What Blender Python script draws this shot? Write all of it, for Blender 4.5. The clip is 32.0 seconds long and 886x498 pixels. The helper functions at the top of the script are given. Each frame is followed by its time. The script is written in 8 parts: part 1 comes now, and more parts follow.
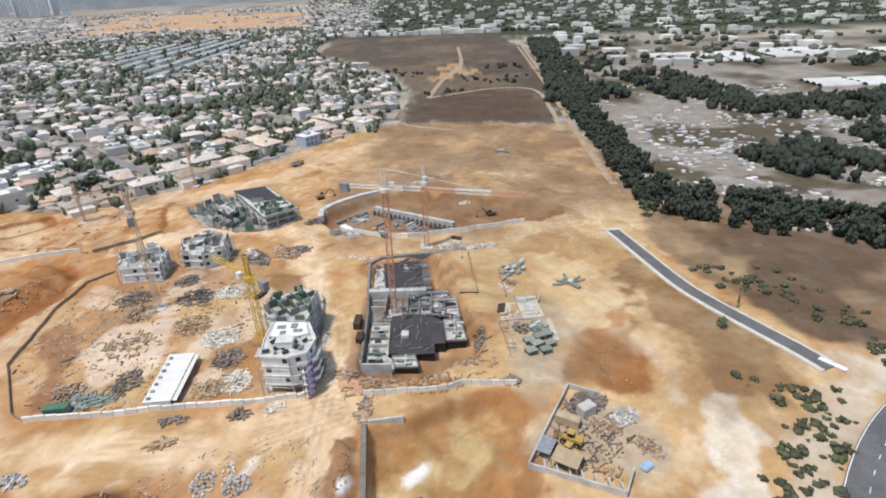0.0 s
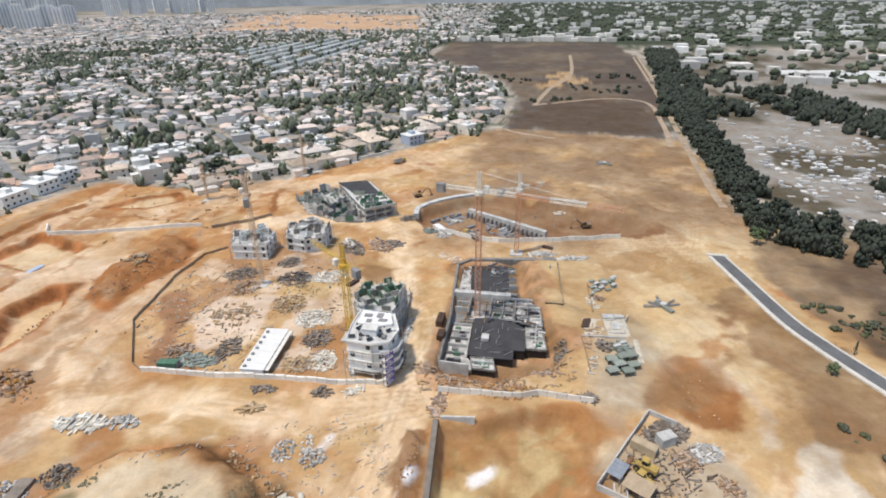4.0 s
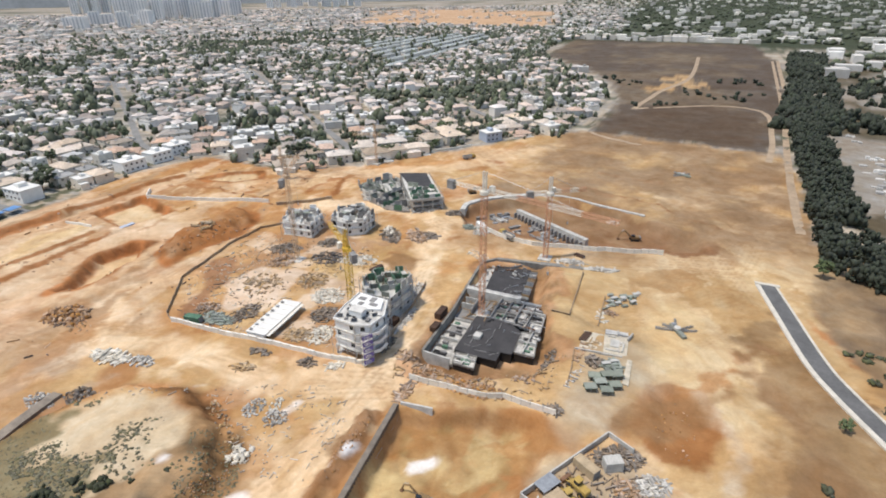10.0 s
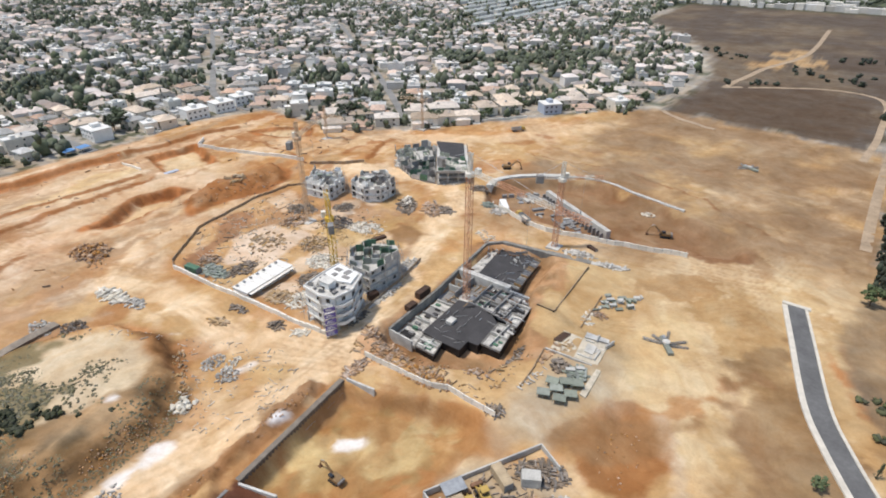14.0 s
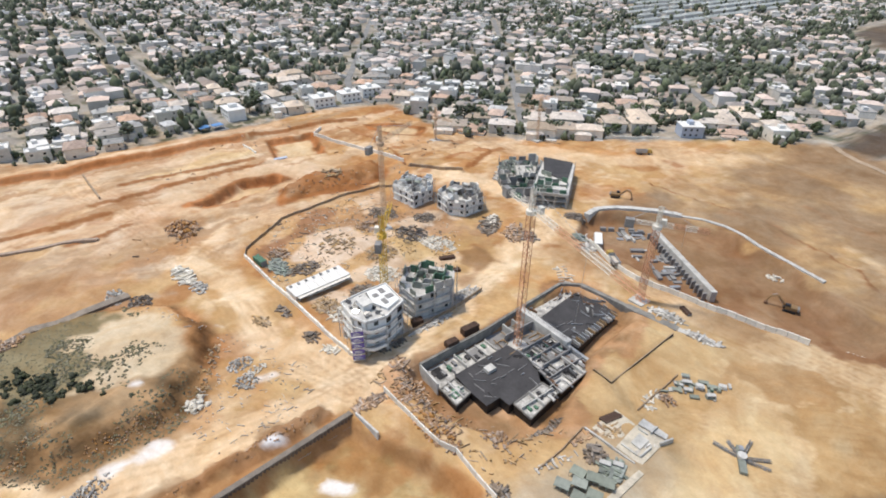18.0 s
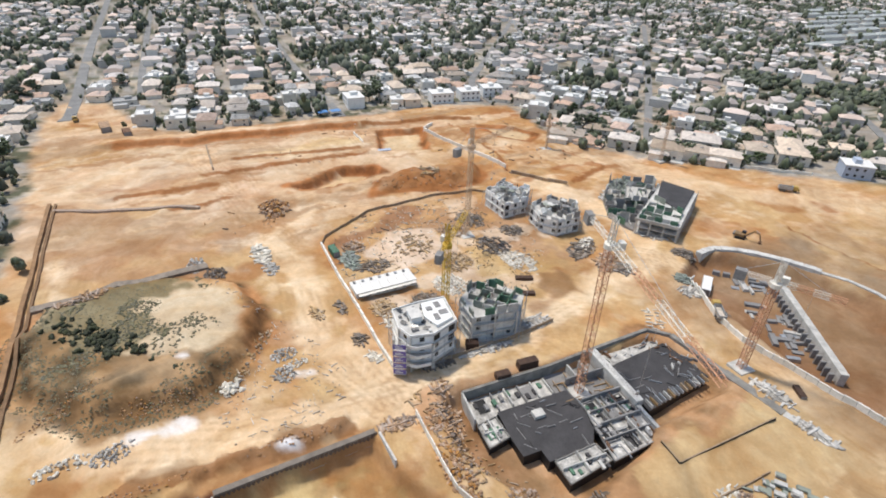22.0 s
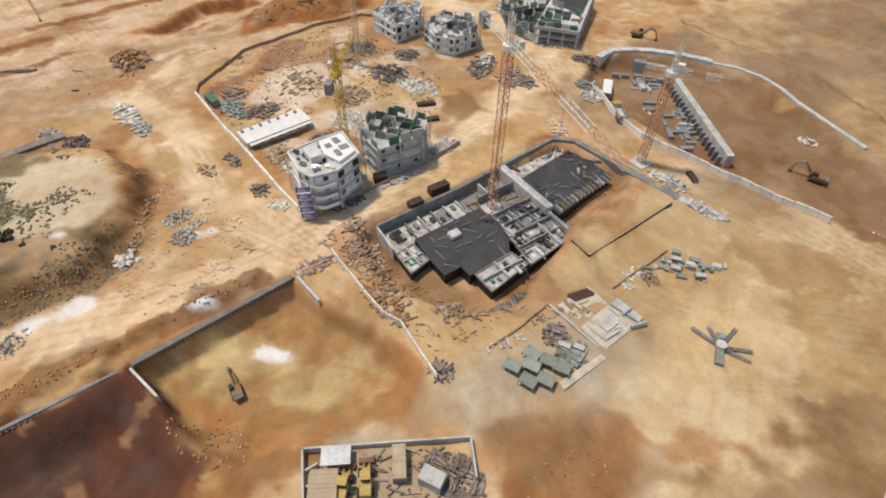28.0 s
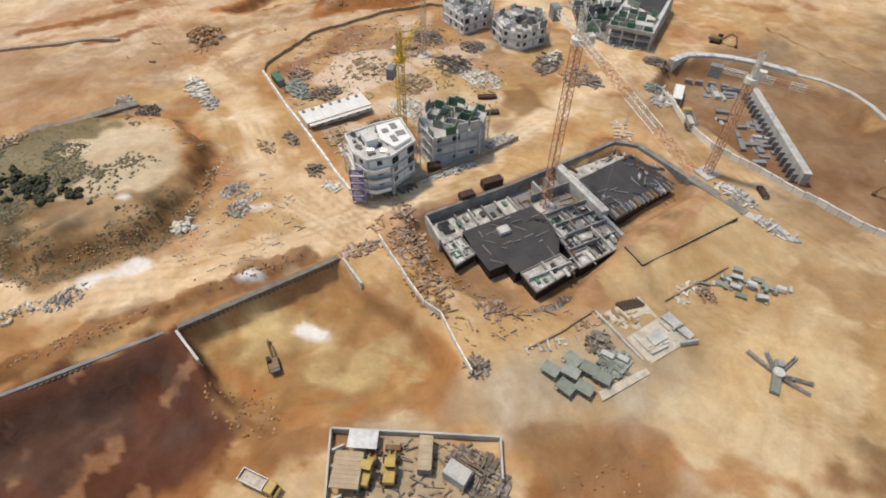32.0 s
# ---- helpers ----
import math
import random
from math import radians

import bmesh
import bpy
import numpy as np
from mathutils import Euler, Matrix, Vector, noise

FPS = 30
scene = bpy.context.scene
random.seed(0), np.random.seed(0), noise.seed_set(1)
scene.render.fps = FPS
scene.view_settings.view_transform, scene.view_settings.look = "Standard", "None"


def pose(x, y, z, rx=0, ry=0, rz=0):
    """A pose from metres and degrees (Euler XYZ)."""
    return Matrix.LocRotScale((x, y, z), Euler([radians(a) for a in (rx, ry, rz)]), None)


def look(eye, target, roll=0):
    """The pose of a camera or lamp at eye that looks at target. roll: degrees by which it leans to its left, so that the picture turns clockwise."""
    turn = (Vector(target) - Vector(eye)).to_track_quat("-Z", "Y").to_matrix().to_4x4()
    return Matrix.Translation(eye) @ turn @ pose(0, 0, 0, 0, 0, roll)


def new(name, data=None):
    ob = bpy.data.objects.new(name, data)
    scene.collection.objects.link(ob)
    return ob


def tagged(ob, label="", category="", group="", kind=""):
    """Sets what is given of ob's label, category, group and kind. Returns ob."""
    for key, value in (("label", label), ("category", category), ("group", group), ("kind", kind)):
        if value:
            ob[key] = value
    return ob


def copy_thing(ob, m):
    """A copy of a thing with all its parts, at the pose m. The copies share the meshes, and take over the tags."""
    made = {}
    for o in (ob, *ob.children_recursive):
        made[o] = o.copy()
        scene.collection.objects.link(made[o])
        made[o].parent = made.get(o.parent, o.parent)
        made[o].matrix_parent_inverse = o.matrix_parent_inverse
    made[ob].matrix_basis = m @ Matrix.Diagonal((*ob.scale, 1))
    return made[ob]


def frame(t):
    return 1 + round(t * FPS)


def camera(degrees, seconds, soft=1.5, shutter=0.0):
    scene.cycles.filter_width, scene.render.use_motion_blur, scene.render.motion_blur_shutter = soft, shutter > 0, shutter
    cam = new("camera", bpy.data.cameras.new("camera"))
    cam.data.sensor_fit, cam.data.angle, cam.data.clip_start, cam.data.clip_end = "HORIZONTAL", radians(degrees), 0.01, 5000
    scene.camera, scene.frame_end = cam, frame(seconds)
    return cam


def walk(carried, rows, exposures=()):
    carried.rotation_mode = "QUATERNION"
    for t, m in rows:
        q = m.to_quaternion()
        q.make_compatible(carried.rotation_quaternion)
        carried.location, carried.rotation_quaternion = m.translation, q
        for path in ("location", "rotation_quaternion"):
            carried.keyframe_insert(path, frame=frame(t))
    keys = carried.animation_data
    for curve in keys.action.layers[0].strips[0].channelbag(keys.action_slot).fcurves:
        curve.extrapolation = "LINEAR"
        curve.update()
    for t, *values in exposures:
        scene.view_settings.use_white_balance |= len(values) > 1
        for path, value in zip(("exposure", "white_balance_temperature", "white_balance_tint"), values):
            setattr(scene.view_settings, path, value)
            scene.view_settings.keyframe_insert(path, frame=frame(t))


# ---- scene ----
cam = camera(78.92, 32.0, soft=1.9)

# seconds, place, turn to the left, tilt and roll in degrees
PATH = [
    (0.0, 0.03, 0.02, 100.01, 0.011, -26.490, -1.891),
    (0.5, 0.34, -0.48, 100.04, -0.192, -26.381, -1.867),
    (1.0, 0.39, -0.55, 99.89, -0.774, -26.268, -1.736),
    (1.5, 0.70, -0.65, 100.09, -3.716, -26.255, -1.734),
    (2.0, -0.05, -0.90, 100.24, -7.065, -26.220, -1.705),
    (2.5, -0.83, -0.98, 100.10, -0.711, -26.101, -1.261),
    (3.0, -0.45, -0.85, 100.10, 6.197, -25.997, -0.904),
    (3.5, -0.01, -1.08, 100.25, 8.982, -25.908, -0.842),
    (4.0, 0.87, -1.55, 100.39, 10.771, -25.773, -0.831),
    (4.5, 2.51, -2.00, 100.27, 12.066, -25.568, -0.896),
    (6.5, 11.46, -2.16, 100.48, 14.619, -25.049, -0.959),
    (7.0, 14.80, -1.68, 100.36, 14.978, -24.848, -1.030),
    (7.5, 18.26, -0.99, 100.32, 14.989, -24.731, -1.165),
    (8.0, 21.94, -0.35, 100.53, 14.923, -24.604, -1.177),
    (8.5, 25.41, 0.73, 100.83, 18.332, -24.573, -0.906),
    (9.0, 29.34, 2.07, 101.16, 20.484, -24.549, -0.797),
    (9.5, 33.17, 3.65, 101.48, 22.313, -24.692, -0.753),
    (10.0, 37.06, 5.66, 101.51, 24.530, -26.050, -0.624),
    (10.5, 40.76, 8.16, 101.92, 26.357, -29.571, -0.531),
    (11.0, 44.61, 10.68, 102.37, 27.591, -29.755, -0.494),
    (11.5, 48.44, 13.58, 102.68, 27.908, -29.736, -0.616),
    (12.0, 52.15, 16.33, 103.13, 27.578, -29.746, -0.602),
    (12.5, 55.75, 19.18, 103.34, 27.254, -29.707, -0.573),
    (13.0, 58.73, 22.28, 103.64, 29.408, -29.765, -0.295),
    (13.5, 61.40, 25.88, 103.83, 33.078, -29.878, 0.136),
    (15.5, 68.16, 41.00, 104.94, 42.827, -30.473, 0.483),
    (16.0, 68.79, 44.88, 104.91, 48.008, -30.630, 0.870),
    (16.5, 69.10, 48.74, 105.47, 50.547, -30.758, 1.085),
    (17.0, 69.05, 52.77, 105.85, 51.136, -30.782, 1.011),
    (17.5, 68.82, 57.24, 106.22, 51.825, -30.822, 0.835),
    (18.0, 68.41, 61.26, 106.48, 52.158, -30.806, 0.831),
    (18.5, 67.81, 65.44, 106.72, 52.122, -30.791, 0.813),
    (19.0, 66.96, 69.33, 106.85, 52.990, -30.728, 0.934),
    (19.5, 66.13, 72.48, 106.37, 53.380, -30.680, 1.149),
    (20.0, 65.21, 74.83, 105.75, 54.716, -30.589, 1.452),
    (20.5, 64.44, 76.97, 104.97, 58.177, -30.670, 1.738),
    (21.0, 64.33, 78.93, 104.68, 62.224, -30.856, 1.960),
    (21.5, 63.87, 80.32, 104.15, 65.063, -31.055, 1.947),
    (22.0, 63.94, 81.56, 103.38, 66.836, -31.062, 1.941),
    (22.5, 64.13, 82.67, 102.40, 68.270, -30.960, 1.911),
    (23.0, 65.36, 83.29, 100.88, 68.889, -34.964, 2.103),
    (23.5, 65.59, 84.11, 100.60, 68.682, -45.260, 2.572),
    (24.0, 64.67, 84.48, 100.66, 68.912, -46.479, 2.693),
    (24.5, 64.91, 84.41, 100.05, 70.297, -46.512, 2.610),
    (25.0, 64.90, 84.78, 99.35, 69.538, -46.555, 2.243),
    (25.5, 64.85, 84.69, 99.62, 59.324, -46.499, 1.464),
    (26.0, 64.63, 84.51, 98.92, 53.339, -46.379, 1.176),
    (26.5, 64.43, 84.54, 98.28, 50.732, -46.487, 1.081),
    (28.5, 63.45, 84.33, 94.88, 56.767, -46.800, 1.518),
    (29.0, 63.83, 84.23, 94.65, 58.387, -46.791, 1.550),
    (29.5, 64.07, 84.68, 94.34, 59.554, -46.856, 1.316),
    (30.0, 63.95, 84.64, 93.95, 59.901, -46.881, 1.394),
    (30.5, 64.07, 84.68, 93.48, 60.326, -46.853, 1.314),
    (31.0, 63.96, 84.81, 93.50, 60.743, -46.975, 1.225),
    (31.5, 63.81, 84.76, 93.50, 61.448, -47.087, 1.236),
    (32.0, 63.33, 85.16, 93.23, 62.369, -47.106, 1.130),
]


def aim(x, y, z, yaw, pitch, roll):
    return pose(x, y, z, 0, 0, yaw) @ pose(0, 0, 0, 90 + pitch, 0, 0) @ pose(0, 0, 0, 0, 0, roll)


walk(cam, [(row[0], aim(*row[1:])) for row in PATH],
     exposures=((0, 0.13, 6450, 10), (4, 0.14, 6550, 10), (9, 0.17, 6700, 10), (11.5, 0.15, 6750, 10), (13, 0.15, 6700, 10), (19, 0.18, 6650, 10), (22.8, 0.15, 6650, 10), (23.6, -0.03, 7150, 11), (32, -0.09, 7150, 11)))

# ---- world and sun ----
SUN_AZ, SUN_EL = -126.0, 68.0          # degrees: azimuth from +y towards +x, height
world = bpy.data.worlds.new("sky")
scene.world = world
world.use_nodes = True
wn = world.node_tree.nodes
sky = wn.new("ShaderNodeTexSky")
sky.sky_type = "NISHITA"
sky.sun_disc = False
sky.sun_elevation = radians(SUN_EL)
sky.sun_rotation = radians(SUN_AZ)
sky.air_density, sky.dust_density = 1.2, 1.0
world.node_tree.links.new(sky.outputs[0], wn["Background"].inputs[0])
wn["Background"].inputs[1].default_value = 0.14
sun = new("sun", bpy.data.lights.new("sun", "SUN"))
sun.data.energy = 3.1
sun.data.angle = radians(5.0)
sun.data.color = (1.0, 0.95, 0.87)
sun_from = Vector((math.sin(radians(SUN_AZ)) * math.cos(radians(SUN_EL)),
                   math.cos(radians(SUN_AZ)) * math.cos(radians(SUN_EL)), math.sin(radians(SUN_EL))))
sun.matrix_world = look(sun_from * 400, (0, 0, 0))

# ---- materials ----
def mat(name, color, rough=0.85, var=0.25, scale=1.0, bump=0.15, metal=0.0, color2=None, rand=0.0, fine=8.0, coord="Object", island=0.0, spec=0.3):
    """A plain surface with stains at two scales and a fine relief; rand varies it from object to object."""
    m = bpy.data.materials.new(name)
    m.use_nodes = True
    nt = m.node_tree
    n, ln = nt.nodes, nt.links
    b = n["Principled BSDF"]
    b.inputs["Roughness"].default_value = rough
    b.inputs["Metallic"].default_value = metal
    b.inputs["Specular IOR Level"].default_value = spec
    tc = n.new("ShaderNodeTexCoord")
    n1 = n.new("ShaderNodeTexNoise")
    n1.inputs["Scale"].default_value = scale
    n1.inputs["Detail"].default_value = 6
    n2 = n.new("ShaderNodeTexNoise")
    n2.inputs["Scale"].default_value = scale * fine
    n2.inputs["Detail"].default_value = 4
    ln.new(tc.outputs[coord], n1.inputs["Vector"])
    ln.new(tc.outputs[coord], n2.inputs["Vector"])
    add = n.new("ShaderNodeMath")
    add.operation = "MULTIPLY_ADD"
    ln.new(n2.outputs["Fac"], add.inputs[0])
    add.inputs[1].default_value = 0.5
    ln.new(n1.outputs["Fac"], add.inputs[2])
    ramp = n.new("ShaderNodeMapRange")
    ramp.inputs["From Min"].default_value, ramp.inputs["From Max"].default_value = 0.5, 1.0
    ln.new(add.outputs[0], ramp.inputs["Value"])
    mix = n.new("ShaderNodeMix")
    mix.data_type = "RGBA"
    c2 = color2 or tuple(c * (1 - var) for c in color)
    mix.inputs["A"].default_value = (*c2, 1)
    mix.inputs["B"].default_value = (*(min(1, c * (1 + var * 0.4)) for c in color), 1)
    ln.new(ramp.outputs[0], mix.inputs["Factor"])
    out = mix.outputs["Result"]
    if rand or island:
        if rand:
            src = n.new("ShaderNodeObjectInfo").outputs["Random"]
        else:
            src = n.new("ShaderNodeNewGeometry").outputs["Random Per Island"]
        k = rand or island
        hsv = n.new("ShaderNodeHueSaturation")
        r2 = n.new("ShaderNodeMapRange")
        r2.inputs["To Min"].default_value, r2.inputs["To Max"].default_value = 1 - k, 1 + k
        ln.new(src, r2.inputs["Value"])
        ln.new(r2.outputs[0], hsv.inputs["Value"])
        r3 = n.new("ShaderNodeMath")
        r3.operation = "FRACT"
        r4 = n.new("ShaderNodeMath")
        r4.operation = "MULTIPLY"
        r4.inputs[1].default_value = 7.31
        ln.new(src, r4.inputs[0])
        ln.new(r4.outputs[0], r3.inputs[0])
        r5 = n.new("ShaderNodeMapRange")
        r5.inputs["To Min"].default_value, r5.inputs["To Max"].default_value = 1 - k, 1 + k * 0.6
        ln.new(r3.outputs[0], r5.inputs["Value"])
        ln.new(r5.outputs[0], hsv.inputs["Saturation"])
        ln.new(out, hsv.inputs["Color"])
        out = hsv.outputs[0]
    ln.new(out, b.inputs["Base Color"])
    if bump:
        bp = n.new("ShaderNodeBump")
        bp.inputs["Strength"].default_value = bump
        bp.inputs["Distance"].default_value = 0.1
        ln.new(add.outputs[0], bp.inputs["Height"])
        ln.new(bp.outputs[0], b.inputs["Normal"])
    return m


CONCRETE = mat("concrete", (0.52, 0.50, 0.46), 0.9, 0.35, 0.35, 0.2)
PALE_CONCRETE = mat("pale concrete", (0.58, 0.56, 0.52), 0.9, 0.35, 0.3, 0.15)
DARK_CONCRETE = mat("dark grey concrete", (0.26, 0.25, 0.24), 0.9, 0.35, 0.3, 0.2)
BITUMEN = mat("bitumen sheet", (0.060, 0.056, 0.056), 0.75, 0.35, 0.25, 0.2)
BLACK_WALL = mat("black waterproof coat", (0.022, 0.021, 0.021), 0.6, 0.4, 0.3, 0.1)
PLASTER = mat("white plaster", (0.80, 0.79, 0.76), 0.8, 0.12, 0.5, 0.08)
ROOF_WHITE = mat("white roof paint", (0.72, 0.70, 0.66), 0.7, 0.12, 0.3, 0.05)
ASPHALT = mat("asphalt", (0.14, 0.137, 0.135), 0.9, 0.3, 0.15, 0.1, coord="Object")
OLD_ASPHALT = mat("worn street asphalt", (0.24, 0.235, 0.225), 0.9, 0.3, 0.1, 0.1)
KERB = mat("kerb stone", (0.60, 0.55, 0.47), 0.9, 0.2, 0.5, 0.1)
LINE = mat("road paint", (0.78, 0.78, 0.74), 0.7, 0.2, 0.6, 0.05)
FENCE = mat("white sheet fence", (0.78, 0.74, 0.66), 0.6, 0.2, 0.4, 0.05, rand=0.12)
STEEL = mat("galvanised steel", (0.40, 0.41, 0.42), 0.5, 0.3, 1.0, 0.1, metal=0.5)
RUST = mat("rusty steel", (0.22, 0.12, 0.07), 0.8, 0.4, 1.0, 0.2)
REBAR = mat("rebar", (0.16, 0.10, 0.07), 0.8, 0.4, 1.0, 0.1)
CRANE_RED = mat("orange red crane paint", (0.60, 0.31, 0.18), 0.55, 0.25, 0.8, 0.05)
CRANE_YELLOW = mat("yellow crane paint", (0.62, 0.40, 0.06), 0.55, 0.25, 0.8, 0.05)
CRANE_WHITE = mat("white crane paint", (0.74, 0.70, 0.62), 0.55, 0.2, 0.8, 0.05)
FORM_GREEN = mat("green scaffold net", (0.10, 0.20, 0.13), 0.8, 0.4, 0.8, 0.1)
FORM_WOOD = mat("formwork timber", (0.36, 0.24, 0.13), 0.85, 0.35, 1.2, 0.2, rand=0.2)
GREY_GREEN = mat("grey green formwork", (0.265, 0.285, 0.235), 0.7, 0.3, 0.6, 0.1, rand=0.2)
PURPLE = mat("purple printed banner", (0.17, 0.13, 0.38), 0.7, 0.2, 0.4, 0.02)
GLASS = mat("dark window glass", (0.03, 0.035, 0.04), 0.15, 0.2, 0.5, 0.0, spec=0.5)
BLUE_SHEET = mat("blue plastic sheet", (0.12, 0.28, 0.55), 0.5, 0.3, 0.6, 0.1)
RUBBLE = mat("grey rubble", (0.50, 0.44, 0.365), 0.95, 0.4, 0.8, 0.4, island=0.35)
ROOF_GREY = mat("grey roof sheet", (0.42, 0.41, 0.39), 0.8, 0.3, 0.6, 0.2, rand=0.35)
ROOF_TILE = mat("terracotta roof tiles", (0.52, 0.36, 0.27), 0.85, 0.3, 0.6, 0.3, rand=0.22)
ROOF_PALE = mat("pale roof tiles", (0.55, 0.455, 0.365), 0.85, 0.3, 0.6, 0.3, rand=0.4)
WALL_HOUSE = mat("house plaster", (0.74, 0.68, 0.585), 0.85, 0.2, 0.6, 0.1, rand=0.16)
FAR_WALL = mat("distant plaster", (0.70, 0.655, 0.595), 0.9, 0.2, 0.1, 0.0, island=0.35)
FAR_ROOF = mat("distant roofs", (0.52, 0.43, 0.375), 0.9, 0.2, 0.1, 0.0, island=0.5)
FAR_FLAT = mat("distant flat roofs", (0.56, 0.535, 0.50), 0.9, 0.2, 0.1, 0.0, island=0.5)
LEAF = mat("leaves", (0.090, 0.112, 0.058), 0.7, 0.45, 0.8, 0.3, rand=0.35)
LEAF_FAR = mat("distant leaves", (0.112, 0.128, 0.082), 0.8, 0.45, 0.3, 0.3, island=0.35)
LEAF_DARK = mat("dark pine needles", (0.044, 0.053, 0.036), 0.8, 0.4, 0.5, 0.3, island=0.3)
SCRUB = mat("dry scrub", (0.175, 0.160, 0.095), 0.9, 0.4, 0.8, 0.3, island=0.35)
BARK = mat("bark", (0.13, 0.09, 0.06), 0.9, 0.3, 2.0, 0.3)
MACHINE = mat("yellow machine paint", (0.46, 0.31, 0.09), 0.5, 0.25, 1.0, 0.05)
RUBBER = mat("rubber", (0.025, 0.025, 0.025), 0.8, 0.2, 1.0, 0.05)
PILE_WALL = mat("shotcrete wall", (0.17, 0.125, 0.095), 0.95, 0.35, 0.5, 0.4)


# ---- mesh helpers ----
def mesh_of(name, bm, material):
    me = bpy.data.meshes.new(name)
    bm.to_mesh(me)
    bm.free()
    if material:
        me.materials.append(material)
    return me


def part(name, bm, material, parent, label=""):
    """Links a bmesh as one mesh object under a thing or a part."""
    ob = new(name, mesh_of(name, bm, material))
    ob.parent = parent
    if label:
        tagged(ob, label)
    return ob


def piece(name, me, parent, m):
    """One more object on a shared mesh, under parent, at the pose m."""
    ob = new(name, me)
    ob.parent = parent
    ob.matrix_local = m
    return ob


def thing(name, label, category, at=(0, 0, 0), turn=0.0, group="", kind=""):
    ob = new(name)
    ob.empty_display_size = 0.5
    ob.matrix_world = pose(*at, 0, 0, turn)
    return tagged(ob, label, category, group, kind)


def solid(name, bm, material, label, category, at=(0, 0, 0), turn=0.0, group="", kind=""):
    """A top-level thing that is one mesh."""
    ob = new(name, mesh_of(name, bm, material))
    ob.matrix_world = pose(*at, 0, 0, turn)
    return tagged(ob, label, category, group, kind)


def box(bm, x0, x1, y0, y1, z0, z1, m=None):
    vs = [bm.verts.new(Vector((x, y, z)) if m is None else m @ Vector((x, y, z)))
          for z in (z0, z1) for x, y in ((x0, y0), (x1, y0), (x1, y1), (x0, y1))]
    for f in ((3, 2, 1, 0), (4, 5, 6, 7), (0, 1, 5, 4), (1, 2, 6, 5), (2, 3, 7, 6), (3, 0, 4, 7)):
        bm.faces.new([vs[i] for i in f])
    return bm


def boxes(*rows):
    bm = bmesh.new()
    for r in rows:
        box(bm, *r)
    return bm


def bevelled(bm, w=0.05):
    bmesh.ops.bevel(bm, geom=bm.edges[:], offset=w, segments=1, affect="EDGES")
    return bm


def prism(bm, pts, z0, z1):
    lo = [bm.verts.new((x, y, z0)) for x, y in pts]
    hi = [bm.verts.new((x, y, z1)) for x, y in pts]
    area = sum(a[0] * b[1] - b[0] * a[1] for a, b in zip(pts, pts[1:] + pts[:1]))
    if area < 0:
        lo, hi = lo[::-1], hi[::-1]
    bm.faces.new(hi)
    bm.faces.new(lo[::-1])
    n = len(pts)
    for i in range(n):
        bm.faces.new((lo[i], lo[(i + 1) % n], hi[(i + 1) % n], hi[i]))
    return bm


def tube(bm, a, b, r, sides=6, r2=None):
    a, b = Vector(a), Vector(b)
    q = (b - a).to_track_quat("Z", "Y").to_matrix()
    r2 = r if r2 is None else r2
    rings = []
    for p, rr in ((a, r), (b, r2)):
        rings.append([bm.verts.new(p + q @ Vector((rr * math.cos(k * math.tau / sides), rr * math.sin(k * math.tau / sides), 0))) for k in range(sides)])
    for k in range(sides):
        bm.faces.new((rings[0][k], rings[0][(k + 1) % sides], rings[1][(k + 1) % sides], rings[1][k]))
    bm.faces.new(rings[0][::-1])
    bm.faces.new(rings[1])
    return bm


def beam(bm, a, b, w):
    """A square bar from a to b."""
    return tube(bm, a, b, w * 0.707, 4)


def around(x, y, poly, margin):
    """Which of the places lie in a polygon's box, with a margin (arrays)."""
    px, py = [p[0] for p in poly], [p[1] for p in poly]
    return (x > min(px) - margin) & (x < max(px) + margin) & (y > min(py) - margin) & (y < max(py) + margin)


def inside(x, y, poly):
    """Which of the places lie in the polygon (arrays)."""
    if np.size(x) > 50000:
        m = around(x, y, poly, 1)
        r = np.zeros(np.shape(x), bool)
        r[m] = inside_all(x[m], y[m], poly)
        return r
    return inside_all(x, y, poly)


def inside_all(x, y, poly):
    r = np.zeros(np.shape(x), bool)
    for (x0, y0), (x1, y1) in zip(poly, poly[1:] + poly[:1]):
        if y0 != y1:
            r ^= ((y0 > y) != (y1 > y)) & (x < (x1 - x0) * (y - y0) / (y1 - y0) + x0)
    return r


def far_from(x, y, poly, closed=True):
    """How far places lie from a polygon's outline (arrays)."""
    d = np.full(np.shape(x), 1e9)
    for (x0, y0), (x1, y1) in zip(poly, poly[1:] + (poly[:1] if closed else [])):
        dx, dy = x1 - x0, y1 - y0
        k = np.clip(((x - x0) * dx + (y - y0) * dy) / (dx * dx + dy * dy + 1e-9), 0, 1)
        d = np.minimum(d, np.hypot(x - x0 - k * dx, y - y0 - k * dy))
    return d


def from_edge(x, y, poly, closed=True):
    """The same, quick for a large grid: places far off just count as far."""
    if np.size(x) < 50000:
        return far_from(x, y, poly, closed)
    d = np.full(np.shape(x), 1e9)
    m = around(x, y, poly, 60 if len(poly) < 15 else 400)
    d[m] = far_from(x[m], y[m], poly, closed)
    return d


def depth_in(x, y, poly):
    """Signed distance: positive inside."""
    d = from_edge(x, y, poly)
    return np.where(inside(x, y, poly), d, -d)


def smooth(v):
    v = np.clip(v, 0, 1)
    return v * v * (3 - 2 * v)


TABLES = {}


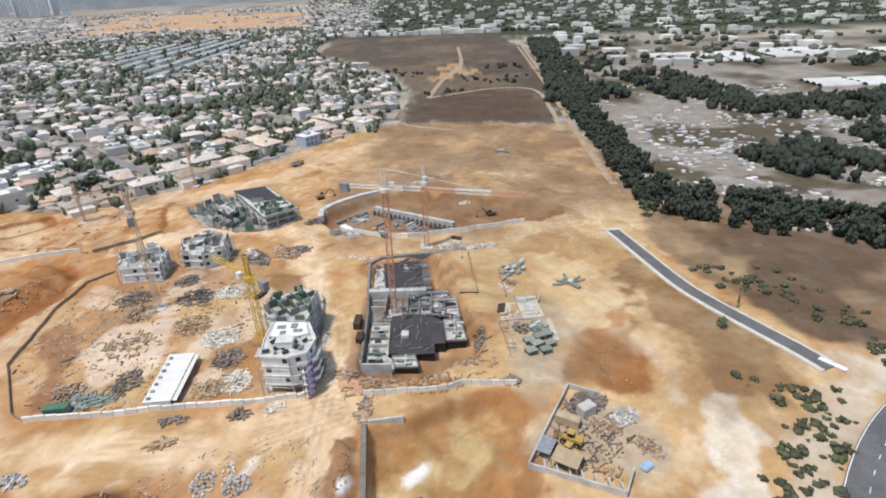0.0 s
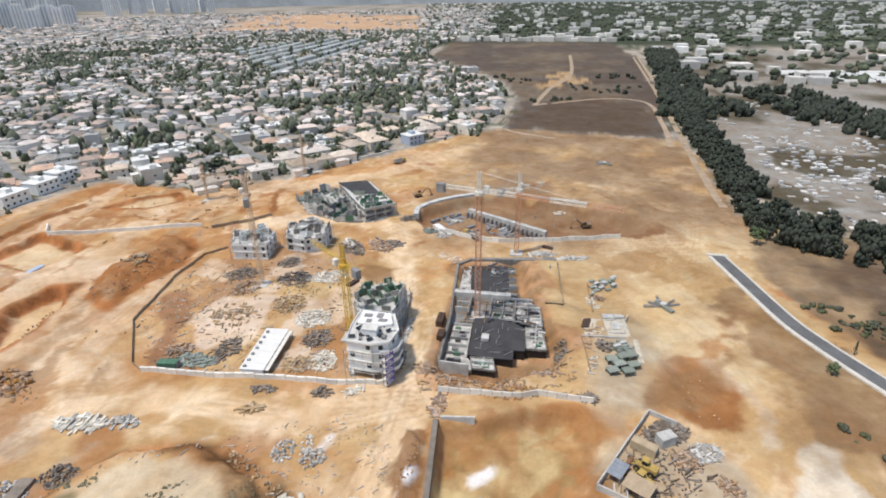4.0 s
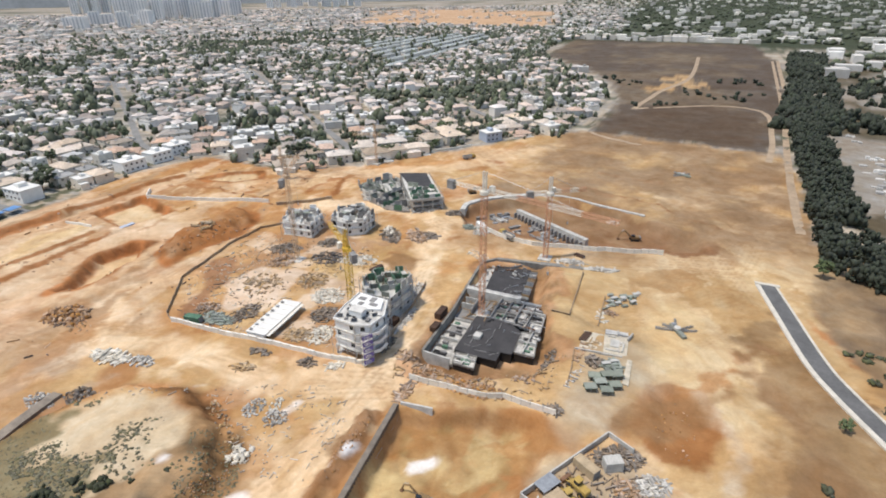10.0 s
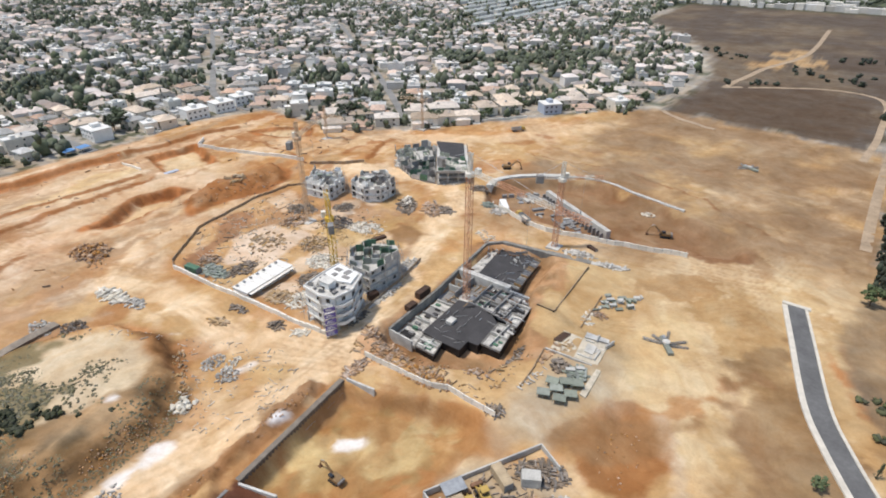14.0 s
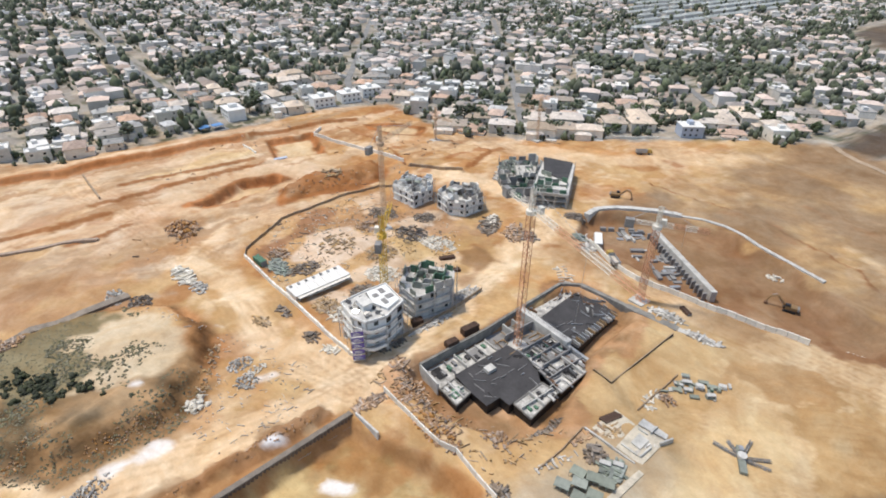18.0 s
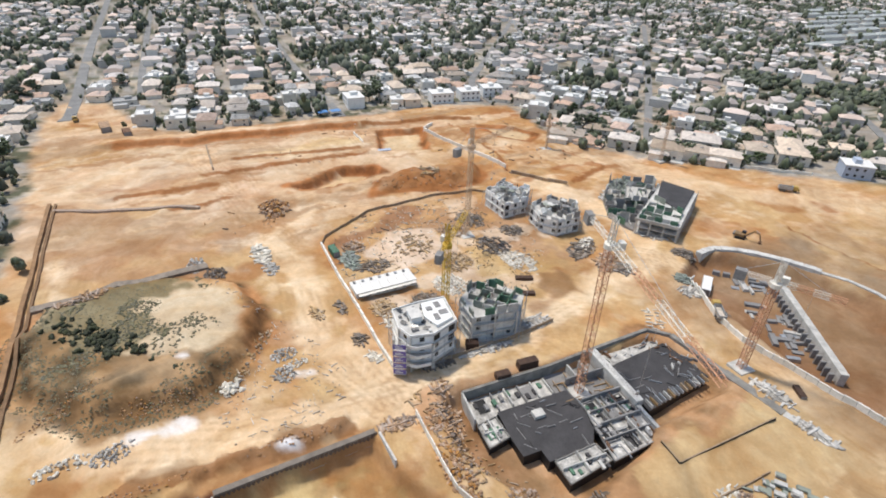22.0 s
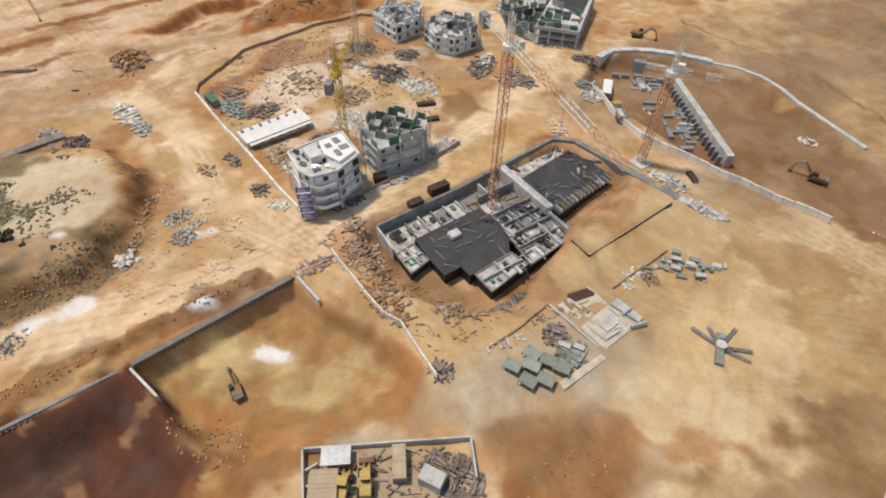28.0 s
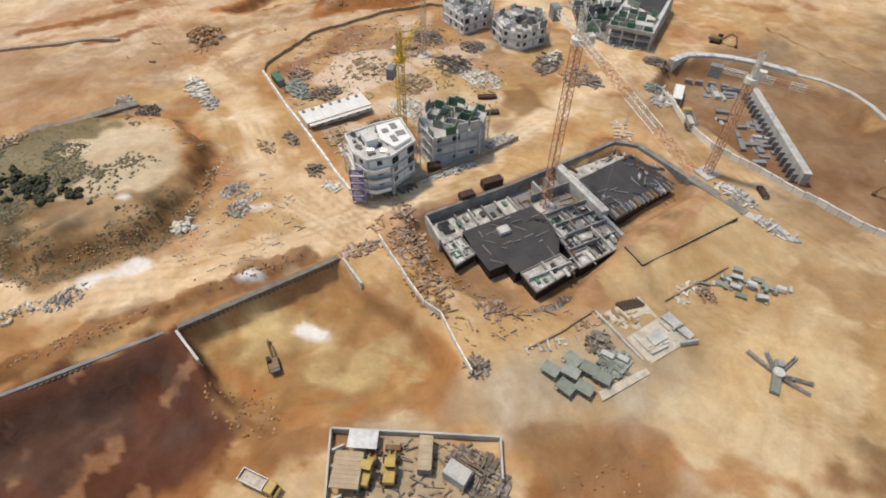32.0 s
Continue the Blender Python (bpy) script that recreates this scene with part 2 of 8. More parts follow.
def waves(x, y, size, seed, octaves=4):
    """A random field of patches of about that size, about -1 to 1 (arrays)."""
    x, y = np.asarray(x, float), np.asarray(y, float)
    if seed not in TABLES:
        TABLES[seed] = np.random.RandomState(seed).uniform(-1, 1, (256, 256))
    table = TABLES[seed]
    out, amp = 0, 1.0
    a = 0.5 + 0.37 * seed
    px, py = x * math.cos(a) - y * math.sin(a), x * math.sin(a) + y * math.cos(a)
    for k in range(octaves):
        u, v = px / size * 1.6 + 31.7 * k, py / size * 1.6 + 17.3 * k
        i, j = np.floor(u).astype(int), np.floor(v).astype(int)
        fu, fv = u - i, v - j
        fu, fv = fu * fu * (3 - 2 * fu), fv * fv * (3 - 2 * fv)
        t = [[table[(i + m) % 256, (j + n) % 256] for n in (0, 1)] for m in (0, 1)]
        out = out + amp * ((t[0][0] * (1 - fu) + t[1][0] * fu) * (1 - fv) + (t[0][1] * (1 - fu) + t[1][1] * fu) * fv)
        size, amp = size / 2, amp * 0.55
    return out * 1.1


# ---- plan: ground heights and soils ----
ACCESS = [(74.6, 213), (78.4, 195), (84.4, 167), (89.7, 153.3), (96, 140.5), (103, 127), (107, 118)]
HIGHWAY = [(66, 40), (81, 68), (101, 90), (124, 106), (152, 119), (220, 140), (400, 170)]
HIGHWAY_2 = [(78, 40), (91.5, 66), (110, 84), (136, 100.5), (166, 113), (225, 127), (400, 155)]
PIT = [(-17, 66), (-21, 102), (-10, 105), (2, 111), (16, 112), (20, 106), (20.5, 96), (16, 87), (14.5, 77), (8, 72), (-2, 69)]
DARK_PIT = [(-15, 18), (-15.2, 23), (-17, 65), (-6, 68), (9, 71), (20, 64), (24, 42), (26, 16)]
ARC_PIT = [(-50, 222), (-60, 236), (-56, 249), (-36, 268), (-17, 275), (0, 271), (20, 266), (52, 250), (56, 236), (34, 226), (10, 220), (-14, 219), (-37, 219)]
BASEMENT_YARD = [(-27, 120), (-8, 118), (9, 128), (14, 140), (9, 152), (6, 163), (2, 167), (-1, 194), (-8, 198), (-28, 190), (-27, 130)]
SCRUB_PLOT = [(-98, 22), (-84, 18), (-62, 24), (-47, 40), (-46, 62), (-58, 76), (-78, 84), (-94, 78), (-103, 62), (-104, 40)]
HOLE_W = [(-231, 163), (-227, 190), (-194, 182), (-198, 156)]
HOLE_A = [(-171, 103), (-173, 112), (-178, 121), (-184, 133), (-181, 147), (-171, 150), (-165, 136), (-162, 122), (-163, 109)]
HOLE_B = [(-160, 142), (-166, 160), (-167, 178), (-165, 194), (-152, 194), (-144, 185), (-143, 167), (-146, 152), (-146, 136)]
# steps in the sand: a line, how far its left side stands above the right, and how wide that side is
STEPS = [([(-243, 30), (-242, 53), (-237, 64), (-240, 76), (-241, 97), (-242, 125), (-239, 150)], 2.2, 26), ([(-191, 70), (-192, 93), (-194, 110), (-197, 132), (-196, 146)], 0.9, 16),
         ([(-177, 34), (-178, 51), (-179, 72)], 1.0, 14), ([(-158, 56), (-159, 68), (-162, 78)], 0.7, 10), ([(-207, 84), (-206, 112), (-205, 146)], 0.8, 12), ([(-240, 158), (-238, 200), (-232, 222)], 1.6, 16),
         ([(-150, 208), (-170, 212), (-200, 214), (-225, 208)], 1.2, 14), ([(60, 262), (30, 284), (-10, 296), (-60, 290)], 1.0, 18), ([(-130, 232), (-140, 258), (-165, 250)], 1.0, 14)]


def step_side(x, y, line):
    """Signed distance to a line, positive on its left (arrays)."""
    best, sign = np.full(np.shape(x), 1e9), np.ones(np.shape(x))
    if np.size(x) > 200000:
        m = around(x, y, line, 45)
        best[m] = step_side(x[m], y[m], line)
        return best
    for (x0, y0), (x1, y1) in zip(line, line[1:]):
        dx, dy = x1 - x0, y1 - y0
        k = np.clip(((x - x0) * dx + (y - y0) * dy) / (dx * dx + dy * dy), 0, 1)
        d = np.hypot(x - x0 - k * dx, y - y0 - k * dy)
        sign = np.where(d < best, np.where(dx * (y - y0) - dy * (x - x0) > 0, 1.0, -1.0), sign)
        best = np.minimum(best, d)
    return best * sign
RING = [(-222, 224), (-214, 240), (-196, 250), (-188, 240), (-200, 226)]
MOUND_E = [(40, 138), (55, 140), (60, 128), (54, 112), (46, 110), (41, 118)]


def ground_z(x, y):
    x, y = np.asarray(x, float), np.asarray(y, float)
    far = smooth((np.hypot(x, y - 150) - 420) / 300)
    z = (0.5 * waves(x, y, 40, 3) + 0.22 * waves(x, y, 9, 4, 3)) * (1 - far)
    rag = 1.1 * waves(x, y, 9, 6) + 0.7 * waves(x, y, 4, 16, 2)
    road = np.minimum(from_edge(x, y, ACCESS, False), np.minimum(from_edge(x, y, HIGHWAY, False), from_edge(x, y, HIGHWAY_2, False)))
    z = z * smooth((road - 6) / 8)
    z = z - (5.0 - 3.4 * smooth((x - 0.3 * (y - 90) - 1) / 15)) * smooth((depth_in(x, y, PIT) + 0.3) / 2.5) * (1 + 0.09 * waves(x, y, 7, 18))
    z = z - 7.0 * smooth((depth_in(x, y, DARK_PIT) + 0.5) / 9.0) * (1 + 0.16 * waves(x, y, 14, 8))
    z = z - 4.5 * smooth((depth_in(x, y, ARC_PIT) + 0.5) / 5.0)
    z = z - 4.5 * smooth((depth_in(x, y, BASEMENT_YARD) + 0.5) / 4.0)
    z = z + 4.0 * smooth((depth_in(x, y, SCRUB_PLOT) + 1.0 + 0.8 * rag) / 4.5)
    for line, h, wide in STEPS:
        d = step_side(x, y, line)
        z = z + h * smooth((d + rag) / 1.8) * smooth(1 - d / wide) * (1 - far)
    z = z - 3.2 * smooth((depth_in(x, y, HOLE_W) + 0.6 + 0.3 * rag) / 1.8)
    z = z - 4.6 * smooth((depth_in(x, y, HOLE_A) + 0.5 + rag) / 2.6) * smooth((-157 - x) / 12)
    z = z + 3.6 * smooth((depth_in(x, y, HOLE_B) + 1 + rag) / 5.0) * smooth((-143 - x + 2 * rag) / 17) - 0.8 * smooth(waves(x, y, 10, 26)) * smooth((depth_in(x, y, HOLE_B) + 1) / 3)
    z = z - 1.5 * smooth((depth_in(x, y, RING) + 0.5) / 6.0)
    z = z - 1.2 * smooth((depth_in(x, y, MOUND_E) + 0.5) / 6.0)
    z = z + 0.7 * smooth((depth_in(x, y, [(5.8, 164.4), (11.7, 164.2), (10.0, 193), (1, 193)]) + 1) / 2)
    z = z - 0.7 * smooth((waves(x, y, 10, 45) - 0.2) / 0.3) * smooth((depth_in(x, y, PIT) - 1) / 4)
    bank = 3.2 + rag - from_edge(x, y, [(-26, 94), (-24, 70), (-22, 44), (-20, 24)], False) + 1.5 * waves(x, y, 12, 17)
    z = z + 1.7 * smooth(bank / 1.8)
    bank = 3.0 - from_edge(x, y, [(-62, 62), (-56, 50), (-50, 32), (-60, 18)], False)
    z = z + 0.8 * smooth(bank / 3.0)
    return z


HEIGHTS = {}


def below(values, v):
    lo, hi = 0, len(values)
    while lo < hi:
        k = (lo + hi) // 2
        if v < values[k]:
            hi = k
        else:
            lo = k + 1
    return lo


def gz(x, y):
    """The height of the ground's mesh at a place."""
    xs, ys, z = HEIGHTS["x"], HEIGHTS["y"], HEIGHTS["z"]
    i = min(max(below(xs, x) - 1, 0), len(xs) - 2)
    j = min(max(below(ys, y) - 1, 0), len(ys) - 2)
    u, v = (x - xs[i]) / (xs[i + 1] - xs[i]), (y - ys[j]) / (ys[j + 1] - ys[j])
    return (z[j][i] * (1 - u) + z[j][i + 1] * u) * (1 - v) + (z[j + 1][i] * (1 - u) + z[j + 1][i + 1] * u) * v

# ---- ground ----
SITE = [(40, -60), (-40, -40), (-50, 8), (-178, 2), (-300, -14), (-335, -12), (-332, 12), (-275, 36), (-257, 60), (-261, 138), (-267, 215),
        (-255, 262), (-182, 256), (-142, 290), (-113, 324), (-92, 354), (-57, 402), (-30, 424), (30, 416), (94, 403), (98, 350), (96, 262),
        (135, 235), (190, 215), (230, 150), (150, 100), (96, 64), (90, -60)]
FIELD = [(-30, 424), (30, 416), (94, 403), (108, 480), (119, 560), (142, 940), (118, 1200), (-206, 1195), (-190, 900), (-85, 740), (-45, 650), (-28, 540)]
FIELD_DARK = [(-22, 424), (36, 418), (88, 418), (92, 500), (94, 550), (50, 559), (5, 552), (-12, 500)]
DRY_FIELD = [(88, 176), (82, 205), (106, 262), (135, 240), (240, 215), (240, 150), (150, 120), (112, 126), (98, 146)]
FAR_SAND = [(-900, 1486), (-1404, 2302), (-1332, 2547), (-969, 2687), (-570, 2450), (-305, 1466), (-488, 1479), (-744, 1587)]
ROWS = [(-344, 688), (-330, 1010), (-400, 1263), (-500, 1200), (-585, 955)]
NURSERY = [(112, 300), (120, 480), (140, 620), (170, 1000), (900, 900), (900, 150), (260, 190), (150, 232)]


def spaced(lo, hi, step, end, grow):
    a = list(np.arange(lo, hi + step, step))
    s = step
    while a[-1] < end:
        s *= grow
        a.append(a[-1] + s)
    s = step
    low = []
    v = lo
    while v > -end:
        s *= grow
        v -= s
        low.append(v)
    return np.array(low[::-1] + a)


def soils(x, y):
    """Base colour of the soil (arrays)."""
    w1, w2, w3 = waves(x, y, 70, 11), waves(x, y, 26, 12), waves(x, y, 9, 13)
    sand, orange, pale = np.array([0.48, 0.325, 0.165]), np.array([0.415, 0.215, 0.088]), np.array([0.60, 0.455, 0.30])
    red, brown, grey = np.array([0.245, 0.100, 0.036]), np.array([0.125, 0.090, 0.064]), np.array([0.29, 0.27, 0.24])
    white = np.array([0.78, 0.78, 0.78])

    def blend(c, to, k):
        k = np.clip(k, 0, 1)[..., None]
        return c * (1 - k) + to * k

    wob = 3.5 * w2 + 2.0 * w3

    def near(line, half, soft, k=0.6):
        return smooth((half - from_edge(x, y, line, False) + wob * k) / soft)

    c = np.ones(x.shape)[..., None] * sand
    west = smooth((-x - 40 + 25 * w1) / 70)
    c = blend(c, orange, 0.55 * west + 0.35 * w2 + 0.02)
    c = blend(c, pale, smooth((w1 + 0.7 * w3 - 0.15) / 0.5) * 0.6)
    c = blend(c, orange, smooth((w2 + 0.5 * w3 - 0.3) / 0.35) * 0.5)
    c = blend(c, red * 1.2, smooth((waves(x, y, 34, 14) - 0.55) / 0.4) * 0.55 * smooth((-x + 20) / 40))
    # the sand apron round the yard, and the haul roads
    c = blend(c, np.array([0.45, 0.325, 0.175]), smooth((62 - np.hypot((x - 45) * 0.9, y - 178) + 1.5 * wob) / 25) * 0.8)
    c = blend(c, np.array([0.40, 0.26, 0.125]), smooth((waves(x, y, 40, 19) - 0.25) / 0.5) * 0.5 * smooth((x - 20) / 20))
    for road, half, k in (([(-30, 112), (-50, 168), (-62, 215), (-80, 232), (-140, 215)], 9, 0.8), ([(-125, 22), (-60, 26), (-40, 40), (-30, 70), (-29, 112)], 8, 0.85),
                          ([(-30, 108), (-60, 96), (-90, 98), (-122, 90), (-130, 60)], 9, 0.7), ([(-122, 90), (-150, 120), (-190, 145), (-240, 150)], 6, 0.6),
                          ([(-60, 225), (0, 212), (60, 225), (80, 300), (90, 420)], 9, 0.6), ([(-150, 262), (-90, 300), (-40, 380)], 10, 0.5), ([(-185, 8), (-250, 60), (-245, 140)], 5, 0.7), ([(-60, 6), (-175, -2), (-330, -4)], 5, 0.85)):
        c = blend(c, np.array([0.68, 0.525, 0.35]), near(road, half, 5, 0.9) * np.minimum(1, k * 1.1))
    c = blend(c, np.array([0.27, 0.178, 0.10]), smooth((y - 200 + 12 * w1) / 40) * smooth((x + 70) / 40) * np.clip(0.85 + 0.5 * w2, 0, 0.95))
    # darker lanes and cut edges across the western sand
    for lane in ([(-190, 20), (-182, 60), (-160, 88)], [(-250, 66), (-200, 78), (-160, 90)], [(-248, 150), (-190, 150), (-150, 138)], [(-255, 205), (-215, 212), (-170, 218)], [(-140, 210), (-150, 240), (-140, 262)],
                 [(-90, 320), (-40, 330), (40, 320)], [(-40, 290), (20, 300), (80, 280)], [(-60, 276), (-20, 290), (40, 280)], [(-250, 40), (-180, 32)], [(-235, 108), (-200, 104)]):
        c = blend(c, red * 1.3, near(lane, 1.6, 2, 0.8) * 0.7)
    c = blend(c, np.array([0.33, 0.16, 0.07]), smooth((depth_in(x, y, [(-153, 49), (-151, 65), (-125, 76), (-115, 72), (-128, 54)]) + 3 + 2 * wob) / 6) * 0.55)
    c = blend(c, np.array([0.34, 0.215, 0.125]), smooth((depth_in(x, y, [(-221, 41), (-220, 53), (-200, 67), (-189, 59), (-202, 44)]) + 3 + 1.5 * wob) / 4) * 0.8)
    c = blend(c, np.array([0.36, 0.27, 0.19]), smooth((depth_in(x, y, [(-130, 76), (-127, 86), (-100, 82), (-103, 67)]) + 2 + 1.5 * wob) / 5) * 0.7)
    c = blend(c, np.array([0.57, 0.42, 0.29]), smooth((-x - 95 + 20 * w1) / 50) * smooth((185 - y + 20 * w2) / 40) * (0.5 + 0.45 * waves(x, y, 45, 61)))
    c = blend(c, np.array([0.57, 0.42, 0.235]), smooth((depth_in(x, y, [(-209, 91), (-220, 111), (-228, 127), (-221, 152), (-202, 147), (-203, 112)]) + 2 + wob) / 3) * 0.85)
    # long tonal bands left by graders, running with the terraces
    band = smooth((-x - 105 + 20 * w1) / 30)
    u, v = x + 0.08 * y + 2.5 * w3, y * 0.2
    c = blend(c, np.array([0.62, 0.48, 0.335]), band * smooth((waves(u, v, 22, 85) - 0.12) / 0.22) * 0.55)
    c = blend(c, np.array([0.33, 0.17, 0.075]), band * smooth((waves(u, v, 16, 86) - 0.38) / 0.15) * 0.6)
    c = blend(c, np.array([0.36, 0.25, 0.155]), band * smooth((waves(u, v, 26, 87) - 0.42) / 0.18) * 0.6)
    east = smooth((x - 18 + 8 * w1) / 20) * smooth((300 - y) / 40)
    u, v = 0.87 * x + 0.5 * y + 3 * w3, 0.3 * (-0.5 * x + 0.87 * y)
    c = blend(c, np.array([0.38, 0.245, 0.115]), east * smooth((waves(u, v, 17, 88) - 0.25) / 0.2) * 0.5)
    c = blend(c, np.array([0.60, 0.47, 0.30]), east * smooth((waves(u, v, 20, 89) - 0.35) / 0.2) * 0.5)
    # the faces of the steps, and wheel tracks along the haul roads
    for line, h, wide in STEPS:
        d = step_side(x, y, line) + 1.1 * waves(x, y, 9, 6) + 0.7 * waves(x, y, 4, 16, 2)
        c = blend(c, red * (1.5 if wide > 20 else 1.2), smooth(1.5 - np.abs(d - 0.9) / (4.0 if wide > 20 else 1.3)) * 0.85)
    for road in ([(-30, 112), (-50, 168), (-62, 215)], [(-125, 22), (-60, 26), (-40, 40), (-30, 70), (-29, 112)], [(-30, 108), (-60, 96), (-90, 98), (-122, 90), (-130, 60)], [(-122, 90), (-150, 120), (-190, 152), (-238, 152)],
                 [(-60, 225), (0, 212), (60, 225), (80, 300), (90, 420)], [(-122, 90), (-170, 82), (-232, 68)], [(-135, 120), (-146, 200), (-142, 262)], [(40, 180), (58, 160), (70, 120)], [(52, 224), (60, 200), (40, 180), (16, 170)]):
        d = from_edge(x, y, road, False) + 2.2 * waves(x, y, 60, 71, 2)
        for off in (-4.1, -2.2, 0.6, 2.4, 4.6):
            c = blend(c, np.array([0.33, 0.20, 0.10]), smooth(1.0 - np.abs(d - 4.2 - off) / 0.55) * 0.4 * smooth(0.6 + waves(x, y, 30, 72)))
    # pits and mounds
    d = depth_in(x, y, PIT)
    c = blend(c, orange * 0.85, smooth((d + 4 + wob) / 4) * 0.85)
    c = blend(c, np.array([0.35, 0.24, 0.108]), smooth((d - 2.0 + wob * 0.8) / 1.6) * 0.9)
    streak = waves(0.9 * x + 0.45 * y, 0.35 * (0.9 * y - 0.45 * x), 6, 47)
    c = blend(c, np.array([0.27, 0.155, 0.065]), smooth((d - 1) / 2) * smooth((streak - 0.1) / 0.35) * 0.55)
    c = blend(c, np.array([0.54, 0.41, 0.22]), smooth((d - 1) / 2) * smooth((-streak - 0.25) / 0.35) * 0.5)
    c = blend(c, orange * 0.9, smooth((d - 2) / 3) * smooth((waves(x, y, 13, 46) - 0.1) / 0.15) * 0.6)
    c = blend(c, np.array([0.36, 0.175, 0.07]), smooth((depth_in(x, y, [(-4, 66), (-6, 74), (4, 82), (10, 92), (18, 97), (21, 78), (17, 66)]) + 1 + wob) / 2) * smooth((waves(x, y, 11, 84) + 0.5) / 0.25) * 0.85)
    d = depth_in(x, y, DARK_PIT)
    c = blend(c, np.array([0.115, 0.050, 0.032]), smooth((d + 2 + wob * 0.5) / 1.6))
    c = blend(c, np.array([0.34, 0.16, 0.065]), smooth((x - 11 + 3 * w2) / 4) * smooth((d + 2) / 2) * smooth((waves(x, y, 12, 23) + 0.25) / 0.2) * 0.8)
    c = blend(c, np.array([0.36, 0.20, 0.11]), smooth((d + 2) / 2) * smooth((waves(x, y, 9, 83) - 0.55) / 0.15) * 0.7)
    c = blend(c, np.array([0.33, 0.16, 0.068]), smooth((27 - y + 3 * w2) / 8) * smooth((d + 2) / 3) * 0.5)
    c = blend(c, np.array([0.092, 0.055, 0.042]), smooth((d - 1) / 4) * smooth((8 - x + 3 * w2) / 6) * smooth((waves(x, y, 30, 29) + 0.5) / 0.4) * 0.8)
    d = depth_in(x, y, ARC_PIT)
    c = blend(c, np.array([0.22, 0.115, 0.06]), smooth((d + 2 + wob * 0.8) / 2) * 0.9)
    c = blend(c, np.array([0.30, 0.19, 0.11]), smooth((d - 3) / 3) * smooth((w2 + 0.6 * w3 + 0.1) / 0.3) * 0.7)
    d = depth_in(x, y, MOUND_E)
    c = blend(c, np.array([0.30, 0.14, 0.055]), smooth((d + 2.5 + wob * 0.8) / 3) * 0.95)
    c = blend(c, np.array([0.36, 0.185, 0.08]), smooth((depth_in(x, y, [(50, 138), (58, 141), (66, 156), (72, 168), (66, 168), (58, 156)]) + 1.5 + wob) / 2) * 0.8)
    c = blend(c, np.array([0.36, 0.225, 0.11]), smooth((depth_in(x, y, [(28, 197), (36, 208), (47, 210), (48, 197), (39, 192)]) + 1 + wob) / 2) * 0.8)
    c = blend(c, np.array([0.55, 0.415, 0.235]), smooth((depth_in(x, y, [(34, 150), (38, 186), (58, 186), (56, 160), (46, 146)]) + 2 + 1.5 * wob) / 5) * 0.7)
    c = blend(c, np.array([0.29, 0.165, 0.09]) * (1 + 0.5 * w3[..., None]), smooth((depth_in(x, y, BASEMENT_YARD) + 3.5 + wob) / 2.5) * 0.75)
    for hole in (HOLE_W, HOLE_A, HOLE_B, RING):
        d = depth_in(x, y, hole)
        c = blend(c, red * (1.2 + 0.5 * w3[..., None]), smooth(1.4 - np.abs(d - 0.6 + wob * 0.3) / 2.4) * 0.9)
        c = blend(c, np.array([0.58, 0.44, 0.27]), smooth((d - 3.2 + wob * 0.4) / 1.6) * 0.85 * (0 if hole is HOLE_B else 1))
    c = blend(c, np.array([0.30, 0.135, 0.052]), smooth((depth_in(x, y, HOLE_B) + 1 + 0.6 * wob) / 2) * (0.55 + 0.4 * w2))
    c = blend(c, np.array([0.34, 0.20, 0.105]) * (1 + 0.4 * w3[..., None]), smooth((12 - np.hypot((x + 147) * 0.8, y - 96) + 1.5 * wob) / 5) * 0.75)
    # the fenced building plot: red brown earth with pale dusty floors
    plot = depth_in(x, y, [(-111, 108), (-131, 131), (-138, 182), (-110, 200), (-70, 200), (-46, 168), (-38, 114)])
    c = blend(c, np.array([0.36, 0.225, 0.13]), smooth((plot - 1) / 4) * smooth((0.3 + w2 + 0.6 * w3) / 0.8) * 0.85)
    c = blend(c, np.array([0.60, 0.48, 0.36]), smooth((plot - 2) / 3) * smooth((waves(x, y, 20, 24) - 0.15) / 0.3) * 0.75)
    c = blend(c, np.array([0.63, 0.51, 0.40]), smooth((depth_in(x, y, [(-116, 134), (-108, 151), (-91, 156), (-85, 131), (-100, 120)]) + 1 + 0.5 * wob) / 2) * 0.9)
    c = blend(c, np.array([0.27, 0.145, 0.080]), smooth((depth_in(x, y, [(-111, 112), (-134, 146), (-128, 158), (-113, 138), (-109, 122)]) + 1 + 0.6 * wob) / 2) * 0.85)
    c = blend(c, np.array([0.46, 0.315, 0.145]), smooth((depth_in(x, y, [(-93, 157), (-82, 173), (-70, 184), (-66, 168), (-74, 156)]) + 2 + 0.8 * wob) / 3) * 0.8)
    c = blend(c, np.array([0.27, 0.165, 0.085]), smooth((depth_in(x, y, [(-71, 175), (-64, 186), (-50, 185), (-52, 173), (-60, 167)]) + 0.5 * wob) / 2) * 0.85)
    c = blend(c, np.array([0.50, 0.47, 0.43]), near([(-39.5, 117), (-41, 140), (-44, 160)], 2.4, 2, 0.3) * 0.8)
    # scrub plot and its cut banks
    d = depth_in(x, y, SCRUB_PLOT)
    c = blend(c, np.array([0.30, 0.155, 0.070]) * (1 + 0.7 * w3[..., None]), smooth(1.4 - np.abs(d + 0.2 + 0.35 * wob) / 3.6) * 0.92)
    c = blend(c, np.array([0.52, 0.425, 0.295]), smooth((d - 3 + wob * 0.6) / 4) * 0.9)
    c = blend(c, np.array([0.175, 0.152, 0.085]), smooth((d - 1) / 4) * smooth((54 - y - 0.5 * (x + 75) + 9 * w2 + 4 * w3) / 5) * 0.85)
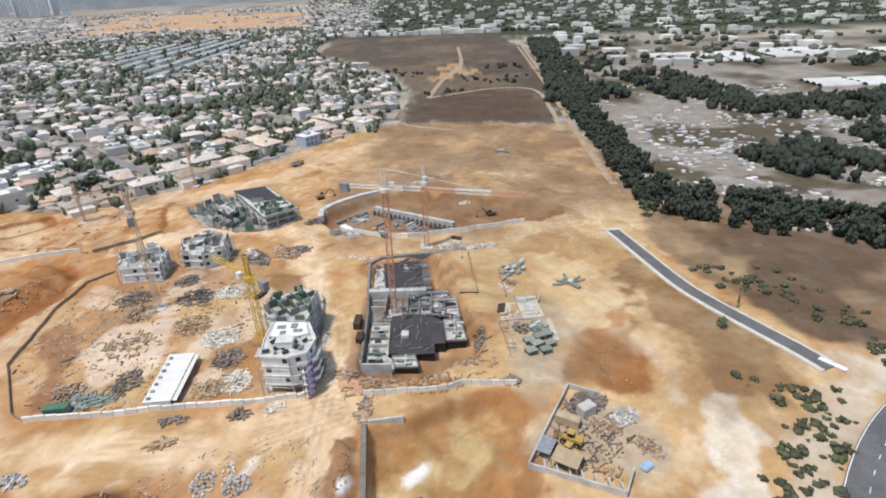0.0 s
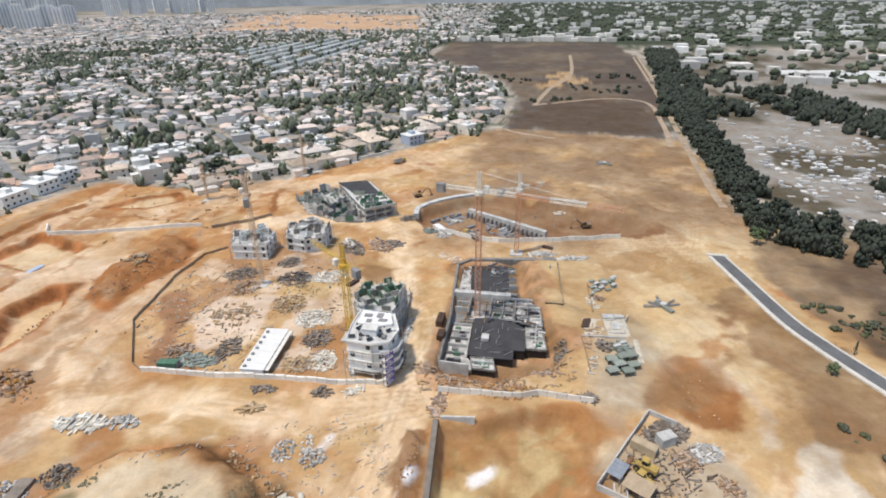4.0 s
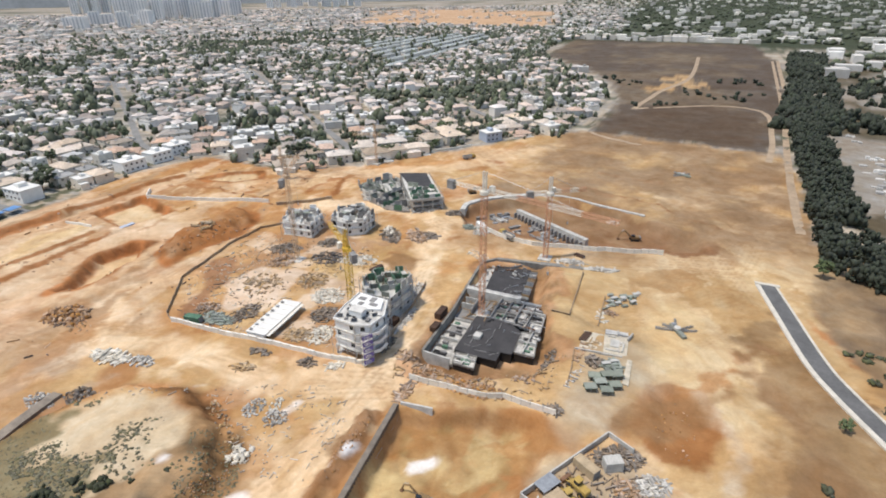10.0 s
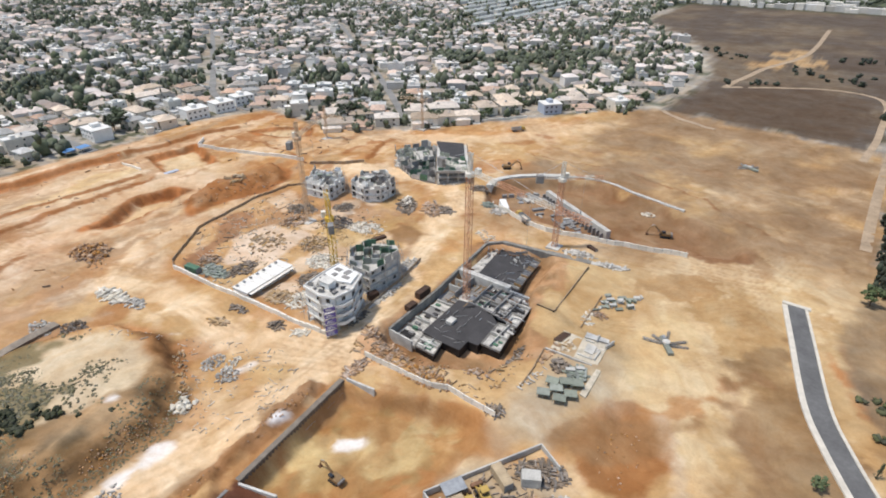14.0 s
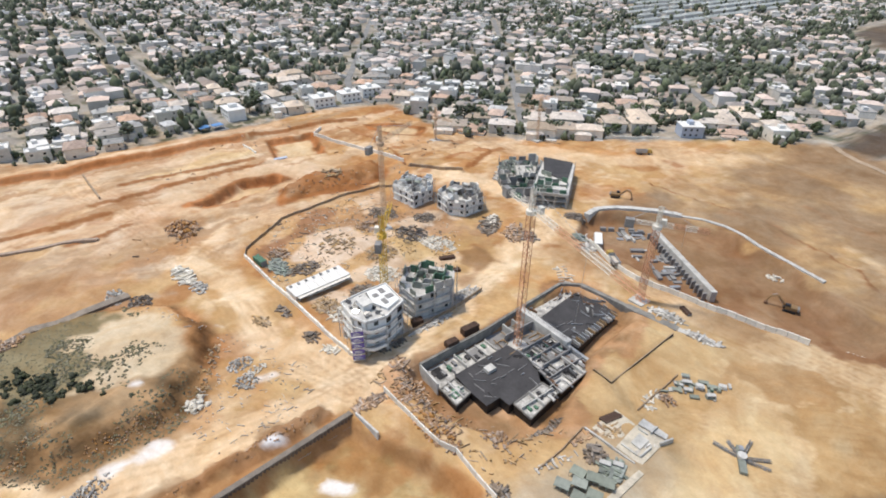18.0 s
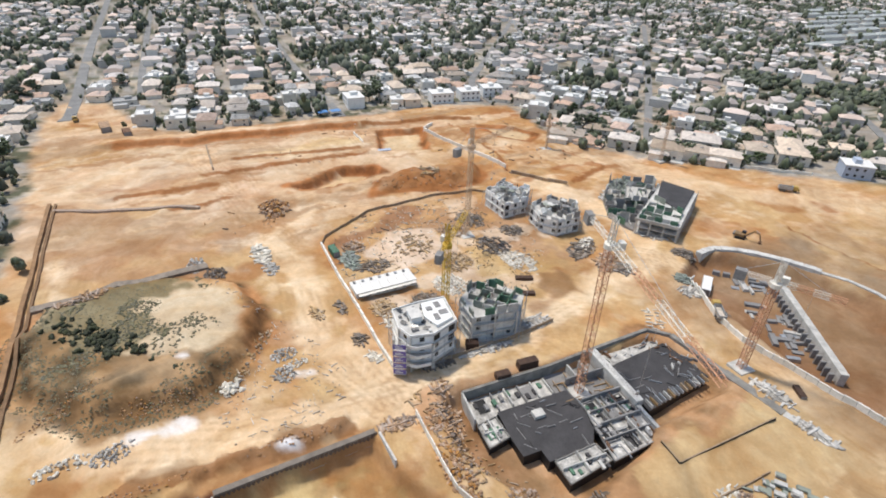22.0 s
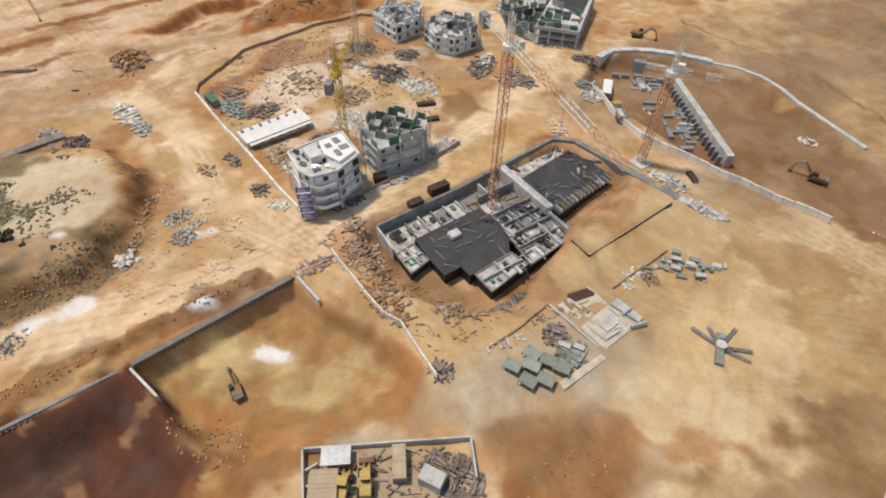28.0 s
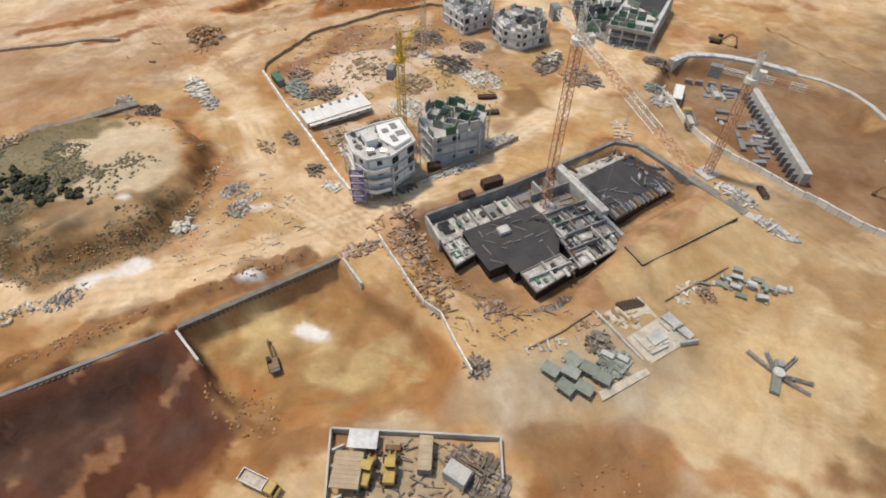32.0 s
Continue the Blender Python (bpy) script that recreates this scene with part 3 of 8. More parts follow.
    c = blend(c, np.array([0.235, 0.115, 0.05]), near([(-25.5, 96), (-24, 70), (-22, 44), (-20, 24)], 2.6, 1.0, 0.6) * 0.85)
    c = blend(c, np.array([0.20, 0.12, 0.06]), near([(-28, 88), (-27.5, 70), (-26, 52)], 0.5, 0.8, 0.7) * 0.5)
    # grey gravel of the yard with the stacked formwork, and the white spoil by the track
    c = blend(c, np.array([0.42, 0.365, 0.28]), near([(24, 118), (27, 128), (30, 150), (36, 140)], 11, 9, 0.9) * 0.7)
    c = blend(c, np.array([0.40, 0.34, 0.255]), near([(26, 94), (38, 98), (44, 92)], 11, 5, 0.4) * 0.8)
    c = blend(c, np.array([0.62, 0.56, 0.46]), near([(70, 104), (68, 92), (63, 80), (60, 40)], 6.0, 3, 1.0) * 0.92)
    c = blend(c, np.array([0.55, 0.45, 0.33]), near([(54, 139), (61, 128), (64, 118), (60, 108)], 4, 4, 1.0) * 0.8)
    c = blend(c, np.array([0.27, 0.155, 0.085]), near([(66, 160), (74, 140), (82, 124), (88, 112)], 9, 7, 1.0) * 0.8)
    c = blend(c, np.array([0.185, 0.112, 0.058]), smooth((depth_in(x, y, [(64, 150), (60, 176), (74, 192), (90, 162), (100, 132), (88, 104), (74, 112), (70, 130)]) + 2 + 1.4 * wob) / 4) * (0.7 + 0.3 * w2))
    c = blend(c, np.array([0.33, 0.15, 0.07]), near([(88, 200), (97, 172), (108, 150), (122, 130)], 3.5, 4, 0.8) * 0.8)
    # brown slope below the scrub, tan flats beyond it, brown earth north of the curved pit
    c = blend(c, np.array([0.215, 0.135, 0.068]) * (1 + 0.6 * w3[..., None]), smooth((depth_in(x, y, [(-88, 20), (-66, 48), (-60, 64), (-66, 76), (-52, 78), (-42, 64), (-41, 38), (-60, 14)]) + 1 + wob) / 4) * 0.85)
    c = blend(c, np.array([0.40, 0.265, 0.165]), smooth((depth_in(x, y, [(-176, 12), (-166, 42), (-142, 70), (-108, 68), (-107, 24)]) + 2 + 1.5 * wob) / 8) * (0.55 + 0.3 * w2))
    c = blend(c, np.array([0.27, 0.185, 0.112]), smooth((y - 228 + 8 * w1) / 26) * smooth((x + 62 + 10 * w2) / 22) * (0.6 + 0.4 * w2))
    c = blend(c, np.array([0.33, 0.165, 0.066]), near([(-14, 106.5), (0, 112), (14, 113), (17, 104)], 3.4, 3, 0.8) * 0.85)
    c = blend(c, np.array([0.50, 0.375, 0.19]), (0.75 + 0.5 * w3) * smooth((depth_in(x, y, [(-17, 74), (-17, 100), (-4, 101), (6, 104), (10, 94), (0, 80), (-8, 74)]) + wob) / 4) * 0.7)
    c = blend(c, np.array([0.27, 0.155, 0.075]), near([(40, 122), (52, 133), (60, 142)], 5.5, 4, 1.2) * 0.75)
    c = blend(c, np.array([0.25, 0.158, 0.082]), smooth((depth_in(x, y, [(60, 152), (63, 112), (70, 98), (92, 106), (106, 124), (94, 146), (82, 168), (66, 172)]) + 2 + 1.5 * wob) / 6) * 0.5)
    c = blend(c, np.array([0.24, 0.145, 0.075]), near([(71, 146), (78, 126), (88, 106)], 7, 5, 1.4) * 0.7)
    c = blend(c, np.array([0.27, 0.15, 0.07]), near([(4, 72), (16, 80), (20, 92)], 4.5, 4, 1.0) * 0.6)
    c = blend(c, np.array([0.27, 0.155, 0.078]), near([(61, 153), (66, 160), (72, 168)], 3.6, 3, 1.0) * 0.75)
    for spot, k in (([(-39, 50), (-39, 60)], 2.6), ([(-47.5, 88), (-46, 92)], 1.6), ([(-24, 81), (-24, 84)], 1.2), ([(-78, 86), (-75, 88)], 1.6), ([(-9.6, 89.6), (-6.6, 93.4)], 2.3), ([(-26, 77), (-26, 78)], 0.8), ([(-60, 60), (-60, 62)], 0.3)):
        c = blend(c, white, smooth((k - from_edge(x, y, spot, False) + 1.2 * w3 + 0.7 * w2) / 1.8) * 0.8)
    # what lies round the site
    site = depth_in(x, y, SITE)
    out = smooth((-site + 2 + 0.6 * wob) / 6)
    town = blend(np.ones(x.shape)[..., None] * grey, np.array([0.075, 0.085, 0.048]), smooth((waves(x, y, 15, 21) - 0.05) / 0.4) * 0.85)
    town = blend(town, np.array([0.42, 0.37, 0.30]), smooth((waves(x, y, 11, 27) - 0.25) / 0.2) * 0.8)
    town = blend(town, np.array([0.055, 0.066, 0.042]), smooth((y - 1090) / 40) * smooth((x + 420) / 200))
    c = blend(c, town, out)
    dry = blend(np.ones(x.shape)[..., None] * np.array([0.135, 0.098, 0.068]), np.array([0.24, 0.17, 0.11]), smooth((waves(x, y, 40, 22) + 0.1) / 0.6))
    c = blend(c, dry, smooth((depth_in(x, y, DRY_FIELD) + wob) / 8))
    c = blend(c, np.array([0.52, 0.44, 0.34]), near([(112, 122), (118, 112), (128, 118), (150, 128), (200, 142)], 8, 4, 0.4) * smooth((x - 100) / 8) * 0.95)
    c = blend(c, np.array([0.50, 0.42, 0.32]), near([(66, 56), (82, 86), (100, 104), (112, 112)], 8, 4, 0.5) * 0.9)
    c = blend(c, np.array([0.40, 0.285, 0.165]), smooth((depth_in(x, y, [(84, 206), (92, 224), (100, 256), (118, 244), (122, 196), (108, 158), (97, 164)]) + 2 + wob) / 6) * (0.38 + 0.3 * w2))
    c = blend(c, np.array([0.42, 0.19, 0.075]), near([(85, 194), (93, 172), (103, 154)], 2.6, 3, 0.8) * 0.8)
    fw = depth_in(x, y, FIELD)
    field = blend(np.ones(x.shape)[..., None] * np.array([0.104, 0.083, 0.067]), np.array([0.155, 0.121, 0.087]), smooth((waves(x, y, 110, 31) + 0.1) / 0.7))
    field = blend(field, brown * 0.8, smooth((depth_in(x, y, FIELD_DARK) + 1.2 * wob) / 8))
    field = blend(field, np.array([0.44, 0.30, 0.16]), smooth((18 - from_edge(x, y, [(30, 735), (5, 640), (48, 680)], False) + 4 * wob) / 16))
    c = blend(c, field, smooth((fw + 3 + 1.2 * wob) / 12))
    nur = depth_in(x, y, NURSERY)
    yard = blend(np.ones(x.shape)[..., None] * np.array([0.27, 0.25, 0.22]), np.array([0.105, 0.09, 0.062]), smooth((waves(x, y, 70, 41) + 0.1) / 0.4))
    c = blend(c, yard, smooth((nur + 4 + wob) / 10))
    far_sand = np.where(inside(x, y, FAR_SAND), 1, -1) * far_from(x, y, FAR_SAND)
    c = blend(c, np.array([0.50, 0.335, 0.21]), smooth((far_sand + 40 + 110 * waves(x, y, 260, 51)) / 70) * 0.9)
    return c


def ground_material():
    m = bpy.data.materials.new("soil")
    m.use_nodes = True
    n, ln = m.node_tree.nodes, m.node_tree.links
    b = n["Principled BSDF"]
    b.inputs["Roughness"].default_value = 0.95
    b.inputs["Specular IOR Level"].default_value = 0.1
    at = n.new("ShaderNodeAttribute")
    at.attribute_name = "soil"
    tc = n.new("ShaderNodeTexCoord")
    col = at.outputs["Color"]
    heights = []
    for scale, low, high in ((0.05, 0.84, 1.14), (0.30, 0.90, 1.09), (1.5, 0.94, 1.05)):
        t = n.new("ShaderNodeTexNoise")
        t.inputs["Scale"].default_value = scale
        t.inputs["Detail"].default_value = 8
        t.inputs["Roughness"].default_value = 0.6
        t.inputs["Distortion"].default_value = 0.25
        ln.new(tc.outputs["Object"], t.inputs["Vector"])
        r = n.new("ShaderNodeMapRange")
        r.inputs["From Min"].default_value, r.inputs["From Max"].default_value = 0.3, 0.7
        r.inputs["To Min"].default_value, r.inputs["To Max"].default_value = low, high
        ln.new(t.outputs["Fac"], r.inputs["Value"])
        mx = n.new("ShaderNodeMix")
        mx.data_type, mx.blend_type = "RGBA", "MULTIPLY"
        mx.inputs["Factor"].default_value = 1.0
        ln.new(col, mx.inputs["A"])
        ln.new(r.outputs[0], mx.inputs["B"])
        col = mx.outputs["Result"]
        heights.append(t.outputs["Fac"])
    for scale, lo, hi, dark, light in ((0.07, 0.40, 0.62, (0.95, 0.88, 0.80, 1), (1.10, 1.12, 1.15, 1)), (0.022, 0.40, 0.60, (0.92, 0.86, 0.80, 1), (1.06, 1.08, 1.10, 1))):
        t = n.new("ShaderNodeTexNoise")
        t.inputs["Scale"].default_value = scale
        t.inputs["Detail"].default_value = 10
        t.inputs["Roughness"].default_value = 0.68
        t.inputs["Distortion"].default_value = 1.2
        ln.new(tc.outputs["Object"], t.inputs["Vector"])
        r = n.new("ShaderNodeMapRange")
        r.inputs["From Min"].default_value, r.inputs["From Max"].default_value = lo, hi
        ln.new(t.outputs["Fac"], r.inputs["Value"])
        tint = n.new("ShaderNodeMix")
        tint.data_type = "RGBA"
        tint.inputs["A"].default_value, tint.inputs["B"].default_value = dark, light
        ln.new(r.outputs[0], tint.inputs["Factor"])
        mx = n.new("ShaderNodeMix")
        mx.data_type, mx.blend_type = "RGBA", "MULTIPLY"
        mx.inputs["Factor"].default_value = 1.0
        ln.new(col, mx.inputs["A"])
        ln.new(tint.outputs["Result"], mx.inputs["B"])
        col = mx.outputs["Result"]
    ln.new(col, b.inputs["Base Color"])
    bp = n.new("ShaderNodeBump")
    bp.inputs["Strength"].default_value = 0.4
    bp.inputs["Distance"].default_value = 1.0
    ln.new(heights[1], bp.inputs["Height"])
    bp2 = n.new("ShaderNodeBump")
    bp2.inputs["Strength"].default_value = 0.4
    bp2.inputs["Distance"].default_value = 0.2
    ln.new(heights[2], bp2.inputs["Height"])
    ln.new(bp.outputs[0], bp2.inputs["Normal"])
    ln.new(bp2.outputs[0], b.inputs["Normal"])
    return m


def make_ground():
    xs = spaced(-255, 110, 0.9, 4900, 1.06)
    ys = spaced(18, 290, 0.9, 4900, 1.06)
    gx, gy = np.meshgrid(xs, ys)
    z = ground_z(gx, gy)
    nx, ny = len(xs), len(ys)
    HEIGHTS.update(x=xs.tolist(), y=ys.tolist(), z=z.tolist())
    co = np.stack([gx, gy, z], -1).reshape(-1, 3)
    i = np.arange(nx * ny).reshape(ny, nx)
    quads = np.stack([i[:-1, :-1], i[:-1, 1:], i[1:, 1:], i[1:, :-1]], -1).reshape(-1, 4)
    me = bpy.data.meshes.new("ground")
    me.vertices.add(len(co))
    me.vertices.foreach_set("co", co.astype(np.float32).ravel())
    me.loops.add(quads.size)
    me.loops.foreach_set("vertex_index", quads.astype(np.int32).ravel())
    me.polygons.add(len(quads))
    me.polygons.foreach_set("loop_start", np.arange(0, quads.size, 4, dtype=np.int32))
    me.update(calc_edges=True)
    c = np.concatenate([soils(gx, gy).reshape(-1, 3), np.ones((nx * ny, 1))], 1)
    a = me.color_attributes.new("soil", "FLOAT_COLOR", "POINT")
    a.data.foreach_set("color", c.astype(np.float32).ravel())
    me.polygons.foreach_set("use_smooth", np.ones(len(me.polygons), bool))
    me.materials.append(ground_material())
    return tagged(new("ground", me), "ochre sandy building ground with red pits, brown fields and town soil", "ground", kind="structure")


make_ground()


# ---- roads ----
def along(line, off, n=8):
    """Points of a smooth line, shifted off metres to its left."""
    pts = [Vector((*p, 0)) for p in line]
    out = []
    for i in range(len(pts) - 1):
        p0, p1, p2, p3 = pts[max(i - 1, 0)], pts[i], pts[i + 1], pts[min(i + 2, len(pts) - 1)]
        for k in range(n + (i == len(pts) - 2)):
            t = k / n
            p = 0.5 * (2 * p1 + (p2 - p0) * t + (2 * p0 - 5 * p1 + 4 * p2 - p3) * t * t + (3 * p1 - p0 - 3 * p2 + p3) * t ** 3)
            d = 0.5 * ((p2 - p0) + 2 * (2 * p0 - 5 * p1 + 4 * p2 - p3) * t + 3 * (3 * p1 - p0 - 3 * p2 + p3) * t * t)
            d.normalize()
            out.append((p.x - d.y * off, p.y + d.x * off))
    return out


def strip(line, a, b, z0, z1, n=8):
    """A slab that follows a line between the offsets a and b, from z0 to z1 above the ground."""
    bm = bmesh.new()
    prev = None
    for (xa, ya), (xb, yb) in zip(along(line, a, n), along(line, b, n)):
        g = max(gz(xa, ya), gz(xb, yb), gz((xa + xb) / 2, (ya + yb) / 2))
        ring = [bm.verts.new(p) for p in ((xa, ya, g + z0), (xb, yb, g + z0), (xb, yb, g + z1), (xa, ya, g + z1))]
        if prev:
            for k in range(4):
                bm.faces.new((prev[k], prev[(k + 1) % 4], ring[(k + 1) % 4], ring[k]))
        else:
            bm.faces.new(ring[::-1])
        prev = ring
    bm.faces.new(prev)
    bmesh.ops.recalc_face_normals(bm, faces=bm.faces[:])
    return bm


road = solid("road_access", strip(ACCESS, -2.45, 2.45, -0.5, 0.35), ASPHALT, "new grey asphalt access road across bare soil", "road", kind="structure")
for off, wide in ((-4.0, 1.5), (2.5, 0.8)):
    solid("pavement_kerb", strip(ACCESS, off, off + wide, -0.5, 0.52), KERB, "pale new kerb strip beside the access road", "kerb", kind="structure")
solid("pavement_kerb", boxes((70.6, 78.8, 213, 214.6, -0.3, 0.55)), KERB, "pale concrete end of the access road", "kerb", kind="structure")
for line in (HIGHWAY, HIGHWAY_2):
    solid("road_highway", strip(line, -4.6, 4.6, -0.5, 0.4), ASPHALT, "dark asphalt carriageway of a divided road", "road", kind="structure")
    for off in (-4.4, 4.2):
        solid("trim_lane_line", strip(line, off, off + 0.2, 0.3, 0.42), LINE, "white edge line on asphalt", "lane line", kind="structure")
    dash = bmesh.new()
    mids = list(zip(along(line, -0.08, 10), along(line, 0.08, 10)))
    for k in range(0, len(mids) - 1, 2):
        (xa, ya), (xb, yb), (xc, yc), (xd, yd) = *mids[k], *mids[k + 1]
        g = max(gz(xa, ya), gz(xc, yc)) + 0.415
        dash.faces.new([dash.verts.new(p) for p in ((xa, ya, g), (xb, yb, g), (xb + (xd - xb) * 0.7, yb + (yd - yb) * 0.7, g), (xa + (xc - xa) * 0.7, ya + (yc - ya) * 0.7, g))])
    solid("trim_lane_dashes", dash, LINE, "white lane dashes on asphalt", "lane line", kind="structure")
DIRT = mat("pale dirt track", (0.40, 0.30, 0.205), 0.95, 0.35, 0.15, 0.1)
for line, half in (([(88, 387), (95, 453), (95, 553), (50, 562), (-9, 524)], 1.9), ([(92, 270), (96, 350), (106, 480), (116, 560), (140, 940)], 2.0), ([(112, 566), (133, 935)], 1.6), ([(-9, 522), (5, 621), (31, 735), (36, 955)], 2.4), ([(-30, 424), (-14, 410), (10, 400)], 1.8)):
    solid("road_dirt_track", strip(line, -half, half, -0.6, 0.08), DIRT, "pale dirt track across the dry field", "track", kind="structure")
MEDIAN = [(72, 40), (86.4, 67), (105.5, 87), (130, 103.2), (159, 116), (222, 133.5)]
solid("pavement_median", strip(MEDIAN, -0.8, 0.8, -0.5, 0.5), KERB, "pale kerbed median between carriageways", "kerb", kind="structure")
solid("trim_island", boxes((-0.9, 0.9, -3.5, 3.5, 0.2, 0.5)), LINE, "painted traffic island at the junction", "traffic island", (108.5, 119.5, gz(108.5, 119.5)), 35, kind="structure")

# ---- town, trees ----
rng = np.random.RandomState(7)


def ico(subdiv):
    bm = bmesh.new()
    bmesh.ops.create_icosphere(bm, subdivisions=subdiv, radius=1)
    v = np.array([p.co[:] for p in bm.verts])
    f = [tuple(p.index for p in q.verts) for q in bm.faces]
    bm.free()
    return v, np.array(f)


ICO1, ICO2 = ico(1), ico(2)


def quick_mesh(name, co, faces, material):
    """A mesh out of an array of places and an array of faces with one number of corners."""
    me = bpy.data.meshes.new(name)
    n, k = faces.shape
    me.vertices.add(len(co))
    me.vertices.foreach_set("co", np.ascontiguousarray(co, np.float32).ravel())
    me.loops.add(n * k)
    me.loops.foreach_set("vertex_index", np.ascontiguousarray(faces, np.int32).ravel())
    me.polygons.add(n)
    me.polygons.foreach_set("loop_start", np.arange(0, n * k, k, dtype=np.int32))
    me.update(calc_edges=True)
    me.materials.append(material)
    return me


def joined(name, verts, faces, material, label, category):
    """One object of kind stuff out of many small solids."""
    me = bpy.data.meshes.new(name)
    me.from_pydata(np.concatenate(verts).tolist(), [], [tuple(f) for fs in faces for f in fs])
    me.materials.append(material)
    return tagged(new(name, me), label, category, kind="stuff")


def clumps(places, radii, base, r, flat=0.75, per=3, bit=1.0):
    """Uneven leafy clumps, some for each place."""
    P = np.repeat(np.array(places, float), per, 0)
    S = np.repeat(np.asarray(radii, float), per)
    n, m = len(P), len(base[0])
    first = np.arange(n) % per == 0
    a = r.uniform(0, math.tau, n)
    d = np.where(first, 0.0, S * r.uniform(0.35, 0.9, n))
    q = S * np.where(first, 0.8 - 0.25 * (bit < 1), r.uniform(0.3, 0.58, n) * bit)
    lift = S * flat * (0.75 + np.where(first, 0, r.uniform(-0.5, 0.75, n)))
    mid = P + np.stack([d * np.cos(a), d * np.sin(a), lift], 1)
    v = base[0][None] * (q[:, None] * r.uniform(0.6, 1.35, (n, m)))[..., None] * (1, 1, flat) + mid[:, None]
    f = base[1][None] + (np.arange(n) * m)[:, None, None]
    return v.reshape(-1, 3), f.reshape(-1, base[1].shape[1])


def stuff_trees(name, places, radii, material, label, base=ICO1, seed=1, per=3, flat=0.8, bit=1.0):
    V, F = clumps(places, radii, base, np.random.RandomState(seed), flat, per, bit)
    return tagged(new(name, quick_mesh(name, V, F, material)), label, "trees", kind="stuff")


def tree(label, height, spread, material, seed, slim=False):
    """A tapered trunk with limbs and a crown of many small leafy clumps."""
    r = np.random.RandomState(seed)
    t = thing("tree", label, "tree")
    bm = bmesh.new()
    tube(bm, (0, 0, -0.3), (0.1, 0.05, height * 0.45), height * 0.035, 7, height * 0.018)
    for k in range(5):
        a = k * 1.26 + r.uniform(-0.3, 0.3)
        tube(bm, (0.05, 0.02, height * (0.28 + 0.04 * k)), (spread * 0.6 * math.cos(a), spread * 0.6 * math.sin(a), height * (0.5 + 0.06 * k)), height * 0.016, 5, height * 0.005)
    part("trunk", bm, BARK, t, "rough brown bark")
    V, F, n = [], [], 0
    for k in range(46):
        if slim:
            h = r.uniform(0.1, 1.0)
            rad = spread * (1 - h) ** 0.6 * r.uniform(0.4, 1.0)
            h = h * height
        else:
            h = height * (0.38 + 0.55 * r.uniform(0, 1))
            rad = spread * math.sqrt(max(0.05, 1 - ((h / height - 0.6) / 0.42) ** 2)) * r.uniform(0.25, 1.0)
        a = r.uniform(0, math.tau)
        q = spread * r.uniform(0.17, 0.34)
        v = ICO1[0] * q * r.uniform(0.6, 1.3, (12, 1)) * (1, 1, 0.75)
        V.append(v + (rad * math.cos(a), rad * math.sin(a), h))
        F.append(ICO1[1] + n)
        n += 12
        # loose leaf tufts that break the outline
        for j in range(3):
            p = np.array([rad * math.cos(a), rad * math.sin(a), h]) + r.uniform(-1, 1, 3) * q * 1.3
            V.append(p + r.uniform(-0.22, 0.22, (4, 3)) * spread * 0.45)
            F.append(np.array([[0, 1, 2], [0, 2, 3], [1, 3, 2]]) + n)
            n += 4
    me = bpy.data.meshes.new("crown")
    me.from_pydata(np.concatenate(V).tolist(), [], [tuple(f) for fs in F for f in fs])
    me.materials.append(material)
    piece("crown", me, t, Matrix())
    return t


def hip_roof(bm, x0, x1, y0, y1, z, h, over=0.5):
    x0, x1, y0, y1 = x0 - over, x1 + over, y0 - over, y1 + over
    k = min(x1 - x0, y1 - y0) / 2
    if x1 - x0 >= y1 - y0:
        ridge = [(x0 + k, (y0 + y1) / 2), (x1 - k, (y0 + y1) / 2)]
    else:
        ridge = [((x0 + x1) / 2, y0 + k), ((x0 + x1) / 2, y1 - k)]
    e = [bm.verts.new((x, y, z)) for x, y in ((x0, y0), (x1, y0), (x1, y1), (x0, y1))]
    u = [bm.verts.new((x, y, z - 0.18)) for x, y in ((x0, y0), (x1, y0), (x1, y1), (x0, y1))]
    r = [bm.verts.new((x, y, z + h)) for x, y in ridge]
    if x1 - x0 >= y1 - y0:
        fs = ((e[0], e[1], r[1], r[0]), (e[1], e[2], r[1]), (e[2], e[3], r[0], r[1]), (e[3], e[0], r[0]))
    else:
        fs = ((e[0], e[1], r[0]), (e[1], e[2], r[1], r[0]), (e[2], e[3], r[1]), (e[3], e[0], r[0], r[1]))
    for f in fs:
        bm.faces.new(f)
    for k in range(4):
        bm.faces.new((u[k], u[(k + 1) % 4], e[(k + 1) % 4], e[k]))
    bm.faces.new(u[::-1])
    return bm


WIN = mesh_of("window", boxes((-0.6, 0.6, -0.06, 0.06, -0.6, 0.6)), GLASS)
BOILER = bmesh.new()
tube(BOILER, (-0.6, 0, 0.75), (0.6, 0, 0.75), 0.28, 8)
box(BOILER, -0.5, 0.5, -1.4, -0.2, 0.15, 0.25)
box(BOILER, -0.5, -0.42, -0.1, 0.0, -0.4, 0.6)
box(BOILER, 0.42, 0.5, -0.1, 0.0, -0.4, 0.6)
BOILER = mesh_of("solar_boiler", BOILER, STEEL)


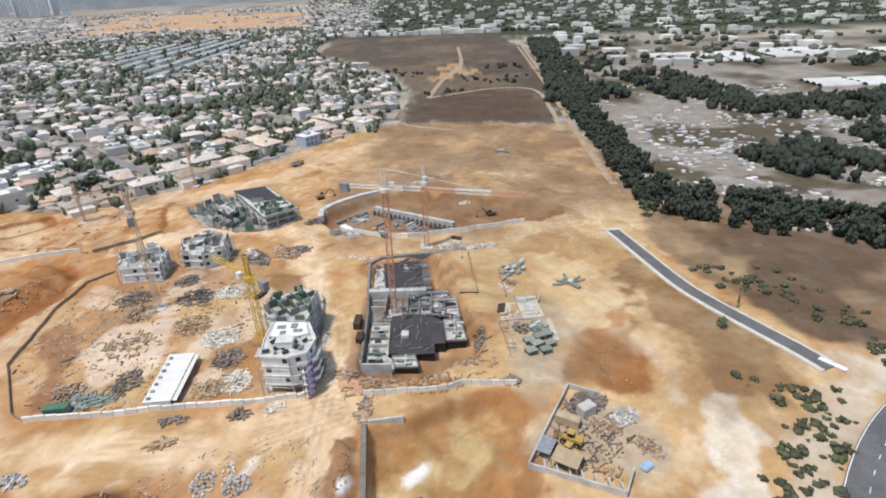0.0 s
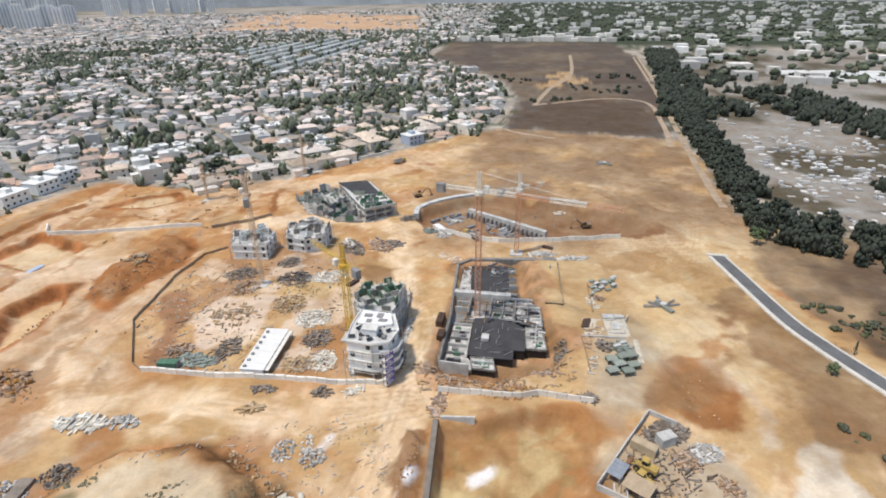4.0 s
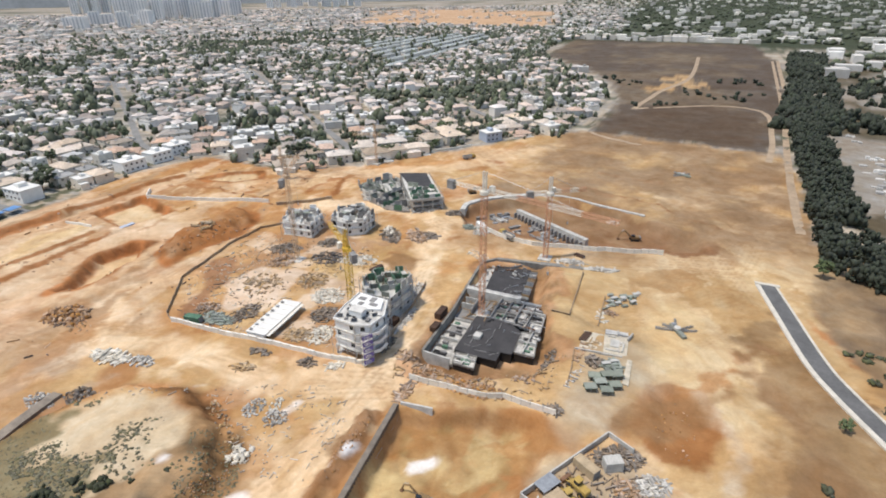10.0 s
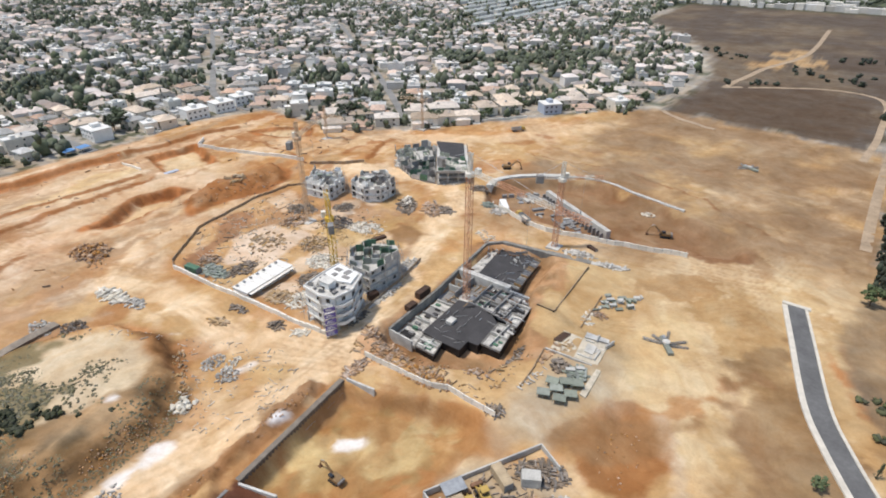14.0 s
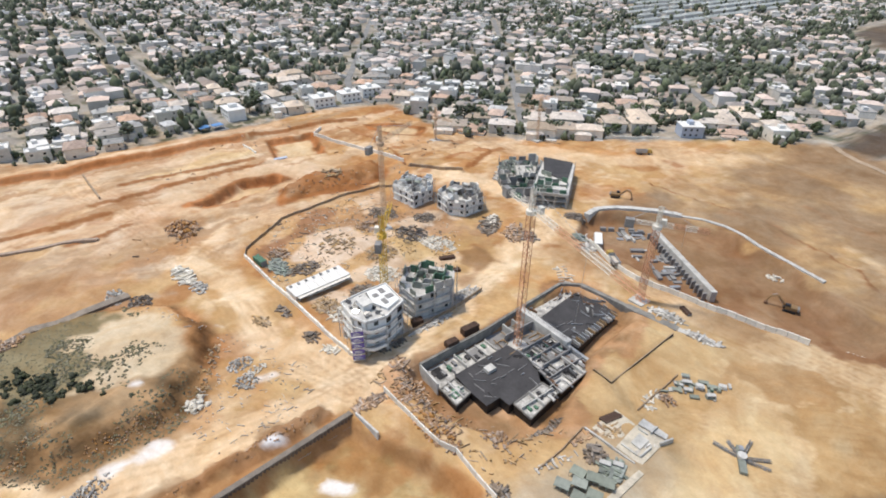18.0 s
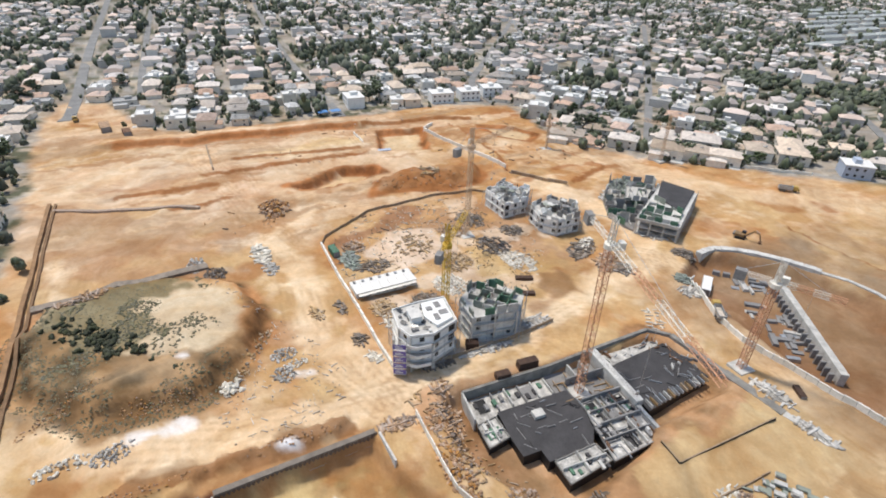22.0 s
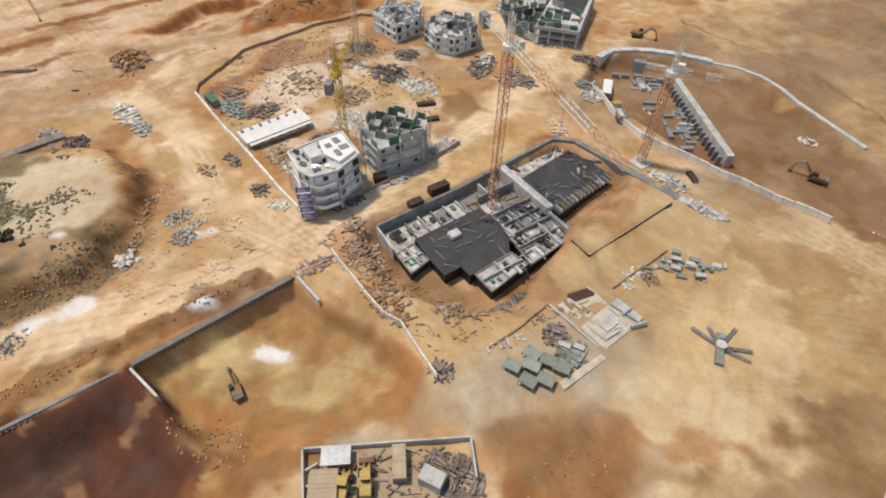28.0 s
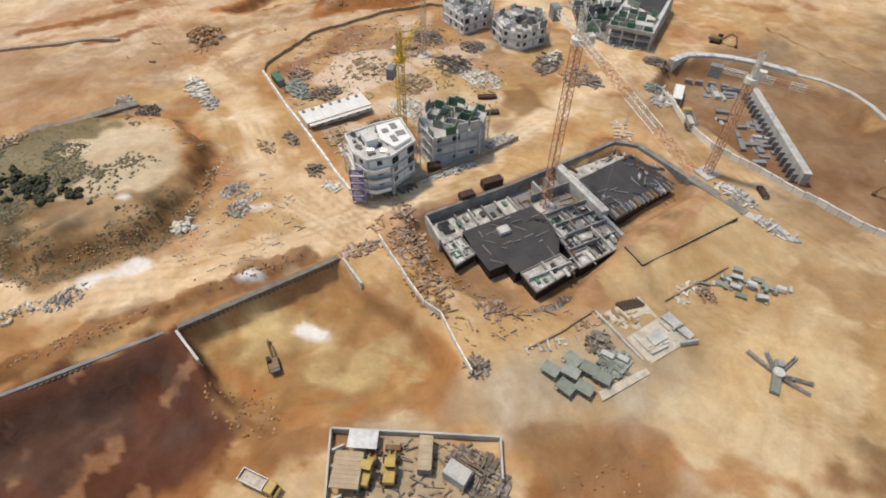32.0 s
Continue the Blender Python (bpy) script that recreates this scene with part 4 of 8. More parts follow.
def house(label, w, d, storeys, flat, roof, wall, seed):
    r = np.random.RandomState(seed)
    t = thing("house", label, "house")
    h = 3.0 * storeys + 0.3
    wing = r.uniform(0.4, 0.6) * w
    wd = d * 0.35
    bm = boxes((-w / 2, w / 2, -d / 2, d / 2, -1, h), (-w / 2, -w / 2 + wing, -d / 2 - wd, -d / 2, -1, h * 0.62))
    part("wall", bm, wall, t)
    if flat:
        bm = boxes((-w / 2 - 0.1, w / 2 + 0.1, -d / 2 - 0.1, d / 2 + 0.1, h, h + 0.25), (-w / 2 - 0.1, w / 2 + 0.1, d / 2 - 0.1, d / 2 + 0.1, h + 0.25, h + 0.9), (-w / 2 - 0.1, w / 2 + 0.1, -d / 2 - 0.1, -d / 2 + 0.1, h + 0.25, h + 0.9),
                   (-w / 2 - 0.1, -w / 2 + 0.1, -d / 2 + 0.1, d / 2 - 0.1, h + 0.25, h + 0.9), (w / 2 - 0.1, w / 2 + 0.1, -d / 2 + 0.1, d / 2 - 0.1, h + 0.25, h + 0.9), (0, w * 0.3, 0, d * 0.3, h + 0.25, h + 2.3))
        part("roof", bm, roof, t, "flat roof with parapet")
    else:
        bm = hip_roof(bmesh.new(), -w / 2, w / 2, -d / 2, d / 2, h, min(w, d) * 0.24)
        part("roof", bm, roof, t, "hipped tile roof")
    bm = hip_roof(bmesh.new(), -w / 2, -w / 2 + wing, -d / 2 - wd, -d / 2 + 0.5, h * 0.62, wd * 0.3, 0.35) if not flat else boxes((-w / 2 - 0.1, -w / 2 + wing + 0.1, -d / 2 - wd - 0.1, -d / 2 - 0.02, h * 0.62, h * 0.62 + 0.4))
    part("wing_roof", bm, roof, t)
    part("terrace", boxes((-w / 2 + wing + 0.02, w / 2 + 1, -d / 2 - wd * 0.8, -d / 2 - 0.02, -1, 0.35)), PALE_CONCRETE, t, "pale paved terrace")
    piece("solar_boiler", BOILER, t, pose(w * 0.22, d * 0.22, h + (0.4 if flat else min(w, d) * 0.16), 0, 0, 0))
    for s in range(min(storeys, 2)):
        piece("window", WIN, t, pose(-0.26 * w, d / 2, 1.7 + 3 * s))
        piece("window", WIN, t, pose(0.26 * w, (d if s else -d) / 2, 1.7 + 3 * s))
        piece("window", WIN, t, pose((w if s else -w) / 2, 0.1 * d, 1.7 + 3 * s, 0, 0, 90))
    return t


STREETS = [[(-300, -4), (-335, -3), (-520, -17), (-900, -40)], [(-300, 36), (-462, 29), (-800, 20)], [(-262, 150), (-463, 142), (-800, 150)], [(-262, 255), (-315, 263), (-390, 312), (-640, 480)],
           [(-150, 292), (-300, 420), (-520, 600)], [(-70, 402), (-220, 540), (-420, 760)]]
for s, line in enumerate(STREETS):
    wide = 3.4 if s == 0 else 2.6
    solid("road_street", strip(line, -wide, wide, -0.6, 0.25, 6), OLD_ASPHALT, "worn grey asphalt street between houses", "road", kind="structure")


# long low blocks at the edge of the town: place, length, depth, height, turn
BLOCKS = [(-275, 221, 15, 11, 6.6, 84), (-276, 242, 14, 11, 6.2, 84), (-281, 262, 14, 11, 6.0, 80), (-284, 163, 15, 11, 6.0, 0), (-92, 374, 13, 11, 6.6, 50)]


def town_at(x, y):
    """Whether houses stand here (arrays)."""
    ok = ~inside(x, y, SITE) & ~inside(x, y, FIELD) & (far_from(x, y, SITE) > 5.5) & (far_from(x, y, FIELD) > 12)
    ok &= (x < -25 - 0.12 * (y - 460)) & (far_from(x, y, [(-266, 492), (-209, 508), (-146, 598)], False) > 30)
    ok &= ~(inside(x, y, FAR_SAND) & (waves(x, y, 120, 52) < 0.55)) & ~inside(x, y, ROWS)
    ok &= far_from(x, y, [(-887, 888), (-710, 927), (-560, 960)], False) > 35
    for bx, by, L, w, h, turn in BLOCKS:
        ok &= np.hypot(x - bx, y - by) > L / 2 + 7
    for s, line in enumerate(STREETS):
        ok &= far_from(x, y, line, False) > (12.5 if s == 0 else 7.0)
    return ok


def lots(r0, r1, sx, sy):
    """House lots in rows along the streets, between two distances from the site."""
    out = []
    for turn, keep in ((-3.0, 0), (14.0, 1), (42.0, 2), (30.0, 3)):
        a = radians(turn)
        n = int((r1 + 700) / sx) + 2
        i, j = np.meshgrid(np.arange(-n, n), np.arange(-int((r1 + 700) / sy) - 2, int((r1 + 700) / sy) + 2))
        u, v = i * sx + rng.uniform(-3.4, 3.4, i.shape), j * sy + np.where(j % 2 == 0, -2.0, 2.0) + rng.uniform(-3.2, 3.2, i.shape)
        x, y = -260 + u * math.cos(a) - v * math.sin(a), 200 + u * math.sin(a) + v * math.cos(a)
        t = np.where((y < 235) | (x < -330), np.where(y < 330, 0, 1), np.where(y < 520, 2, 3))
        d = far_from(x, y, SITE)
        ok = (t == keep) & town_at(x, y) & (d >= r0) & (d < r1) & (np.hypot(x, y) < 3600) & (rng.uniform(0, 1, x.shape) > 0.08) & (waves(x, y, 90, 35, 2) < 0.62)
        out += [(xx, yy, turn) for xx, yy in zip(x[ok], y[ok])]
    return out


HOUSES = [
    house("two-storey plastered house with a terracotta hipped roof", 11.5, 9.5, 2, False, ROOF_TILE, WALL_HOUSE, 1),
    house("cream two-storey house with a pale tile roof", 12.5, 10, 2, False, ROOF_PALE, WALL_HOUSE, 2),
    house("white flat-roofed two-storey house with parapet", 10.5, 9.5, 2, True, ROOF_WHITE, WALL_HOUSE, 3),
    house("low plastered house with a wide tile roof", 13, 10, 1, False, ROOF_TILE, WALL_HOUSE, 4),
    house("three-storey white house with a flat roof", 10, 10.5, 3, True, ROOF_WHITE, WALL_HOUSE, 5),
    house("large villa with a faded pink tile roof", 15.5, 11, 2, False, ROOF_PALE, WALL_HOUSE, 6),
    house("grey-roofed plastered house with a low wing", 11, 8.5, 2, False, ROOF_GREY, WALL_HOUSE, 7),
    house("low house with a flat grey roof", 12, 9, 1, True, ROOF_GREY, WALL_HOUSE, 8)]
all_lots = lots(0, 1100, 14.0, 16.0)
at = np.array([(x, y) for x, y, turn in all_lots])
order = np.argsort(far_from(at[:, 0], at[:, 1], SITE) + 0.15 * np.abs(at[:, 1] - 230))
near_lots = [all_lots[i] for i in order[:225]]
mid = [all_lots[i] for i in order[225:]]
for i, (x, y, turn) in enumerate(near_lots):
    villas_here = x > -205 and y > 255
    src = HOUSES[rng.choice(8, p=(0.22, 0.30, 0.06, 0.08, 0.02, 0.28, 0.02, 0.02) if villas_here else (0.17, 0.2, 0.13, 0.1, 0.07, 0.1, 0.13, 0.1))]
    m = pose(x, y, gz(x, y), 0, 0, turn + rng.choice((0, 90, 180, 270)) + rng.uniform(-9, 9))
    c = tagged(copy_thing(src, m), group="houses of the town")
    wide = 1.12 if villas_here else 1.0
    c.scale = (rng.uniform(0.78, 1.15) * wide, rng.uniform(0.78, 1.15) * wide, rng.uniform(0.68, 0.98))
for h in HOUSES:
    for o in (*h.children_recursive, h):
        bpy.data.objects.remove(o)


def far_houses(rows):
    V1, F1, V2, F2, V3, F3 = [], [], [], [], [], []
    n1 = n2 = n3 = 0
    cube = np.array([[-1, -1, 0], [1, -1, 0], [1, 1, 0], [-1, 1, 0], [-1, -1, 1], [1, -1, 1], [1, 1, 1], [-1, 1, 1]], float)
    cf = np.array([[0, 1, 5, 4], [1, 2, 6, 5], [2, 3, 7, 6], [3, 0, 4, 7], [4, 5, 6, 7]])
    hipv = np.array([[-1.08, -1.08, 0], [1.08, -1.08, 0], [1.08, 1.08, 0], [-1.08, 1.08, 0], [-0.35, 0, 1], [0.35, 0, 1]])
    for x, y, turn, k in rows:
        a = radians(turn + 90 * rng.randint(4) + rng.uniform(-10, 10))
        R = np.array([[math.cos(a), math.sin(a), 0], [-math.sin(a), math.cos(a), 0], [0, 0, 1]])
        w, d, h = rng.uniform(3.8, 7.4) * k, rng.uniform(3.5, 5.6) * k, rng.choice((3.0, 4.8, 5.6, 8.0), p=(0.3, 0.36, 0.26, 0.08))
        at = np.array([x, y, -0.6])
        V1.append(cube * (w, d, h) @ R + at)
        F1.append(cf + n1)
        n1 += 8
        if rng.uniform() < 0.66:
            V2.append(hipv * (w, d, 2.0) @ R + at + (0, 0, h))
            F2.append([(0 + n2, 1 + n2, 5 + n2, 4 + n2), (1 + n2, 2 + n2, 5 + n2), (2 + n2, 3 + n2, 4 + n2, 5 + n2), (3 + n2, 0 + n2, 4 + n2)])
            n2 += 6
        else:
            V3.append(cube * (w * 1.02, d * 1.02, 0.5) @ R + at + (0, 0, h + 0.02))
            F3.append(cf + n3)
            V3.append(cube * (w * 0.3, d * 0.3, 2.2) @ R + at + (rng.uniform(-2, 2), rng.uniform(-2, 2), h + 0.4))
            F3.append(cf + n3 + 8)
            n3 += 16
    joined("far_house_walls", V1, F1, FAR_WALL, "plastered walls of distant town houses", "houses")
    joined("far_house_roofs", V2, F2, FAR_ROOF, "tile roofs of distant town houses", "roofs")
    joined("far_flat_roofs", V3, F3, FAR_FLAT, "flat roofs of distant town houses", "roofs")


out = lots(1100, 2700, 30.0, 34.0)
far_houses([(*r, 1.0) for r in mid] + [(*r, 1.5) for r in out])

ROW_WALL = mat("row house plaster", (0.66, 0.64, 0.60), 0.9, 0.2, 0.2, 0.0)
ROW_ROOF = mat("pale grey green roofing", (0.40, 0.42, 0.40), 0.85, 0.25, 0.1, 0.0, rand=0.15)


def row_house(at, turn):
    t = thing("row_house", "long terrace of low houses with a pale ridged roof", "row house", (*at, -0.3), turn, "rows of terraced houses")
    part("wall", boxes((-24, 24, -4.2, 4.2, -0.5, 4.6)), ROW_WALL, t)
    part("roof", hip_roof(bmesh.new(), -24, 24, -4.2, 4.2, 4.62, 2.2), ROW_ROOF, t)


for i in range(9):
    for j in range(11):
        x, y = -600 + 31 * i + rng.uniform(-2, 2), 700 + 56 * j + rng.uniform(-5, 5)
        if inside(np.array(x), np.array(y), ROWS) and rng.uniform() < 0.85:
            row_house((x, y), 90 + rng.uniform(-1, 1))


def long_block(at, L, w, h, turn, wall, label):
    t = thing("town_building", label, "building", (*at, gz(*at)), turn)
    part("wall", boxes((-L / 2, L / 2, -w / 2, w / 2, -1, h)), wall, t)
    part("roof", boxes((-L / 2 - 0.3, L / 2 + 0.3, -w / 2 - 0.3, w / 2 + 0.3, h + 0.002, h + 0.35)), ROOF_WHITE, t)
    part("stair_tower", boxes((-L * 0.15, L * 0.08, -w * 0.2, w * 0.25, h + 0.352, h + 2.4)), wall, t)
    for e in (-1, 1):
        for k in range(int(L / 3.4)):
            for z in (1.8, 4.9):
                if z < h - 1:
                    piece("window", WIN, t, pose(-L / 2 + 2.0 + 3.4 * k, e * w / 2, z))


BLUE_WALL = mat("pale blue plaster", (0.40, 0.45, 0.54), 0.85, 0.15, 0.4, 0.05)
for bx, by, L, w, h, turn in BLOCKS:
    long_block((bx, by), L, w, h, turn, BLUE_WALL if bx > -100 else PLASTER, "pale blue block of flats at the town edge" if bx > -100 else "long white two-storey block at the town edge")
for x, y, turn in ((-266.5, 139, 8), (-267, 147, 8)):
    a = thing("awning", "blue sheet awning at the edge of the town", "awning", (x, y, gz(x, y)), turn)
    part("sheet", boxes((-2.6, 2.6, -3.2, 3.2, 2.6, 2.75)), BLUE_SHEET, a, "blue plastic sheet")
    for px in (-2.4, 2.4):
        for py in (-3.0, 3.0):
            part("post", boxes((px - 0.08, px + 0.08, py - 0.08, py + 0.08, -0.3, 2.6)), STEEL, a)

# garden and street trees
spots = []
for x, y, turn in mid:
    lush = min(1.0, max(0.15, 0.36 + 0.8 * float(waves(x, y, 120, 36, 2)) + (0.25 if x > -220 and y > 380 else 0.0)))
    for k in range(7):
        if rng.uniform() < lush:
            spots.append((x + rng.uniform(-9, 9), y + rng.uniform(-10, 10), -0.5))
gx, gy = np.meshgrid(np.arange(-1500, 100, 7.0), np.arange(-150, 1500, 7.0))
gx, gy = gx + rng.uniform(-3, 3, gx.shape), gy + rng.uniform(-3, 3, gy.shape)
ok = (waves(gx, gy, 90, 35, 2) > 0.55) & town_at(gx, gy) & (far_from(gx, gy, SITE) < 1100)
spots += list(zip(gx[ok], gy[ok], np.full(ok.sum(), 0.0)))
for k in range(520):
    x, y = rng.uniform(-590, -330), rng.uniform(690, 1260)
    if inside(np.array(x), np.array(y), ROWS):
        spots.append((x, y, -0.5))
for x, y, turn in out:
    if rng.uniform() < 0.9:
        spots.append((x + rng.uniform(-18, 18), y + rng.uniform(-18, 18), -0.5))
stuff_trees("town_trees", spots, rng.uniform(1.4, 3.4, len(spots)) * np.where(np.arange(len(spots)) % 7 == 0, 1.6, 1), LEAF_FAR, "green garden trees among distant houses", seed=2, per=2, flat=1.5)


def grove(line, width, spacing, seed, gaps=0.0):
    r = np.random.RandomState(seed)
    out = []
    for (x0, y0), (x1, y1) in zip(line, line[1:]):
        n = int(math.hypot(x1 - x0, y1 - y0) * width / spacing ** 2) + 1
        t, o = r.uniform(0, 1, n), r.uniform(-0.5, 0.5, n) * width
        L = math.hypot(x1 - x0, y1 - y0)
        out += list(zip(x0 + t * (x1 - x0) - o * (y1 - y0) / L, y0 + t * (y1 - y0) + o * (x1 - x0) / L, np.full(n, -0.5)))
    return [p for p in out if float(waves(np.array(p[0]), np.array(p[1]), 50, 77)) > gaps - 0.9]


park = grove([(-275, 488), (-209, 508), (-140, 600)], 44, 6.5, 3) + grove([(-905, 885), (-710, 927), (-540, 965)], 60, 9, 4) + grove([(-480, 470), (-380, 500)], 25, 7, 5) + grove([(-700, 420), (-560, 520)], 30, 8, 15)
stuff_trees("park_trees", park, np.random.RandomState(5).uniform(2.2, 4.6, len(park)), LEAF_FAR, "dense green trees of a town park", seed=3, per=6, flat=1.0)
TREELINE = [(106, 246), (108, 290), (113, 351), (119, 481)]
near_belt = grove(TREELINE, 21, 3.8, 6) + grove([(108, 254), (140, 226), (203, 190), (330, 150)], 40, 4.4, 7)
stuff_trees("tree_belt", near_belt, np.random.RandomState(18).uniform(1.8, 4.2, len(near_belt)), LEAF_DARK, "dark dense belt of tall trees beside the sand", seed=19, per=26, flat=1.4, bit=0.55)
belt = grove([(119, 481), (140, 610), (183, 1010)], 44, 5.0, 17)
belt += grove([(150, 480), (170, 600), (215, 700)], 46, 6, 8, 0.9) + grove([(225, 620), (240, 467), (290, 420), (345, 440), (480, 465)], 66, 5.2, 9, 0.6)
belt += grove([(195, 345), (225, 275), (260, 240), (340, 230)], 60, 4.6, 10, 0.6) + grove([(270, 350), (380, 330), (500, 330)], 60, 6.5, 14, 1.0) + grove([(210, 760), (420, 640), (640, 660)], 50, 8, 16, 1.0)
stuff_trees("tree_belt", belt, np.random.RandomState(6).uniform(1.8, 4.0, len(belt)), LEAF_DARK, "dark dense belt of tall trees", base=ICO1, seed=4, per=8, flat=1.45)
field_bush = grove([(-18, 536), (10, 556), (40, 566)], 12, 9, 31) + grove([(60, 700), (100, 720)], 40, 14, 32) + grove([(20, 640), (70, 600), (100, 640)], 30, 14, 33) + grove([(-60, 700), (-20, 660)], 24, 10, 34)
stuff_trees("field_bushes", field_bush, np.random.RandomState(35).uniform(1.4, 3.4, len(field_bush)), LEAF_DARK, "dark bushes scattered over the dry field", seed=36, per=6, flat=0.9)
woods = []
r = np.random.RandomState(12)
for k in range(6800):
    x, y = r.uniform(-1500, 1800), 1225 + 3100 * r.uniform(0, 1) ** 1.6
    if x > -250 + 0.35 * (1130 - y) * 0.6 and math.hypot(x, y) < 4480 and not bool(inside(np.array(x), np.array(y), FAR_SAND)):
        woods.append((x, y, -0.5))
for k in range(1200):
    x, y = r.uniform(180, 1700), r.uniform(650, 1200)
    if waves(np.array(x), np.array(y), 160, 61) > 0.05:
        woods.append((x, y, -0.5))
stuff_trees("far_woods", woods, r.uniform(4, 9, len(woods)), LEAF_FAR, "distant green woods with villas", seed=6, per=2, flat=0.7)
villas = [(x + r.uniform(-20, 20), y + r.uniform(-20, 20), r.uniform(0, 90), 1.4) for x, y, z in woods[::7]] + [(x, 1212 + r.uniform(-10, 10), 3, 1.1) for x in np.arange(-190, 130, 15)]
V, F = [], []
cube = np.array([[-1, -1, 0], [1, -1, 0], [1, 1, 0], [-1, 1, 0], [-1, -1, 1], [1, -1, 1], [1, 1, 1], [-1, 1, 1]], float)
cf = np.array([[0, 1, 5, 4], [1, 2, 6, 5], [2, 3, 7, 6], [3, 0, 4, 7], [4, 5, 6, 7]])
for i, (x, y, a, k) in enumerate(villas):
    V.append(cube * (r.uniform(4, 10) * k, r.uniform(4, 8) * k, r.uniform(5, 12)) + (x, y, -0.6))
    F.append(cf + 8 * i)
joined("far_villas", V, F, FAR_WALL, "white villas among distant woods", "houses")

# low backdrop hills that close the view, grey haze painted into their colour
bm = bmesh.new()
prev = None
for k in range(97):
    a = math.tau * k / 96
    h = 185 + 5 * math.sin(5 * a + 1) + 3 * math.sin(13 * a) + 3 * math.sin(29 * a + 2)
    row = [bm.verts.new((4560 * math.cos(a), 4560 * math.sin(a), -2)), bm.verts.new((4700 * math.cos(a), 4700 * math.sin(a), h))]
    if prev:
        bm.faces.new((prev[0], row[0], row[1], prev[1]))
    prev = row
solid("backdrop_hills", bm, mat("hills with haze colour", (0.25, 0.265, 0.275), 1.0, 0.25, 0.006, 0.0), "backdrop hills on the horizon with grey haze in their colour", "hills", kind="structure")


# tower blocks of the far city
def tower_block(label, w, d, h, seed):
    t = thing("tower_block", label, "tower block")
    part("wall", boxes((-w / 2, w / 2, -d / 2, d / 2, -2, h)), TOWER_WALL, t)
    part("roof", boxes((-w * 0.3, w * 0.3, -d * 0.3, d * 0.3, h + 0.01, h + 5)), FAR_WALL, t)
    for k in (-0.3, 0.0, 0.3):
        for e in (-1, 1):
            part("window_band", boxes((w * (k - 0.055), w * (k + 0.055), e * (d / 2 + 0.25) - 0.2, e * (d / 2 + 0.25) + 0.2, 4, h - 4)), TOWER_GLASS, t, "strip of windows and balconies, grey with painted haze")
    return t


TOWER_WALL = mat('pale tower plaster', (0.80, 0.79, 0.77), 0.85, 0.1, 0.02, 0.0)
# distance haze is put into this pale grey of the window strips
TOWER_GLASS = mat('tower windows with haze colour', (0.46, 0.47, 0.49), 0.5, 0.2, 0.05, 0.0)
TOWERS = [tower_block("pale high tower block of the distant city", 36, 24, 105, 1), tower_block("white slim tower block of the distant city", 30, 24, 118, 2)]
r = np.random.RandomState(33)
for count, az0, az1, near_d, far_d, low, high in ((5, 143.7, 146.2, 3250, 3350, 0.95, 1.05), (26, 134.0, 142.8, 2850, 3300, 0.85, 1.15), (20, 133.0, 143.0, 2300, 2600, 0.5, 0.72), (13, 122.0, 130.5, 3400, 3800, 0.6, 0.95), (8, 140.0, 147.0, 1900, 2150, 0.25, 0.4)):
    for k in range(count):
        a, d = radians(az0 + (az1 - az0) * (k + r.uniform(0.1, 0.9)) / count), r.uniform(near_d, far_d)
        tagged(copy_thing(TOWERS[k % 2], pose(29 + d * math.cos(a), 2 + d * math.sin(a), 0, 0, 0, r.uniform(20, 50)) @ Matrix.Scale(r.uniform(low, high), 4, (0, 0, 1))), group="city tower blocks")
for h in TOWERS:
    for o in (*h.children_recursive, h):
        bpy.data.objects.remove(o)

# ---- the building site ----
def wall_run(bm, line, thick, z0, z1):
    """Upright walls along a line of corners, butted."""
    for (x0, y0), (x1, y1) in zip(line, line[1:]):
        L = math.hypot(x1 - x0, y1 - y0)
        box(bm, 0, L, -thick / 2, thick / 2, z0, z1, pose(x0, y0, 0, 0, 0, math.degrees(math.atan2(y1 - y0, x1 - x0))))
    return bm


def grown(poly, d):
    """A polygon moved out by about d metres."""
    cx, cy = sum(p[0] for p in poly) / len(poly), sum(p[1] for p in poly) / len(poly)
    out = []
    for x, y in poly:
        L = math.hypot(x - cx, y - cy)
        out.append((cx + (x - cx) * (L + d) / L, cy + (y - cy) * (L + d) / L))
    return out


def edge_spots(poly, step, margin=1.0):
    """Places along the sides of a polygon with the turn of each side."""
    for (x0, y0), (x1, y1) in zip(poly, poly[1:] + poly[:1]):
        L = math.hypot(x1 - x0, y1 - y0)
        n = int((L - 2 * margin) / step)
        for k in range(n + 1):
            d = L / 2 if n == 0 else margin + (L - 2 * margin) * k / n
            if L > 2 * margin:
                yield x0 + (x1 - x0) * d / L, y0 + (y1 - y0) * d / L, math.degrees(math.atan2(y1 - y0, x1 - x0))


# basement of the apartment block, with bitumen decks
BASE_SLAB = mat("dusty grey slab", (0.56, 0.535, 0.49), 0.9, 0.7, 0.5, 0.2)
EDGE_GREY = mat("grey wall top", (0.25, 0.235, 0.21), 0.9, 0.4, 0.5, 0.2)


STARTER_BAR = mesh_of("starter_bar", tube(bmesh.new(), (0, 0, 0), (0, 0, 1), 0.045, 3), REBAR)
PROP = mesh_of("prop", tube(bmesh.new(), (0, 0, 0), (0, 0, 1), 0.07, 4), STEEL)


